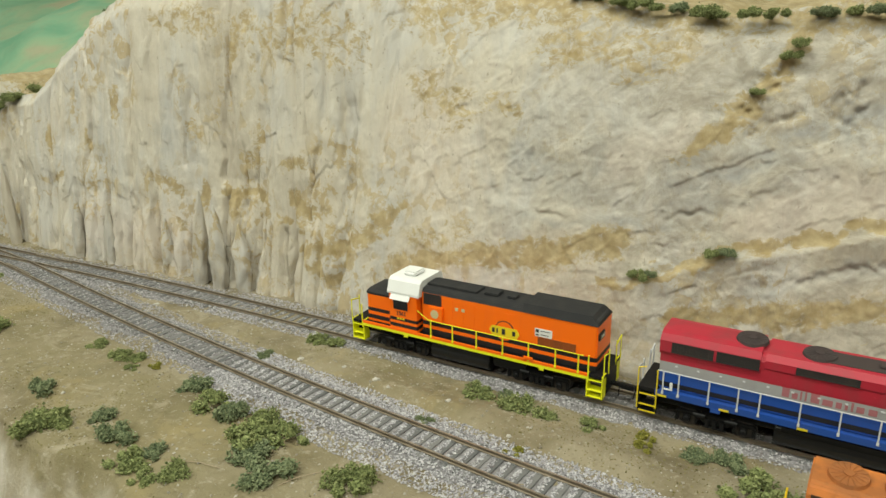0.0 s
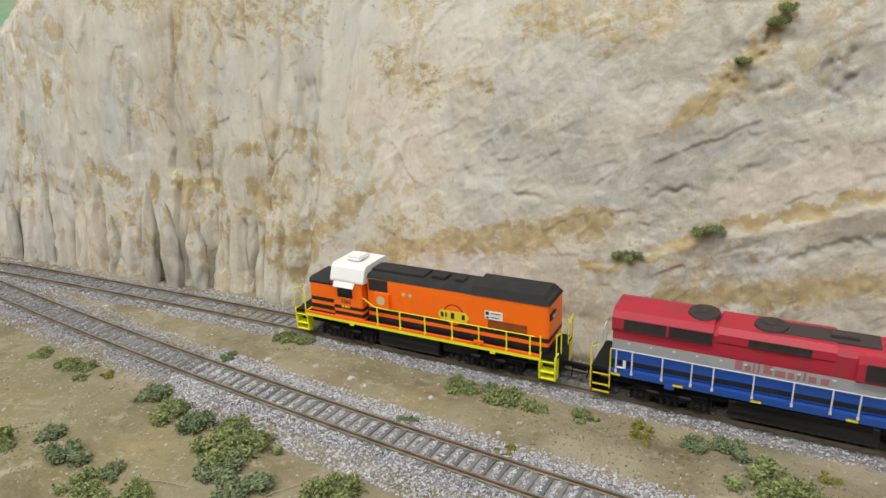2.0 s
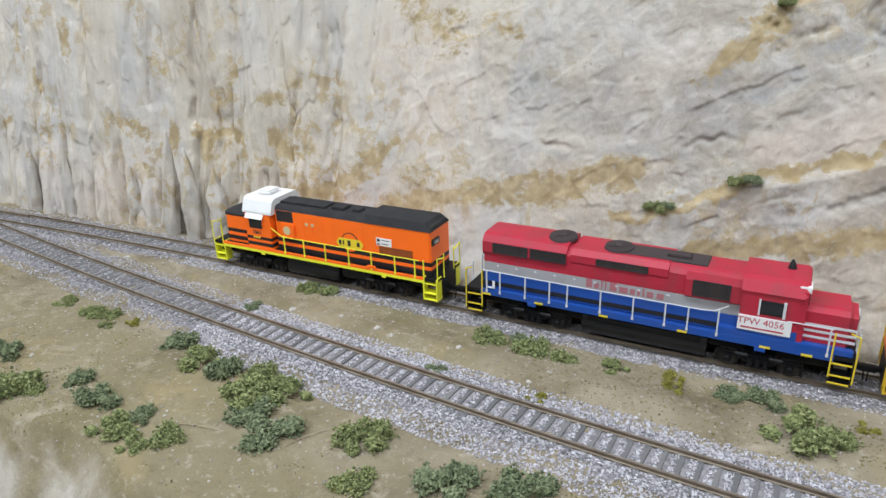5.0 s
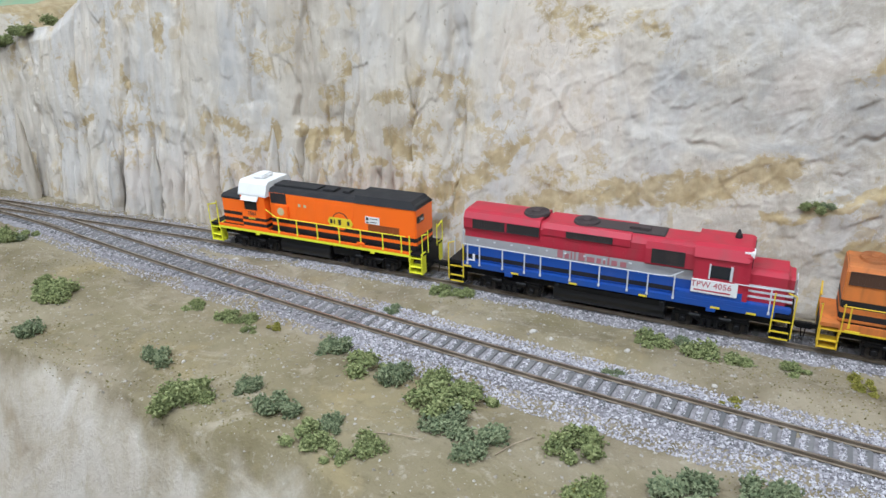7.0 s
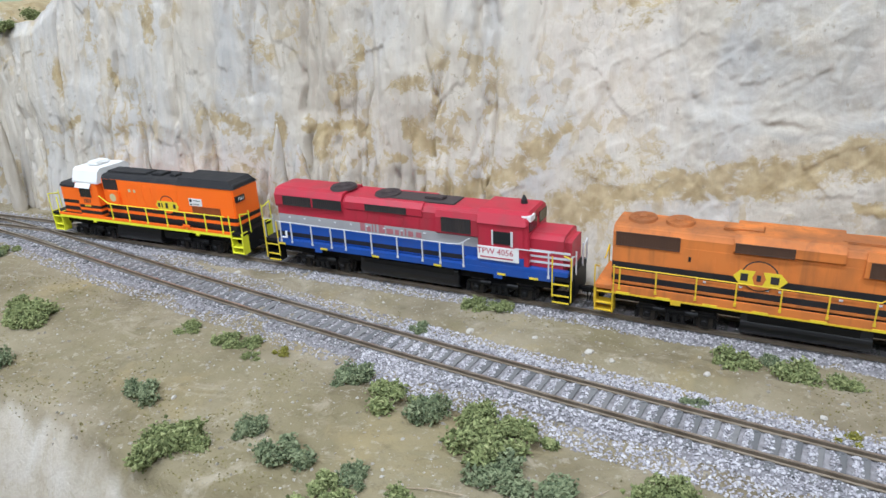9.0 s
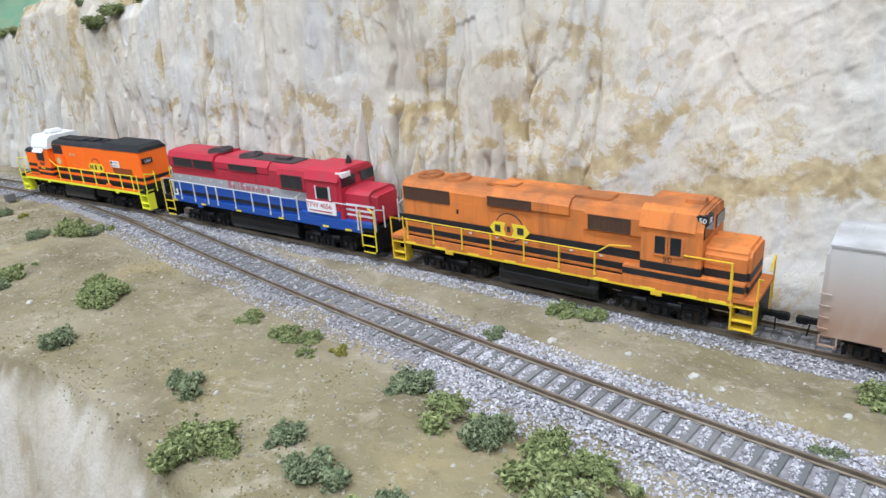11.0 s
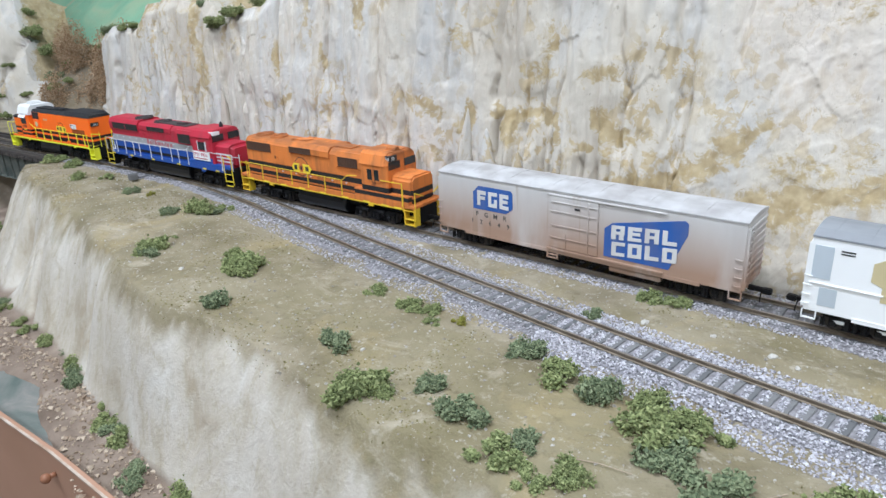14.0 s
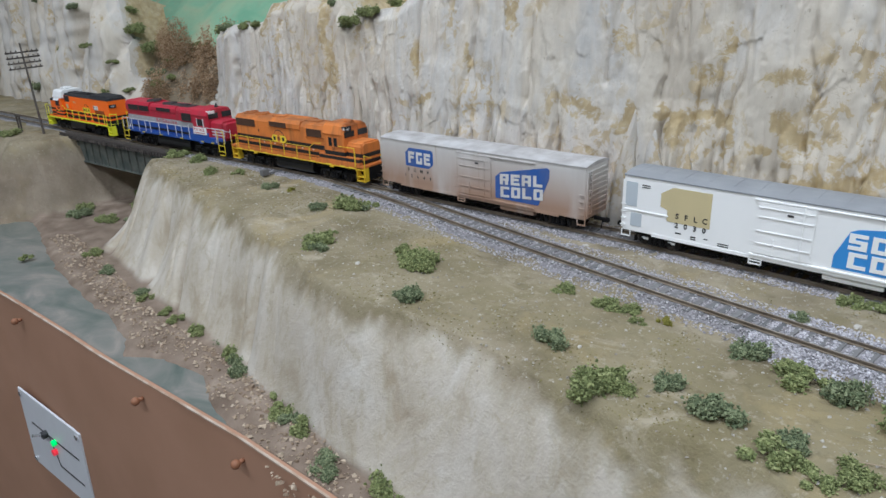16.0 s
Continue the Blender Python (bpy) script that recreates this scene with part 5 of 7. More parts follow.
    part("air_tank", disc(bmesh.new(), (2, -12.6, 11.0), 2.4, 58, "x", 14), UNDER, e)
    for x in (-58, 58):
        add_truck(e, x, (-14, 14))
        each_part("bolster_tab", [(x - 2.4, x + 2.4, -17.2, -16, 12.0, 14.2)], BLUE, e)
    end_steps(e, L, 1, UNDER, LOGOYEL, edged=True)
    end_steps(e, -L, -1, UNDER, LOGOYEL, edged=True)
    part("end_platform", boxes((87, L + 1, -16.6, 16.6, 15, 17.4), bevel=0.2), UNDER, e)
    part("end_platform", boxes((-L - 1, -87, -16.6, 16.6, 15, 17.4), bevel=0.2), UNDER, e)
    part("rear_door", boxes((-89, -88.2, -4, 4, 18, 36)), BLACK, e)
    for d in (-1, 1):
        add_coupler(e, d * L, d)
        for y in (-15.6, -7, 7, 15.6):
            part("end_post", rod(bmesh.new(), (d * (L + 1), y, 16), (d * (L + 1), y, 30), 0.45), SILVER, e)
        bm = rod(bmesh.new(), (d * (L + 1), -16.8, 6), (d * (L + 1), -16.8, 29), 0.4)
        rod(bm, (d * (L + 1), -16.8, 29), (d * (L - 3), -16.8, 30.5), 0.4)
        rod(bm, (d * (L - 9), -16.8, 8), (d * (L - 9), -16.8, 29.5), 0.4)
        part("grab_rail", bm, LOGOYEL, e, "yellow grab rail")
        bm = rod(bmesh.new(), (d * (L + 1), -15.6, 29.8), (d * (L + 1), -7, 27), 0.4)
        rod(bm, (d * (L + 1), 15.6, 29.8), (d * (L + 1), 7, 27), 0.4)
        part("end_rail", bm, SILVER, e)
    posts = [-85, -77, -62, -48, -38, -20, -3, 13, 24, 38]
    railing(e, [(-88, 30), (-40, 29.6), (30, 29.4), (36, 30), (42, 34)], posts, -16.9, 16, SILVER, 0.32)
    railing(e, [(-88, 30), (36, 30), (42, 34)], posts, 16.9, 16, SILVER, 0.32)
    railing(e, [(68, 31.2), (87, 31.2)], [86], -16.9, 16, SILVER, 0.32)
    part("brake_lever", boxes((-84.5, -80.5, -17.4, -16.8, 19, 20), (-81.5, -80, -17.4, -16.8, 19, 24), bevel=0.2), WHITE, e)
    return e


def loco_old():
    """Weathered orange road diesel with black stripes, its cab towards +x."""
    e = tagged(new("diesel_locomotive"), "weathered orange model diesel locomotive with black stripes and yellow steps", "locomotive")
    L = 96.0
    part("frame", boxes((-89, 89, -11, 11, 10, 15.5), (-L + 8, L - 8, -16.6, 16.6, 15.6, 17.2), bevel=0.2), UNDER, e)
    for s in (-1, 1):
        y0, y1 = sorted((s * 16.9, s * 15.9))
        part("side_sill", boxes((-88, 88, y0, y1, 14.0, 18.4), bevel=0.2), ORANGE_OLD, e, "faded orange side sill")
        part("sill_edge", boxes((-88, 88, y0 - 0.15, y1 + 0.15, 13.3, 14.3)), YELLOW, e)
        for x in (-82, -62, -40, -18, 6, 30, 52, 70, 82):
            part("reflector", boxes((x - 3.4, x + 3.4, y0 - 0.3, y1 + 0.3, 13.5, 14.9)), LOGOYEL, e)
    hood = bands(bmesh.new(), -88, 44, -10.4, 10.4, [(17.2, 1), (19.4, 0), (22.6, 1), (25.4, 0), (29.6, 1), (45.0, 1)])
    prism(hood, [(-10.4, 45), (10.4, 45), (8.8, 48.0), (6.8, 49.0), (-6.8, 49.0), (-8.8, 48.0)], -88, 44, 1)
    part("hood", soften(weld(hood), 0.7, 3), [BLACK, ORANGE_OLD], e, "long faded orange hood with black stripes")
    grille(e, -86, -56, 38.6, 45.2, -10.6, GRILLE_OLD)
    bm = prism(bmesh.new(), [(-10.5, 41), (-12.2, 42.2), (-12.2, 46.4), (-9, 49.6), (9, 49.6), (12.2, 46.4), (12.2, 42.2), (10.5, 41)], -32, 10)
    part("brake_housing", bm, ORANGE_OLD, e)
    grille(e, -31, -8, 42.0, 46.2, -12.3, GRILLE_OLD)
    bm = prism(bmesh.new(), [(-10.5, 36), (-12.0, 36.8), (-12.0, 44.5), (-10, 48), (10, 48), (12.0, 44.5), (12.0, 36.8), (10.5, 36)], 17, 44)
    part("blower_housing", bm, ORANGE_OLD, e)
    grille(e, 19, 38, 37.4, 44.0, -12.1, GRILLE_OLD)
    for x in (-76, -58):
        fan(e, x, 48.8, 7.0, ORANGE_OLD)
    for r in ((-38, -20, -4, 4, 48.8, 50.2), (8, 26, -5, 5, 48.8, 49.8)):
        part("exhaust_deck", boxes(r, bevel=0.6), ORANGE_OLD, e)
    door_lines(e, [-55, -47, -39, -31, -23, -15, -7, 1, 9, 17], 30.2, 40.5, -10.4, ORANGE_OLD)
    part("hood_hole", boxes((-51.5, -50.3, -10.9, -10.5, 34, 36.4)), BLACK, e)
    for x in (-44, -28, -22, -17, -12, 10, 24):
        part("hood_latch", boxes((x, x + 1.4, -10.8, -10.3, 24.0, 24.9)), SILVER, e)
    cab = bands(bmesh.new(), 44, 70, -16.4, 16.4, [(17.2, 1), (22.6, 0), (27.4, 1), (43.6, 1)])
    prism(cab, [(-16.4, 43.6), (16.4, 43.6), (12.5, 49.4), (9, 51.2), (-9, 51.2), (-12.5, 49.4)], 44, 70, 1)
    part("cab", soften(weld(cab), 0.6), [BLACK, ORANGE_OLD], e, "faded orange cab with black band")
    part("cab_roof_visor", prism(bmesh.new(), [(-17.2, 43.0), (17.2, 43.0), (12.7, 50.0), (9, 51.8), (-9, 51.8), (-12.7, 50.0)], 43.4, 68), ORANGE_OLD, e)
    for xa, xb in ((52.6, 57.8), (59.2, 64.4)):
        w = part("cab_window", boxes((xa, xb, -16.75, -16.2, 31.6, 39.6)), GLASSM, e, "dark cab side window")
        part("window_frame", boxes((xa - 0.5, xa + 0.3, -16.9, -16.3, 31.2, 40), (xb - 0.3, xb + 0.5, -16.9, -16.3, 31.2, 40), (xa - 0.5, xb + 0.5, -16.9, -16.3, 30.8, 31.6)), ORANGE_OLD, w)
    each_part("windshield", [(69.8, 70.5, -14, -2.2, 40.2, 45.6), (69.8, 70.5, 2.2, 14, 40.2, 45.6)], GLASSM, e)
    part("number_board", boxes((67.5, 71.4, -13.4, -5.2, 46.0, 50.2), bevel=0.3), BLACK, e, "black number board")
    words("50", 3.6, WHITE, e, 71.55, -9.3, 48.1, "road_number", 90)
    words("50", 3.4, WHITE, e, 69.4, -13.5, 48.1, "road_number")
    bm = disc(bmesh.new(), (64, 0, 52.4), 1.8, 7, "x", 14)
    box(bm, 60, 68, -3.2, 3.2, 50.6, 52.2, bevel=0.5)
    part("horn", bm, ORANGE_OLD, e)
    nose = bands(bmesh.new(), 69, 89, -10.6, 10.6, [(17.2, 0), (21.0, 1), (23.4, 0), (27.2, 1), (31.5, 1)])
    prism(nose, [(-10.6, 31.5), (10.6, 31.5), (10.6, 34.6), (8.0, 37.2), (-8.0, 37.2), (-10.6, 34.6)], 69, 89, 1)
    part("nose", soften(weld(nose), 1.4, 3), [BLACK, ORANGE_OLD], e, "low orange nose with black stripes")
    bm = bands(bmesh.new(), 36, 88, -16.5, -10.2, [(17.4, 1), (19.6, 0), (22.6, 1), (23.6, 1)])
    part("battery_box", bm, [BLACK, ORANGE_OLD], e, "orange and black battery box beside the cab")
    words("50", 4.4, LETTER_BLACK, e, 58.5, -16.5, 29.2, "road_number")
    logo = part("round_logo", disc(bmesh.new(), (-20, -10.75, 31.0), 7.6, 0.3, "y", 36), LETTER_BLACK, e, "black ring logo with two yellow shields")
    part("logo_disc", disc(bmesh.new(), (-20, -10.95, 31.0), 7.0, 0.2, "y", 36), ORANGE_OLD, logo)
    for a, s in ((-31, 1), (-9, -1)):
        part("shield", plate(bmesh.new(), [(a, 30), (a + 2.8 * s, 33.4), (a + 9.4 * s, 33.4), (a + 8.2 * s, 30), (a + 9.4 * s, 26.6), (a + 2.8 * s, 26.6)], -11.1, 0.25), LOGOYEL, logo)
        part("shield_mark", boxes((a + 3.2 * s, a + 6.4 * s, -11.6, -11.3, 28.2, 31.8)), LETTER_BLACK, logo)
    part("logo_centre", boxes((-20.9, -19.1, -11.3, -11.0, 28.6, 31.6)), LETTER_BLACK, logo)
    part("fuel_tank", soften(prism(bmesh.new(), tank_profile(15.6, 2.2, 13.4), -26, 28), 0.5), TANKBLACK, e, "black fuel tank")
    part("air_tank", disc(bmesh.new(), (0, -12.8, 11.2), 2.3, 46, "x", 14), UNDER, e)
    for x in (-56, 56):
        add_truck(e, x, (-14, 14))
        each_part("bolster_tab", [(x - 2.4, x + 2.4, -17.2, -16, 11.6, 13.6)], YELLOW, e)
    end_steps(e, L, 1, YELLOW, YELLOW)
    end_steps(e, -L, -1, YELLOW, YELLOW)
    part("end_platform", boxes((87, L + 1, -16.6, 16.6, 15, 17.2), bevel=0.2), ORANGE_OLD, e)
    part("end_platform", boxes((-L - 1, -87, -16.6, 16.6, 15, 17.2), bevel=0.2), ORANGE_OLD, e)
    for d in (-1, 1):
        add_coupler(e, d * L, d)
        for y in (-15.6, 15.6):
            part("end_post", rod(bmesh.new(), (d * (L + 1), y, 8), (d * (L + 1), y, 27.5), 0.4), YELLOW, e)
            part("end_post", rod(bmesh.new(), (d * (L - 9), y * 1.075, 12), (d * (L - 9), y * 1.075, 29.5), 0.4), YELLOW, e)
        bm = rod(bmesh.new(), (d * (L + 1), -15.6, 27.3), (d * (L + 1), -6, 23), 0.45)
        rod(bm, (d * (L + 1), 15.6, 27.3), (d * (L + 1), 6, 23), 0.45)
        part("end_rail", bm, YELLOW, e)
    posts = [-84, -66, -47, -29, -10, 9, 27]
    railing(e, [(-88, 28.4), (28, 28.0), (34, 32.6), (44, 33.6)], posts, -16.9, 16, YELLOW, 0.34)
    railing(e, [(-88, 28.4), (28, 28.0), (34, 32.6), (44, 33.6)], posts, 16.9, 16, YELLOW, 0.34)
    railing(e, [(67, 33.2), (87, 33.2)], [86.6], -16.9, 16, YELLOW, 0.34)
    return e


def block_letters(parent, x0, z0, w, h, gap, y, shapes, m, rise=0.0):
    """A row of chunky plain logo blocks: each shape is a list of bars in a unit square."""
    for i, bars in enumerate(shapes):
        bm = bmesh.new()
        for j, (a, b, c, d) in enumerate(bars):
            x = x0 + i * (w + gap)
            box(bm, x + a * w, x + b * w, y - 0.12 - 0.025 * j, y + 0.1 - 0.01 * j, z0 + c * h, z0 + d * h)
        for v in bm.verts:
            v.co.z += rise * (v.co.x - x0 * MM)
        part("logo_block", bm, m, parent)


BLOCK_E = [(0, 0.34, 0, 1), (0.3, 1, 0.74, 1), (0.3, 0.9, 0.4, 0.62), (0.3, 1, 0, 0.24)]
BLOCK_O = [(0, 0.32, 0, 1), (0.68, 1, 0, 1), (0.3, 0.7, 0.76, 1), (0.3, 0.7, 0, 0.24)]
BLOCK_S = [(0, 1, 0.76, 1), (0, 0.34, 0.6, 0.78), (0, 1, 0.4, 0.61), (0.66, 1, 0.22, 0.42), (0, 1, 0, 0.24)]
BLOCK_R = [(0, 0.34, 0, 1), (0.3, 1, 0.77, 1), (0.68, 1, 0.5, 0.8), (0.3, 1, 0.37, 0.58), (0.6, 0.94, 0, 0.4)]
BLOCK_L = [(0, 0.34, 0, 1), (0.3, 1, 0, 0.26)]
BLOCK_A = [(0, 0.32, 0, 1), (0.68, 1, 0, 1), (0.3, 0.7, 0.76, 1), (0.3, 0.7, 0.32, 0.52)]
BLOCK_C = [(0, 0.34, 0, 1), (0.3, 1, 0.76, 1), (0.3, 1, 0, 0.24)]


def reefer(label, side, roof, L, sill_trim):
    """A box-shaped refrigerator car, 2 L millimetres long."""
    e = tagged(new("boxcar"), label, "freight car")
    bm = boxes((-L, L, -16.6, 16.6, 10.5, 50.0), bevel=0.35)
    body = part("body", bm, side, e)
    bm = prism(bmesh.new(), [(-17.0, 49.4), (17.0, 49.4), (17.0, 50.3), (9, 51.9), (0, 52.4), (-9, 51.9), (-17.0, 50.3)], -L - 0.3, L + 0.3)
    rf = part("roof", bm, roof, e)
    for k in range(13):
        x = -L + (k + 0.5) * 2 * L / 13
        part("roof_rib", prism(bmesh.new(), [(-16.8, 50.2), (16.8, 50.2), (9, 52.1), (0, 52.6), (-9, 52.1)], x - 0.4, x + 0.4), roof, rf)
    for d in (-1, 1):
        for k in range(9):
            z = 14 + k * 3.9
            a, b = sorted((d * L, d * (L + 0.9)))
            part("end_rib", boxes((a, b, -15.4, 15.4, z, z + 1.7), bevel=0.4), side, e)
        a, b = sorted((d * L, d * (L + 1.4)))
        part("end_ladder", boxes((a, b, -15.8, -15.2, 12, 46), (a, b, -10.2, -9.6, 12, 46), *[(a, b, -15.5, -9.8, z, z + 0.6) for z in (14, 20, 26, 32, 38, 44)]), side, e)
        for z in (14, 19, 24, 29):
            bm = boxes((d * (L - 1.5) - 3, d * (L - 1.5) + 1, -17.5, -17.0, z, z + 0.6), (d * (L - 1.5) - 3, d * (L - 1.5) - 2.5, -17.5, -16.5, z, z + 0.6))
            part("ladder_rung", bm, side, e)
        bm = boxes((d * (L - 3) - 3.5, d * (L - 3) - 2.9, -17, -16.3, 6.4, 11), (d * (L - 3) + 2.9, d * (L - 3) + 3.5, -17, -16.3, 6.4, 11), (d * (L - 3) - 3.5, d * (L - 3) + 3.5, -17, -16.3, 6.2, 7.0))
        part("stirrup_step", bm, side, e)
        add_coupler(e, d * L, d)
    # sliding door between its tracks
    door = part("door", boxes((-14, 19, -17.4, -16.4, 13.5, 46.8), bevel=0.3), side, e, "plug door with raised ribs")
    for z in (20, 28, 37, 43):
        part("door_rib", boxes((-13, 18, -17.9, -17.3, z, z + 0.7), bevel=0.15), side, door)
    part("door_rod", boxes((12, 12.8, -18.2, -17.3, 14, 46), (-3, -2.4, -17.9, -17.3, 14, 24)), side, door)
    part("door_mark", boxes((3.4, 6.8, -17.75, -17.35, 40.2, 41.4)), LETTER_BLACK, door)
    part("door_track", boxes((-16, 60, -17.5, -16.4, 47.0, 48.0), (-16, 60, -17.7, -16.4, 11.6, 13.0), bevel=0.2), sill_trim, e)
    part("side_sill", prism(bmesh.new(), [(-16.9, 9.4), (-15.9, 9.4), (-15.9, 11.6), (-16.9, 11.6)], -L + 22, L - 22), sill_trim, e)
    bm = boxes((-16, -8, -17.2, -16.2, 5.8, 6.6), (-16, -15.3, -17.2, -16.2, 5.8, 10.6), (-8.7, -8, -17.2, -16.2, 5.8, 10.6), (-16, -8, -17.2, -16.2, 8, 8.6))
    part("door_step", bm, sill_trim, e)
    part("underframe", boxes((-L + 4, L - 4, -6, 6, 7.5, 10.6), (-30, 60, -11, 11, 5.6, 10.6)), UNDER, e)
    part("tank_box", boxes((26, 58, -15, -8, 5.2, 8.8), bevel=0.4), sill_trim, e)
    for x in (-L + 24, L - 24):
        truck = part("truck", side_frame_bm(x, (-10, 10)), UNDER, e, "black freight truck")
        for a in (-10, 10):
            bm = bmesh.new()
            for s in (-1, 1):
                disc(bm, (x + a, s * 8.4, 4.9), 4.9, 2.2, "y", 20)
                disc(bm, (x + a, s * 7.2, 4.9), 5.6, 0.6, "y", 20)
            rod(bm, (x + a, -8, 4.9), (x + a, 8, 4.9), 1.1)
            part("wheelset", bm, WHEELM, truck)
    return e


def car_dirty():
    L = 103.0
    e = reefer("weathered grey-white refrigerator boxcar with blue emblems and rust", CARDIRTY, CARROOF, L, CARDIRTY)
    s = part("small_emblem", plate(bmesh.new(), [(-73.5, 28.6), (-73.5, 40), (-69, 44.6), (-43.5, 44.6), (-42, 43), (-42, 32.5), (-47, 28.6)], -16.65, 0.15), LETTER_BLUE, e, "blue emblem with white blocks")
    block_letters(s, -70, 31.4, 7.0, 10.2, 2.0, -16.9, [BLOCK_E[:3], BLOCK_C + [(0.66, 1, 0, 0.55)], BLOCK_E], OLDWHITE)
    for i, ch in enumerate("FGMR"):
        words(ch, 4.6, LETTER_FADED, e, -70.5 + i * 7.4, -16.7, 25.0, bold=0.05)
    for i, ch in enumerate("12649"):
        words(ch, 4.4, LETTER_FADED, e, -74.5 + i * 7.2, -16.7, 19.6, bold=0.03)
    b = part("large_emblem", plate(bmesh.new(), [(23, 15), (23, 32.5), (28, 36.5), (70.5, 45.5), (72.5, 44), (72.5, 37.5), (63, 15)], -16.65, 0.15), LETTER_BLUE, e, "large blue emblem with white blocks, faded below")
    block_letters(b, 27.5, 26.6, 8.3, 8.6, 2.0, -16.9, [BLOCK_R, BLOCK_E, BLOCK_A, BLOCK_L], OLDWHITE, 0.085)
    block_letters(b, 28, 16.4, 8.3, 8.6, 2.0, -16.9, [BLOCK_C, BLOCK_O, BLOCK_L, BLOCK_O], OLDWHITE, 0.085)
    return e


def car_white():
    L = 103.0
    e = reefer("clean white refrigerator boxcar with grey roof and tan emblem", CARWHITE, ROOFGREY, L, CARWHITE)
    part("grey_panel", boxes((-101.5, -93, -16.8, -16.5, 28.5, 45.5), (-97, -89, -16.8, -16.5, 14.5, 24)), PALEBLUE, e, "pale grey-blue end panel")
    part("side_rail", boxes((-102, -70, -17.2, -16.4, 25.4, 26.4), (-80, -70, -17.0, -16.4, 11, 11.8), bevel=0.2), CARWHITE, e)
    part("tan_emblem", plate(bmesh.new(), [(-76, 32), (-76, 41), (-68, 46), (-42, 46), (-42, 22.5), (-71, 22.5), (-71, 30)], -16.65, 0.15), TAN, e, "plain tan emblem")
    for i, ch in enumerate("SFLC"):
        words(ch, 5.2, LETTER_BLACK, e, -64 + i * 6.2, -16.85, 27.0, bold=0.12)
    for i, ch in enumerate("2030"):
        words(ch, 5.0, LETTER_BLACK, e, -64 + i * 6.2, -16.85, 20.8, bold=0.1)
    part("small_print", boxes((-64.5, -60.5, -16.8, -16.5, 15.2, 16.0), (-54, -50.5, -16.8, -16.5, 14.6, 15.4), (-54, -50.5, -16.8, -16.5, 13.2, 13.8), (-45, -42.5, -16.8, -16.5, 15, 15.6), (-36, -29, -16.8, -16.5, 14, 14.6), (-36, -29, -16.8, -16.5, 12.6, 13.2), (-90, -84, -16.8, -16.5, 44, 44.7), (-90, -84, -16.8, -16.5, 42.6, 43.2)), LETTER_BLACK, e)
    part("journal_marks", boxes((-89, -84, -14.6, -14.0, 5.6, 7.4), (-70, -65, -14.6, -14.0, 5.6, 7.4), bevel=0.2), WHITE, e, "white bearing marks")
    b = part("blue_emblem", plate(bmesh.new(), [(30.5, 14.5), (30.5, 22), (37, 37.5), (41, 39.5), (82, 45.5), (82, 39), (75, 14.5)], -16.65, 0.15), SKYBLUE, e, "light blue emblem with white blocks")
    block_letters(b, 37, 27.4, 9.4, 9.6, 2.2, -16.9, [BLOCK_S, BLOCK_O, BLOCK_L, BLOCK_A], CARWHITE)
    block_letters(b, 38, 16.2, 9.4, 9.6, 2.2, -16.9, [BLOCK_C, BLOCK_O, BLOCK_L, BLOCK_O], CARWHITE)
    return e


RUNNING = ("frame", "walkway", "side_sill", "sill_edge", "reflector", "fuel_tank", "air_tank", "tank_light", "truck", "wheelset", "bolster_tab", "step_well", "tread", "tread_edge", "pilot", "end_platform", "coupler", "handrail", "stanchion", "end_post", "end_rail", "grab_rail", "step_light", "brake_lever")


LIFT = 0.0024


def fit_shell(e, body, base, rise, wide=((0, 0), (10.4, 12.8), (14, 15.2), (16.4, 16.5), (30, 30))):
    """Fits the body shell to its frame: body and base map x, rise stretches the heights over the walkway, wide maps the half widths."""
    ws, wt = zip(*wide)
    for o in e.children_recursive:
        low = o.name.split(".")[0] in RUNNING
        xs, to = zip(*(base if low else body))
        shift = o.matrix_basis.translation
        if shift.length > 0:
            shift.x = float(np.interp(shift.x / MM, xs, to)) * MM
            shift.y = math.copysign(float(np.interp(abs(shift.y) / MM, ws, wt)) * MM, shift.y)
            shift.z = 0.017 + LIFT + (shift.z - 0.017) * rise
            o.matrix_basis = Matrix.Translation(shift) @ o.matrix_basis.to_3x3().to_4x4()
            continue
        for v in o.data.vertices:
            v.co.x = float(np.interp(v.co.x / MM, xs, to)) * MM
            if not low:
                v.co.y = math.copysign(float(np.interp(abs(v.co.y) / MM, ws, wt)) * MM, v.co.y)
            if not low and v.co.z > 0.017:
                v.co.z = 0.017 + LIFT + (v.co.z - 0.017) * rise
            elif v.co.z > 0.011:
                v.co.z += LIFT


LEAD, MIDDLE, LAST = loco_lead(), loco_red(), loco_old()
fit_shell(LEAD, [(-120, -124), (-73, -78), (-41, -45.5), (33, 29.0), (60, 56), (78, 91), (120, 132)], [(-120, -122.0), (120, 127.0)], 1.02)
fit_shell(MIDDLE, [(-120, -124.1), (-24, -22.4), (1, 5.1), (14, 25), (17, 29), (34, 47), (42, 52.5), (52.5, 61.5), (62.5, 72), (70, 82), (88, 104.5), (120, 137)], [(-120, -123.5), (120, 129.5)], 1.03)
fit_shell(LAST, [(-120, -122.2), (-20, -18.5), (19, 26.5), (38, 47), (44, 53), (52.6, 59.5), (64.4, 72), (70, 80.5), (89, 100), (120, 134)], [(-120, -120.4), (-30, -28.6), (120, 128.5)], 1.04)
VEHICLES = [(LEAD, 0.0, 0.049), (MIDDLE, 0.2155, 0.058), (LAST, 0.4315, 0.056), (car_dirty(), 0.664, 0.079), (car_white(), 0.9005, 0.079)]
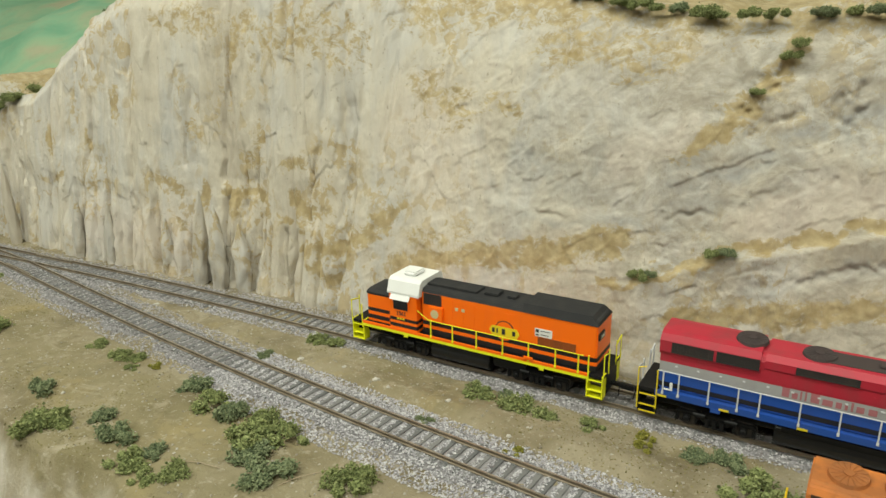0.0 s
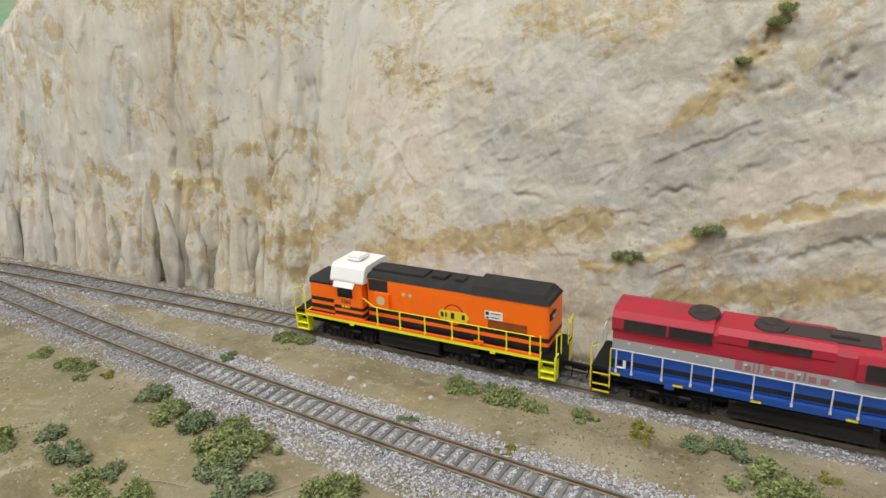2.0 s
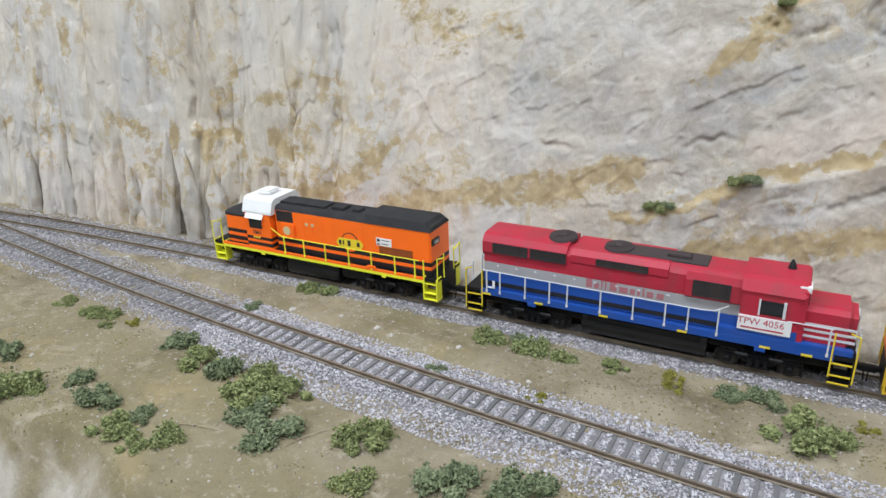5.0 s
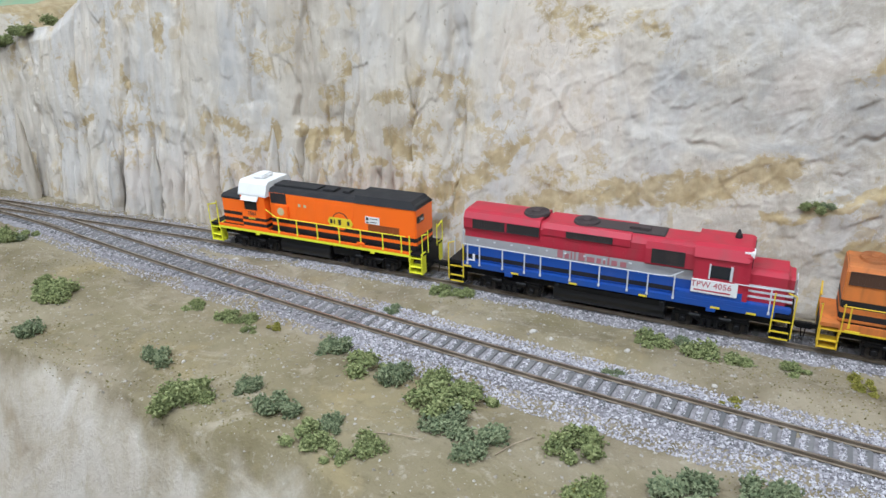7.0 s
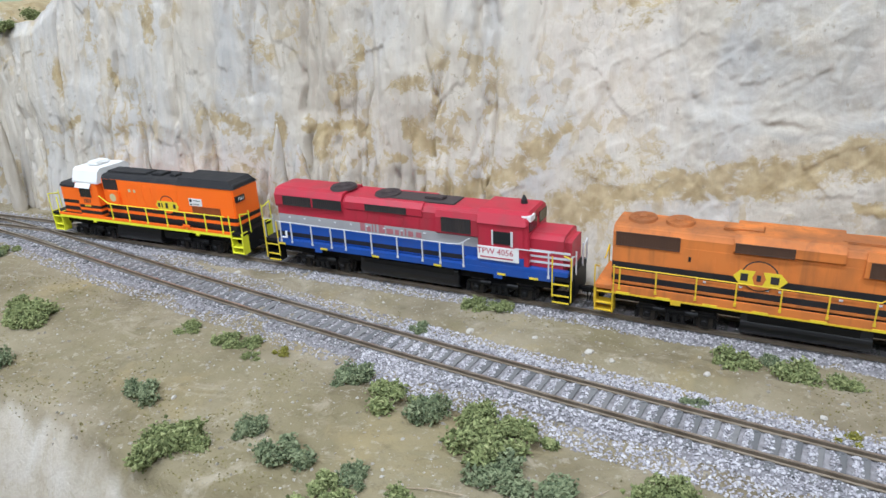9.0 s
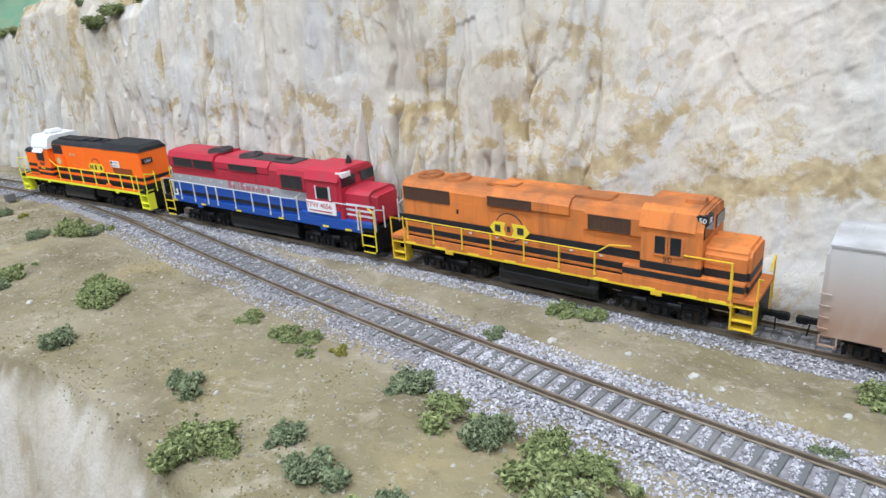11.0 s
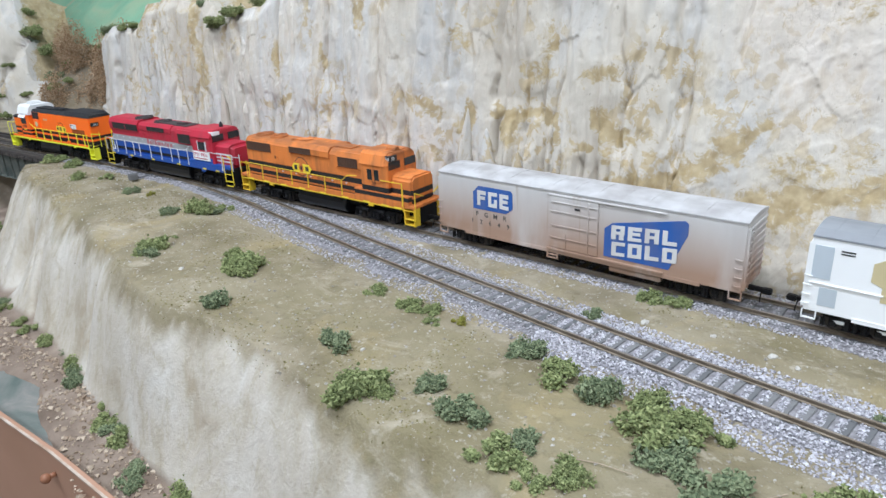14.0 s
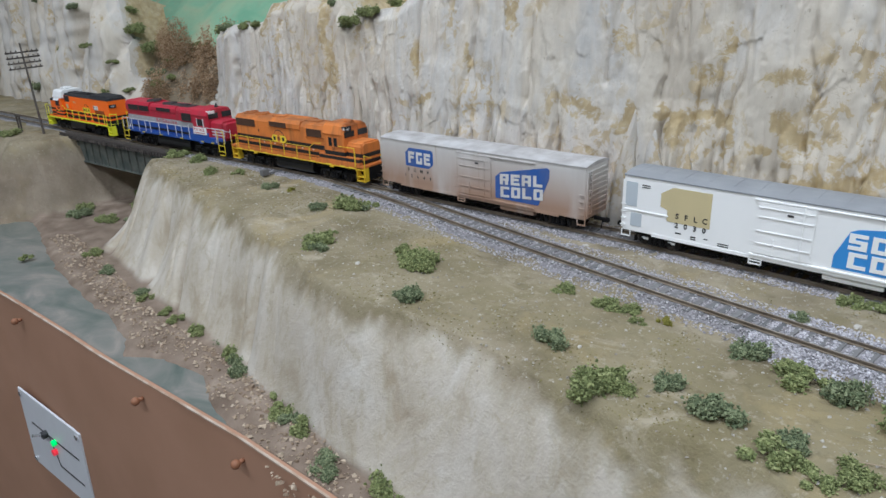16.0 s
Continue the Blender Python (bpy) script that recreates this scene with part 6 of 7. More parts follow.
PASSING = tagged(copy_thing(LAST, pose(0.085, 0.266, 0)), "orange model diesel locomotive leaving along the siding")

# ---- plants, stones and other scenery ----
LEAF = by_piece("foam_foliage", [(0.0, (0.105, 0.125, 0.05)), (0.4, (0.185, 0.215, 0.085)), (0.75, (0.265, 0.295, 0.12)), (1.0, (0.35, 0.37, 0.17))])
LEAF_GREY = by_piece("grey_green_foliage", [(0.0, (0.085, 0.11, 0.06)), (0.5, (0.17, 0.20, 0.105)), (1.0, (0.27, 0.30, 0.17))])
LEAF_BROWN = by_piece("brown_foliage", [(0.0, (0.24, 0.15, 0.08)), (0.5, (0.40, 0.27, 0.155)), (1.0, (0.54, 0.40, 0.26))])
LEAF_YELLOW = by_piece("yellow_green_foliage", [(0.0, (0.13, 0.13, 0.025)), (0.5, (0.23, 0.22, 0.045)), (1.0, (0.34, 0.30, 0.07))])
STONE_PALE = by_piece("pale_stone", [(0.0, (0.24, 0.21, 0.17)), (0.5, (0.36, 0.33, 0.28)), (1.0, (0.50, 0.47, 0.42))])
STONE_TAN = by_piece("tan_stone", [(0.0, (0.22, 0.16, 0.11)), (0.5, (0.36, 0.28, 0.20)), (1.0, (0.50, 0.41, 0.31))])


def crumbs(places, sizes, rng, flat=1.0):
    """Vertices and triangles of many small angular flakes."""
    n = len(places)
    base = np.array([(1.0, 0, 0.1), (-0.5, 0.87, -0.1), (-0.5, -0.87, 0.0), (0, 0, 0.75), (0.1, 0.0, -0.6)])
    tri = np.array([(0, 1, 3), (1, 2, 3), (2, 0, 3), (1, 0, 4), (2, 1, 4), (0, 2, 4)])
    j = base[None] * (0.55 + 0.9 * rng.random((n, 5, 1)))
    q = rng.normal(size=(n, 4))
    q /= np.linalg.norm(q, axis=1)[:, None]
    w, x, y, z = q.T
    R = np.stack([1 - 2 * (y * y + z * z), 2 * (x * y - z * w), 2 * (x * z + y * w), 2 * (x * y + z * w), 1 - 2 * (x * x + z * z), 2 * (y * z - x * w), 2 * (x * z - y * w), 2 * (y * z + x * w), 1 - 2 * (x * x + y * y)], -1).reshape(n, 3, 3)
    v = np.einsum("nij,nkj->nki", R, j) * sizes[:, None, None] + places[:, None, :]
    f = tri[None] + 5 * np.arange(n)[:, None, None]
    return v.reshape(-1, 3), f.reshape(-1, 3)


def bush_mesh(name, seed, material, lumps=7, n=1300, tall=0.62, crumb=0.05):
    """A foam bush of unit width: lumpy, with gaps and loose ends."""
    rng = np.random.default_rng(seed)
    pts, size = [], []
    for k in range(lumps):
        a, r = rng.random() * 6.283, 0.44 * math.sqrt(rng.random())
        c = np.array([math.cos(a) * r, math.sin(a) * r * 0.8, tall * (0.16 + 0.42 * rng.random() * (1 - r))])
        rad = 0.09 + 0.11 * rng.random()
        m = int(n / lumps)
        d = rng.normal(size=(m, 3))
        d /= np.linalg.norm(d, axis=1)[:, None]
        rr = rad * (0.45 + 0.62 * rng.random(m) ** 0.7 + 0.7 * rng.random(m) * (rng.random(m) > 0.8))
        pts.append(c + d * rr[:, None] * np.array([1, 1, 0.85]))
        size.append(crumb * (0.55 + 0.75 * rng.random(m)))
    pts, size = np.concatenate(pts), np.concatenate(size)
    pts[:, 2] = np.maximum(pts[:, 2], -0.02)
    v, f = crumbs(pts, size, rng)
    me = bpy.data.meshes.new(name)
    me.from_pydata(v.tolist(), [], f.tolist())
    me.materials.append(material)
    return me


GREEN = [bush_mesh("bush", 10 + k, LEAF if k % 3 else LEAF_GREY, 6 + k, 1600, 0.5, 0.040) for k in range(9)]
GOLD = [bush_mesh("bush", 40, LEAF_YELLOW, 5, 700)]


def shrub_mesh(seed):
    """A tall dry shrub: upright stems thick with brown flakes."""
    rng = np.random.default_rng(seed)
    pts = []
    for k in range(34):
        a, r = rng.random() * 6.283, 0.42 * math.sqrt(rng.random())
        h = (1.9 - 1.2 * r) * (0.45 + 0.65 * rng.random())
        t = rng.random(60) ** 0.8
        pts.append(np.stack([math.cos(a) * r * (1 - 0.3 * t) + rng.normal(size=60) * 0.06, math.sin(a) * r * (1 - 0.3 * t) + rng.normal(size=60) * 0.06, t * h], -1))
    pts = np.concatenate(pts)
    v, f = crumbs(pts, 0.014 + 0.022 * rng.random(len(pts)), rng)
    me = bpy.data.meshes.new("dry_shrub")
    me.from_pydata(v.tolist(), [], f.tolist())
    me.materials.append(LEAF_BROWN)
    return me


BROWN = [shrub_mesh(60), shrub_mesh(61)]
brush = random.Random(5)


def bush(x, y, w, z=None, kind="green", sink=0.0012):
    me = brush.choice({"green": GREEN, "yellow": GOLD, "brown": BROWN}[kind])
    o = new("dry_shrub" if kind == "brown" else "bush", me)
    label = {"green": "small grey-green foam bush on the sandy ground", "yellow": "small yellow-green foam tuft beside the track", "brown": "tall dry brown shrub in the gully"}[kind]
    tagged(o, label, "bush", "bushes of the scenery")
    w *= 1.28 * MM
    h = float(ground_z(x, y)) if z is None else z
    o.matrix_basis = pose(x, y, h - sink, brush.uniform(-8, 8), brush.uniform(-8, 8), brush.uniform(0, 360)) @ Matrix.Diagonal((w * brush.uniform(0.9, 1.1), w * brush.uniform(0.85, 1.1), w * brush.uniform(0.8, 1.05), 1))
    return o


TERRACE = [(-.568, .236, 24), (-.560, .226, 20), (-.534, .189, 17), (-.698, .287, 14), (-.436, .200, 18), (-.390, .176, 22), (-.368, .198, 15), (-.343, .190, 21), (-.315, .179, 19), (-.309, .191, 14), (-.297, .175, 13), (-.286, .184, 15), (-.283, .247, 17), (-.272, .226, 24), (-.259, .238, 22), (-.260, .214, 21), (-.242, .206, 23), (-.353, .252, 18), (-.324, .242, 22), (-.305, .243, 20), (-.467, .259, 14), (-.435, .255, 15), (-.422, .257, 12), (-.346, .308, 13), (-.331, .346, 14), (-.317, .348, 13), (-.201, .224, 21), (-.190, .199, 15), (-.151, .217, 24), (-.125, .223, 24), (-.191, .338, 17), (-.175, .345, 9), (-.165, .337, 20), (-.145, .334, 13), (-.116, .337, 14), (-.042, .339, 17), (-.056, .336, 14), (-.026, .314, 26), (-.012, .312, 16), (-.384, .182, 13), (-1.035, .291, 22), (-.988, .292, 20), (-.918, .268, 16), (-.893, .286, 12), (-.815, .276, 15), (-.724, .266, 14), (-.706, .279, 22), (-.699, .300, 15), (-.654, .213, 20), (-.648, .205, 16), (-.664, .234, 7), (-1.36, .205, 26), (-.59, .242, 15), (-.41, .248, 9), (-.201, .295, 10)]
for x, y, w in TERRACE:
    bush(x, y, w)
for x, y, w in ((-.086, .341, 12), (-.084, .330, 11), (0.0, .332, 9), (-.192, .197, 9), (-.142, .293, 9), (-.40, .258, 8), (-.79, .282, 8)):
    bush(x, y, w, kind="yellow")
for x, y, w in ((-1.046, .178, 20), (-.978, .167, 17), (-.895, .168, 14), (-.878, .164, 15), (-.83, .163, 16), (-.812, .160, 14), (-.775, .162, 18), (-.74, .170, 15), (-.712, .160, 20), (-.699, .155, 19), (-.685, .150, 16), (-.63, .148, 18), (-.615, .143, 20), (-.60, .142, 18), (-.586, .140, 22), (-.542, .122, 20), (-.55, .128, 15), (-.508, .139, 24), (-.495, .140, 20), (-.482, .145, 20), (-1.098, .123, 12), (-1.21, .225, 26), (-1.24, .24, 22), (-1.16, .24, 24), (-1.13, .26, 20), (-1.18, .30, 30), (-1.25, .33, 28), (-1.12, .32, 22)):
    bush(x, y, w, z=-0.0965)

# bushes on the rock
for x, y, z, w in ((-0.118, .422, .061, 13), (-0.112, .423, .063, 9), (-0.076, .428, .081, 10), (-0.068, .429, .083, 9), (-0.065, .449, .176, 10), (-0.051, .452, .195, 13), (-0.046, .456, .203, 11), (-0.82, .396, .141, 22), (-0.80, .402, .150, 20), (-0.835, .40, .137, 16), (-0.775, .415, .158, 16), (-0.865, .41, .158, 18), (-1.005, .40, .137, 14), (-1.03, .402, .135, 16), (-1.09, .41, .130, 20), (-1.13, .43, .125, 24), (-0.70, .43, .195, 18), (-0.655, .44, .235, 16), (-0.30, .47, .256, 12)):
    bush(x, y, w, z=z)
for k in range(16):
    x = -0.185 + k * 0.0135 + brush.uniform(-0.003, 0.003)
    if not 0.55 < (x + 0.075) * 40 < 1.2:
        bush(x, 0.468 + brush.uniform(-0.004, 0.004), brush.uniform(11, 17), z=float(line(x, CTOP)) - 0.004)

# the gully behind the bridge
for x, y, z, w, kind in ((-1.31, .44, .0, 36, "brown"), (-1.275, .455, .01, 40, "brown"), (-1.235, .45, .005, 38, "brown"), (-1.34, .43, .0, 34, "brown"), (-1.25, .49, .04, 46, "brown"), (-1.30, .49, .04, 42, "brown"), (-1.205, .46, .01, 32, "brown"), (-1.38, .44, .05, 36, "green"), (-1.40, .45, .09, 36, "green"), (-1.36, .46, .07, 30, "green"), (-1.43, .44, .12, 34, "green"), (-1.46, .44, .15, 30, "green"), (-1.17, .50, .085, 32, "green"), (-1.20, .53, .095, 34, "green"), (-1.34, .50, .09, 30, "green"), (-1.48, .385, .06, 18, "green"), (-1.44, .375, .03, 16, "green"), (-1.56, .37, .03, 22, "green"), (-1.62, .365, .06, 22, "green"), (-1.53, .38, .12, 22, "green"), (-1.60, .365, .01, 28, "green"), (-1.7, .36, .02, 30, "green"), (-1.66, .38, .17, 28, "green"), (-1.75, .37, .10, 26, "green"), (-1.42, .365, .0, 20, "green"), (-1.37, .42, .01, 34, "brown"), (-1.35, .45, .06, 36, "brown"), (-1.32, .465, .07, 38, "brown"), (-1.385, .455, .08, 28, "brown"), (-1.285, .475, .05, 40, "brown"), (-1.355, .425, .04, 24, "green"), (-1.325, .44, .05, 22, "green"), (-1.22, .43, .0, 26, "green"), (-1.50, .372, .16, 18, "green"), (-1.475, .375, .10, 20, "green"), (-1.56, .362, .09, 18, "green"), (-1.40, .40, .03, 20, "green"), (-1.43, .39, .075, 16, "green")):
    bush(x, y, w, z=z, kind=kind)


def lump(bm, centre, radii, rng, rough=0.25, sub=2):
    """A rounded, uneven rock."""
    r = bmesh.ops.create_icosphere(bm, subdivisions=sub, radius=1.0)
    o = Vector([rng.uniform(0, 50) for _ in range(3)])
    for v in r["verts"]:
        k = 1 + rough * noise.noise(v.co * 1.6 + o) + 0.5 * rough * noise.noise(v.co * 4 + o)
        v.co = Vector((v.co.x * radii[0], v.co.y * radii[1], v.co.z * radii[2])) * k + Vector(centre)
    return bm


def gully_rocks():
    rng = random.Random(8)
    for k in range(26):
        z = 0.0 + 0.0055 * (k // 2) + rng.uniform(-0.002, 0.002)
        x, y = -1.155 + rng.uniform(-0.018, 0.018), 0.415 + 0.5 * z + rng.uniform(-0.006, 0.006)
        ob = link_mesh("boulder", lump(bmesh.new(), (0, 0, 0), (0.012, 0.010, 0.0045), rng), STONE_PALE, True)
        ob.matrix_basis = pose(x, y, z, rng.uniform(-15, 15), rng.uniform(-15, 15), rng.uniform(0, 360))
        tagged(ob, "flat pale boulder stacked in the gully", "boulder", "boulders in the gully")


gully_rocks()


def spire(x, y, w, h, lean):
    """A slender blade of rock standing off the cliff's foot."""
    rng = random.Random(int(x * 1000))
    bm = bmesh.new()
    n, rings = 22, 30
    prev = None
    for k in range(rings):
        t = k / (rings - 1)
        r = w * (0.75 + 0.40 * math.sin(min(1, t * 1.3) * math.pi * 0.62)) * (1 - t ** (2.0 + 1.2 * abs(math.sin(x * 311)))) + 0.0003
        row = []
        for i in range(n):
            a = i * 2 * math.pi / n
            q = r * (1 + 0.45 * noise.noise(Vector((math.cos(a) * 1.6, math.sin(a) * 1.6, t * 4 + x * 40))) + 0.2 * noise.noise(Vector((math.cos(a) * 4, math.sin(a) * 4, t * 14 + x * 40))))
            row.append(bm.verts.new((x + math.cos(a) * q + lean * t * h, y + math.sin(a) * q * 0.75, -0.008 + t * (h + 0.008))))
        if prev:
            for i in range(n):
                bm.faces.new((prev[i], prev[(i + 1) % n], row[(i + 1) % n], row[i]))
        prev = row
    bm.faces.new(prev)
    ob = link_mesh("rock_spire", bm, ROCK, True)
    return tagged(ob, "slender cream rock blade at the cliff's foot", "rock", "rock blades at the cliff")


for row in ((-0.509, 0.388, 0.0070, 0.086, 0.14), (-0.482, 0.388, 0.0085, 0.073, 0.02), (-0.458, 0.394, 0.0085, 0.058, 0.0), (-0.556, 0.390, 0.0070, 0.052, 0.08), (-0.637, 0.384, 0.0065, 0.060, 0.12), (-0.684, 0.380, 0.0065, 0.062, 0.12), (-0.797, 0.374, 0.0070, 0.084, 0.02)):
    spire(*row)


def loose_stones():
    rng = np.random.default_rng(21)
    n = 13000
    x = -1.02 + 1.35 * rng.random(n)
    y = 0.165 + 0.225 * rng.random(n)
    ok = (np.abs(y - near_y(x)) > 0.024) & (np.abs(y - back_y(x)) > 0.022) & (drop(x, y) < 0.35)
    p = np.stack([x, y, ground_z(x, y)], -1)[ok]
    pebbles("loose_grit", p, 0.0003 + 0.0010 * rng.random(len(p)) ** 5, STONE_PALE, "pale grit scattered on the sandy ground", 5)
    n = 2600
    x = -1.15 + 0.68 * rng.random(n)
    y = line(x, FOOT) - 0.004 - 0.045 * rng.random(n) ** 1.4
    ok = y > line(x, SHORE) - 0.004
    p = np.stack([x, y, ground_z(x, y) + 0.0004], -1)[ok]
    pebbles("shore_stones", p, 0.0006 + 0.0022 * rng.random(len(p)) ** 2.5, STONE_TAN, "tan rubble along the river bank", 6)


loose_stones()


def turf():
    """Short ground-foam fuzz over the terrace."""
    rng = np.random.default_rng(31)
    n = 42000
    x = -1.04 + 1.4 * rng.random(n)
    y = 0.16 + 0.215 * rng.random(n)
    mask = fbm(x * 16, y * 16) + 0.5 * fbm(x * 60, y * 60)
    ok = (np.abs(y - near_y(x)) > 0.027) & (np.abs(y - back_y(x)) > 0.025) & (drop(x, y) < 0.12) & (mask > 0.02 + 0.12 * rng.random(n))
    p = np.stack([x, y, ground_z(x, y)], -1)[ok]
    v, f = crumbs(p, 0.0003 + 0.0005 * rng.random(len(p)), rng)
    me = bpy.data.meshes.new("turf")
    me.from_pydata(v.tolist(), [], f.tolist())
    me.materials.append(by_piece("dry_turf", [(0.0, (0.10, 0.085, 0.03)), (0.5, (0.19, 0.165, 0.06)), (1.0, (0.29, 0.25, 0.12))]))
    tagged(new("turf", me), "patchy dry olive turf", "grass", kind="stuff")


turf()

WHITE_STONES = [(-.338, .302, 2.6), (-.320, .317, 3.2), (-.255, .318, 3.4), (-.243, .315, 2.2), (-.285, .322, 2.4), (-.20, .318, 2.4), (-.50, .334, 3.4), (-.295, .174, 1.8), (-.42, .205, 2.2), (-.60, .205, 3.0), (-.152, .305, 2.2)]
for x, y, r in WHITE_STONES:
    rng = random.Random(int(x * 977))
    ob = link_mesh("stone", lump(bmesh.new(), (0, 0, 0), (r * 0.75 * MM, r * 0.6 * MM, r * 0.45 * MM), rng, 0.4), STONE_PALE)
    ob.matrix_basis = pose(x, y, float(ground_z(x, y)), 0, 0, rng.uniform(0, 360))
    tagged(ob, "pale stone lying on the sandy ground", "stone", "pale stones")


def twig(x, y, length, yaw):
    bm = rod(bmesh.new(), (-length / 2, 0, 0.6), (0, 0.4, 1.6), 0.22, 5)
    rod(bm, (0, 0.4, 1.6), (length / 2, 0, 0.8), 0.18, 5)
    ob = link_mesh("twig", bm, STONE_TAN)
    ob.matrix_basis = pose(x, y, float(ground_z(x, y)), 0, 0, yaw)
    return tagged(ob, "thin dry twig on the ground", "twig", "dry twigs")


twig(-.226, .215, 22, 60)
twig(-.28, .197, 26, 15)

# ---- bridge ----
STEEL = simple("weathered_grey_green_steel", (0.085, 0.10, 0.09), (0.15, 0.155, 0.135), 70, 0.7, 0.0003)
CONCRETE = simple("dark_grey_concrete", (0.11, 0.11, 0.125), (0.17, 0.17, 0.18), 60, 0.9, 0.0008)
DARKWOOD = by_piece("dark_bridge_timber", [(0.0, (0.05, 0.043, 0.04)), (1.0, (0.12, 0.105, 0.092))], 0.85, False)


def build_bridge():
    xa, xb = -1.315, -1.035
    ya, yb = float(back_y(xa)), float(back_y(xb))
    length = math.hypot(xb - xa, yb - ya) / MM
    e = tagged(new("girder_bridge"), "grey-green plate girder bridge with dark timber deck", "bridge")
    e.matrix_basis = pose((xa + xb) / 2, (ya + yb) / 2, 0, 0, 0, math.degrees(math.atan2(yb - ya, xb - xa)))
    h = length / 2
    for s in (-1, 1):
        bm = boxes((-h + 10, h - 4, s * 20 - 0.5, s * 20 + 0.5, -38, -7), (-h + 10, h - 4, s * 20 - 3, s * 20 + 3, -8.2, -7), (-h + 10, h - 4, s * 20 - 3, s * 20 + 3, -39, -37.6))
        g = part("girder", bm, STEEL, e, "riveted grey-green plate girder")
        for k in range(15):
            x = -h + 14 + k * (length - 22) / 14
            part("stiffener", boxes((x - 0.5, x + 0.5, s * 20 - 2.6, s * 20 + 2.6, -37.6, -8.2)), STEEL, g)
    me = None
    for k in range(int(length / 6.2)):
        x = -h + 2 + k * 6.2
        if me is None:
            o = part("deck_tie", boxes((-1.6, 1.6, -30, 30, -6.6, -2.5), bevel=0.2), DARKWOOD, e)
            me = o.data
        else:
            o = new("deck_tie", me)
            o.parent = e
        o.matrix_basis = pose(x * MM, brush.uniform(-0.4, 0.4) * MM, 0)
    for y in (-28, -20, -5.4, 5.4, 20, 28):
        part("guard_beam", boxes((-h, h, y - 0.9, y + 0.9, -2.5, -0.9 if abs(y) < 10 else 0.4), bevel=0.2), DARKWOOD, e)
    for s, x in (("left", xa + 0.018), ("right", xb - 0.004)):
        bm = boxes((-9, 9, -26, 30, -112, -35), (-12, 4, -26, 30, -36, -6) if s == "left" else (-4, 12, -26, 30, -36, -6), bevel=0.5)
        ob = tagged(link_mesh("abutment", bm, CONCRETE), "dark grey concrete bridge abutment", "abutment", "bridge abutments")
        ob.matrix_basis = pose(x, float(back_y(x)), 0, 0, 0, 6)


build_bridge()


def build_pole():
    e = tagged(new("telegraph_pole"), "dark wooden telegraph pole with four crossarms", "telegraph pole")
    e.matrix_basis = pose(-1.335, 0.240, -0.004, 1.5, 0, 0)
    part("pole", disc(bmesh.new(), (0, 0, 62), 1.7, 126, "z", 10, 1.1), DARKWOOD, e)
    for z in (92, 99, 106, 113):
        arm = part("crossarm", boxes((-1, 1, -21, 21, z - 1, z + 1), bevel=0.2), DARKWOOD, e)
        for y in (-19, -13, -7, 7, 13, 19):
            part("insulator", disc(bmesh.new(), (0, y, z + 2), 0.7, 2.2, "z", 8), DARKWOOD, arm)
    f = tagged(new("line_box"), "dark trackside relay box on posts", "relay box")
    f.matrix_basis = pose(-1.39, 0.225, -0.003)
    part("post", boxes((-1, 1, -1, 1, 0, 24)), DARKWOOD, f)
    part("post", boxes((11, 13, -1, 1, 0, 24)), DARKWOOD, f)
    part("top_bar", boxes((-2, 14, -1.5, 1.5, 22, 25), bevel=0.2), DARKWOOD, f)


build_pole()

# ---- control panel on the fascia ----
PANEL = paint("white_panel", (0.62, 0.63, 0.66), 0.4, (0.4, 0.4, 0.42), 0.15)
CHROME = Mat("bright_screw", 0.25, 1.0).colour((0.75, 0.75, 0.76)).m


def glow(name, c, k):
    m = Mat(name, 0.3)
    m.colour(c)
    m.b.inputs["Emission Color"].default_value = (*c, 1)
    m.b.inputs["Emission Strength"].default_value = k
    return m.m


def build_panel():
    e = tagged(new("control_panel"), "white control panel with toggle switch and signal lights on the fascia", "control panel")
    e.matrix_basis = pose(-0.936, 0.0703, -0.243, 0, 5.0, 7.4)
    part("plate", boxes((-60, 60, -2.4, -0.4, -47, 47), bevel=0.6), PANEL, e)
    for x in (-54, 54):
        for z in (-41, 41):
            part("screw", disc(bmesh.new(), (x, -3.0, z), 2.8, 1.8, "y", 16), CHROME, e)
    part("route_line", boxes((-44, 48, -2.7, -2.3, 9.5, 11.5)), LETTER_BLACK, e)
    part("route_line", boxes((2, 48, -2.7, -2.3, -22, -20)), LETTER_BLACK, e)
    bm = side_prism(bmesh.new(), [(-10, 10), (-8, 10), (4, -20), (2, -20)], -2.7, -2.3)
    part("route_line", bm, LETTER_BLACK, e)
    t = part("toggle_switch", disc(bmesh.new(), (-14, -4.5, 11), 4.2, 5, "y", 16), LETTER_BLACK, e, "black toggle switch")
    part("lever", rod(bmesh.new(), (-14, -6, 12), (-11, -16, 18), 1.5, 8), CHROME, t)
    part("green_light", disc(bmesh.new(), (3, -4, 9), 3.0, 4, "y", 16), glow("green_lens", (0.03, 0.8, 0.12), 1.0), e, "lit green light")
    part("red_light", disc(bmesh.new(), (0, -4, -4), 3.4, 4, "y", 16), glow("red_lens", (0.8, 0.03, 0.05), 0.5), e, "red light")


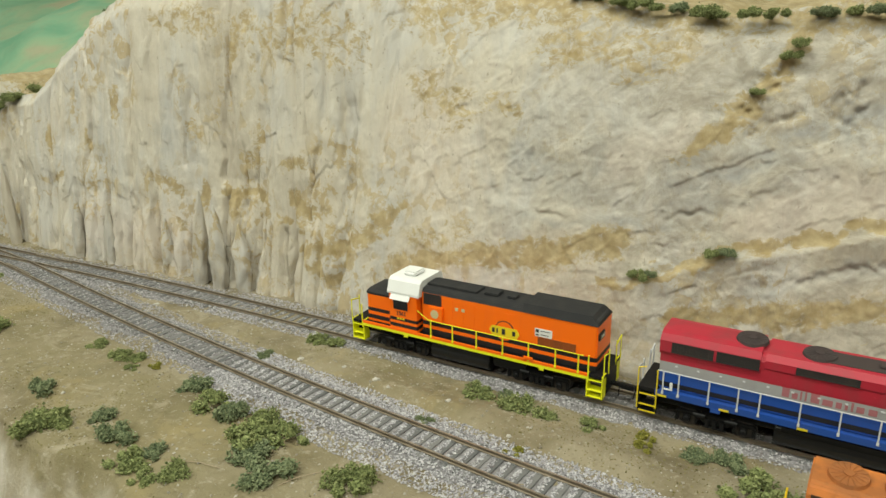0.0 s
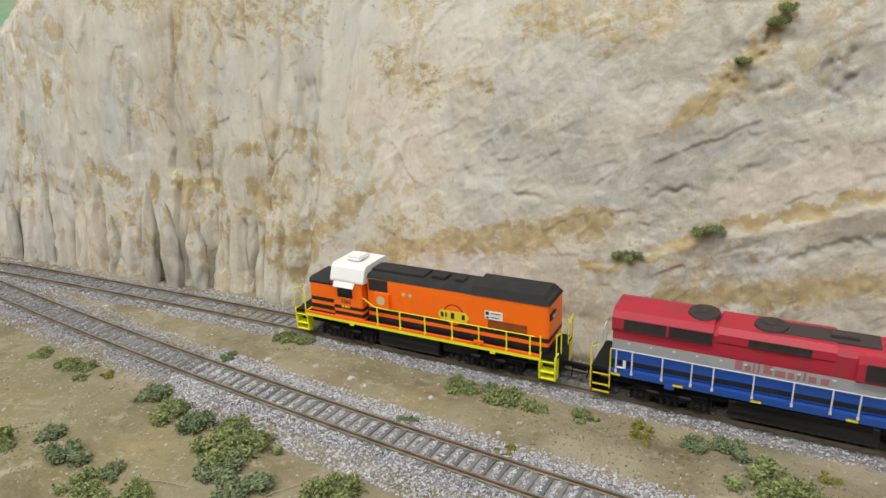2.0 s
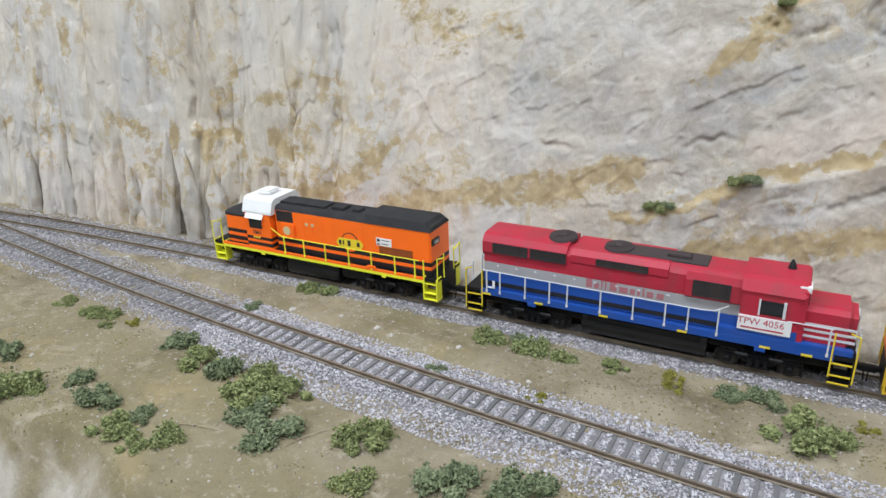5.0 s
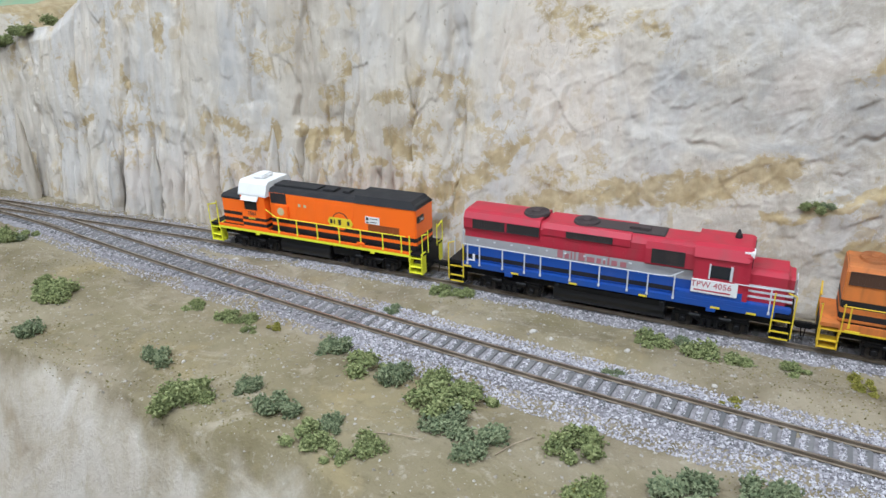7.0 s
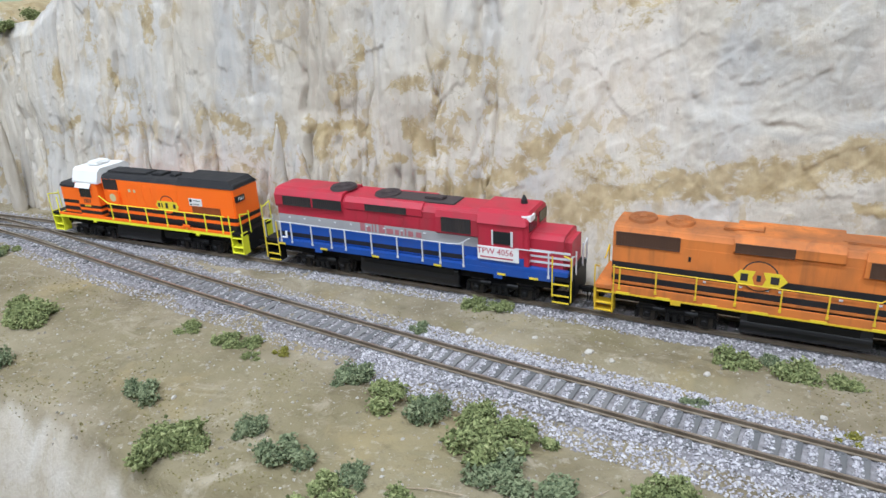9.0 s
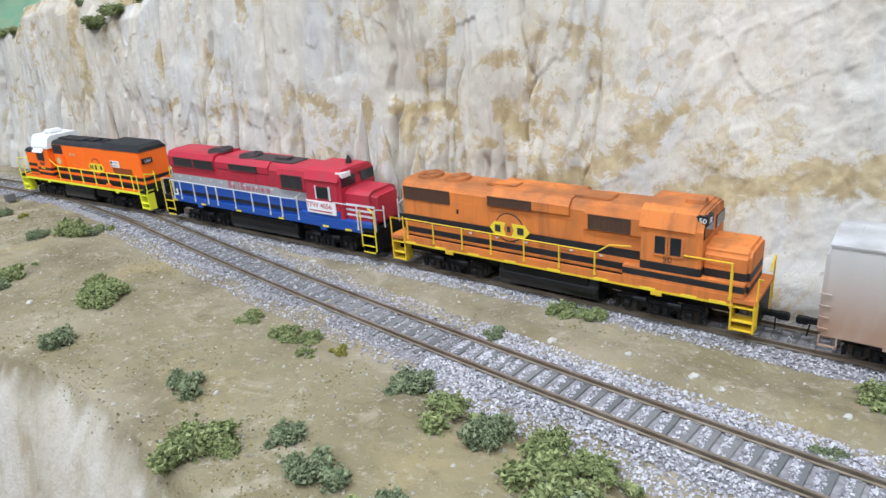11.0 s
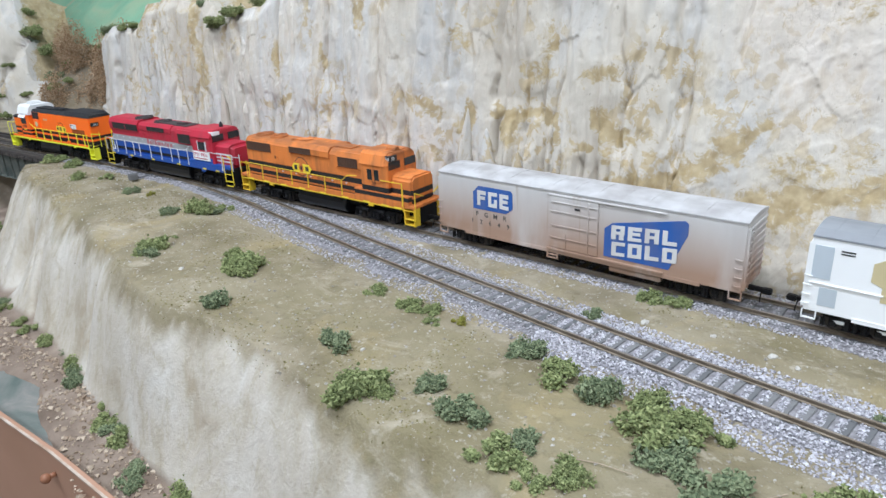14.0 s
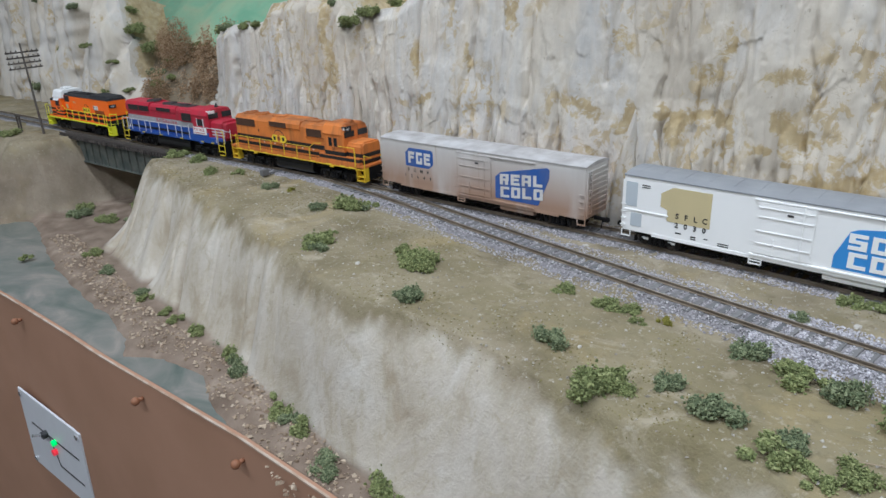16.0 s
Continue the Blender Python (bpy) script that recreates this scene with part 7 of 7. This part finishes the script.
build_panel()
KNOB = simple("brown_wood_knob", (0.20, 0.09, 0.05), (0.28, 0.13, 0.07), 120, 0.5, 0.0002)
for x in (-0.945, -0.722, -0.60):
    ob = link_mesh("knob", lump(disc(bmesh.new(), (0, -2, 0), 1.6, 4, "y", 12), (0, -0.006, 0), (0.0034, 0.0034, 0.0034), random.Random(3), 0.05), KNOB, True)
    ob.matrix_basis = pose(x, float(line(x, FRONT)) - 0.0002, -0.104)
    tagged(ob, "small brown wooden knob on the fascia", "knob", "fascia knobs")

# ---- what moves ----
# arc length along the main track, 0 at x = 0
ARC_X = np.linspace(-2.3, 0.7, 6001)
ARC_S = np.concatenate([[0], np.cumsum(np.hypot(np.diff(ARC_X), np.diff(back_y(ARC_X))))])
ARC_S = ARC_S - np.interp(0, ARC_X, ARC_S)


def on_track(s, half):
    """The pose of a vehicle whose trucks stand half metres before and behind s."""
    def at(q):
        x = float(np.interp(q, ARC_S, ARC_X)) if q < ARC_S[-1] else 0.7 + q - ARC_S[-1]
        return x, float(back_y(x))
    (xa, ya), (xb, yb) = at(s - half), at(s + half)
    return pose((xa + xb) / 2, (ya + yb) / 2, 0, 0, 0, math.degrees(math.atan2(yb - ya, xb - xa)))


TRAIN = [(0.0, -0.212), (0.5, -0.212), (1.0, -0.2135), (1.5, -0.223), (2.0, -0.234), (2.5, -0.2415), (3.0, -0.253), (3.5, -0.266), (4.0, -0.283), (4.75, -0.315), (5.5, -0.3545), (6.0, -0.380), (6.5, -0.412), (7.0, -0.443), (7.5, -0.475), (8.0, -0.514), (8.5, -0.556), (9.25, -0.622), (10.0, -0.690), (10.5, -0.7345), (11.0, -0.779), (11.5, -0.8245), (12.0, -0.868), (12.5, -0.9125), (13.0, -0.957), (13.5, -1.0015), (14.0, -1.0515), (14.5, -1.105), (15.0, -1.163), (15.5, -1.2195), (16.0, -1.277)]


def motions():
    for thing, offset, half in VEHICLES:
        slack = 0.009 if thing is LEAD else 0.0
        walk(thing, [(t, on_track(s + offset - slack * min(1.0, max(0.0, (t - 9) / 7)), half)) for t, s in TRAIN])
    rows = []
    for t, x in ((0.0, 0.085), (0.5, 0.26), (1.0, 0.435), (2.0, 0.60), (4.0, 0.60), (16.0, 0.60)):
        rows.append((t, pose(x, float(near_y(x)), 0, 0, 0, math.degrees(math.atan(float(near_y(x + 0.05) - near_y(x - 0.05)) / 0.1)))))
    walk(PASSING, rows)


motions()
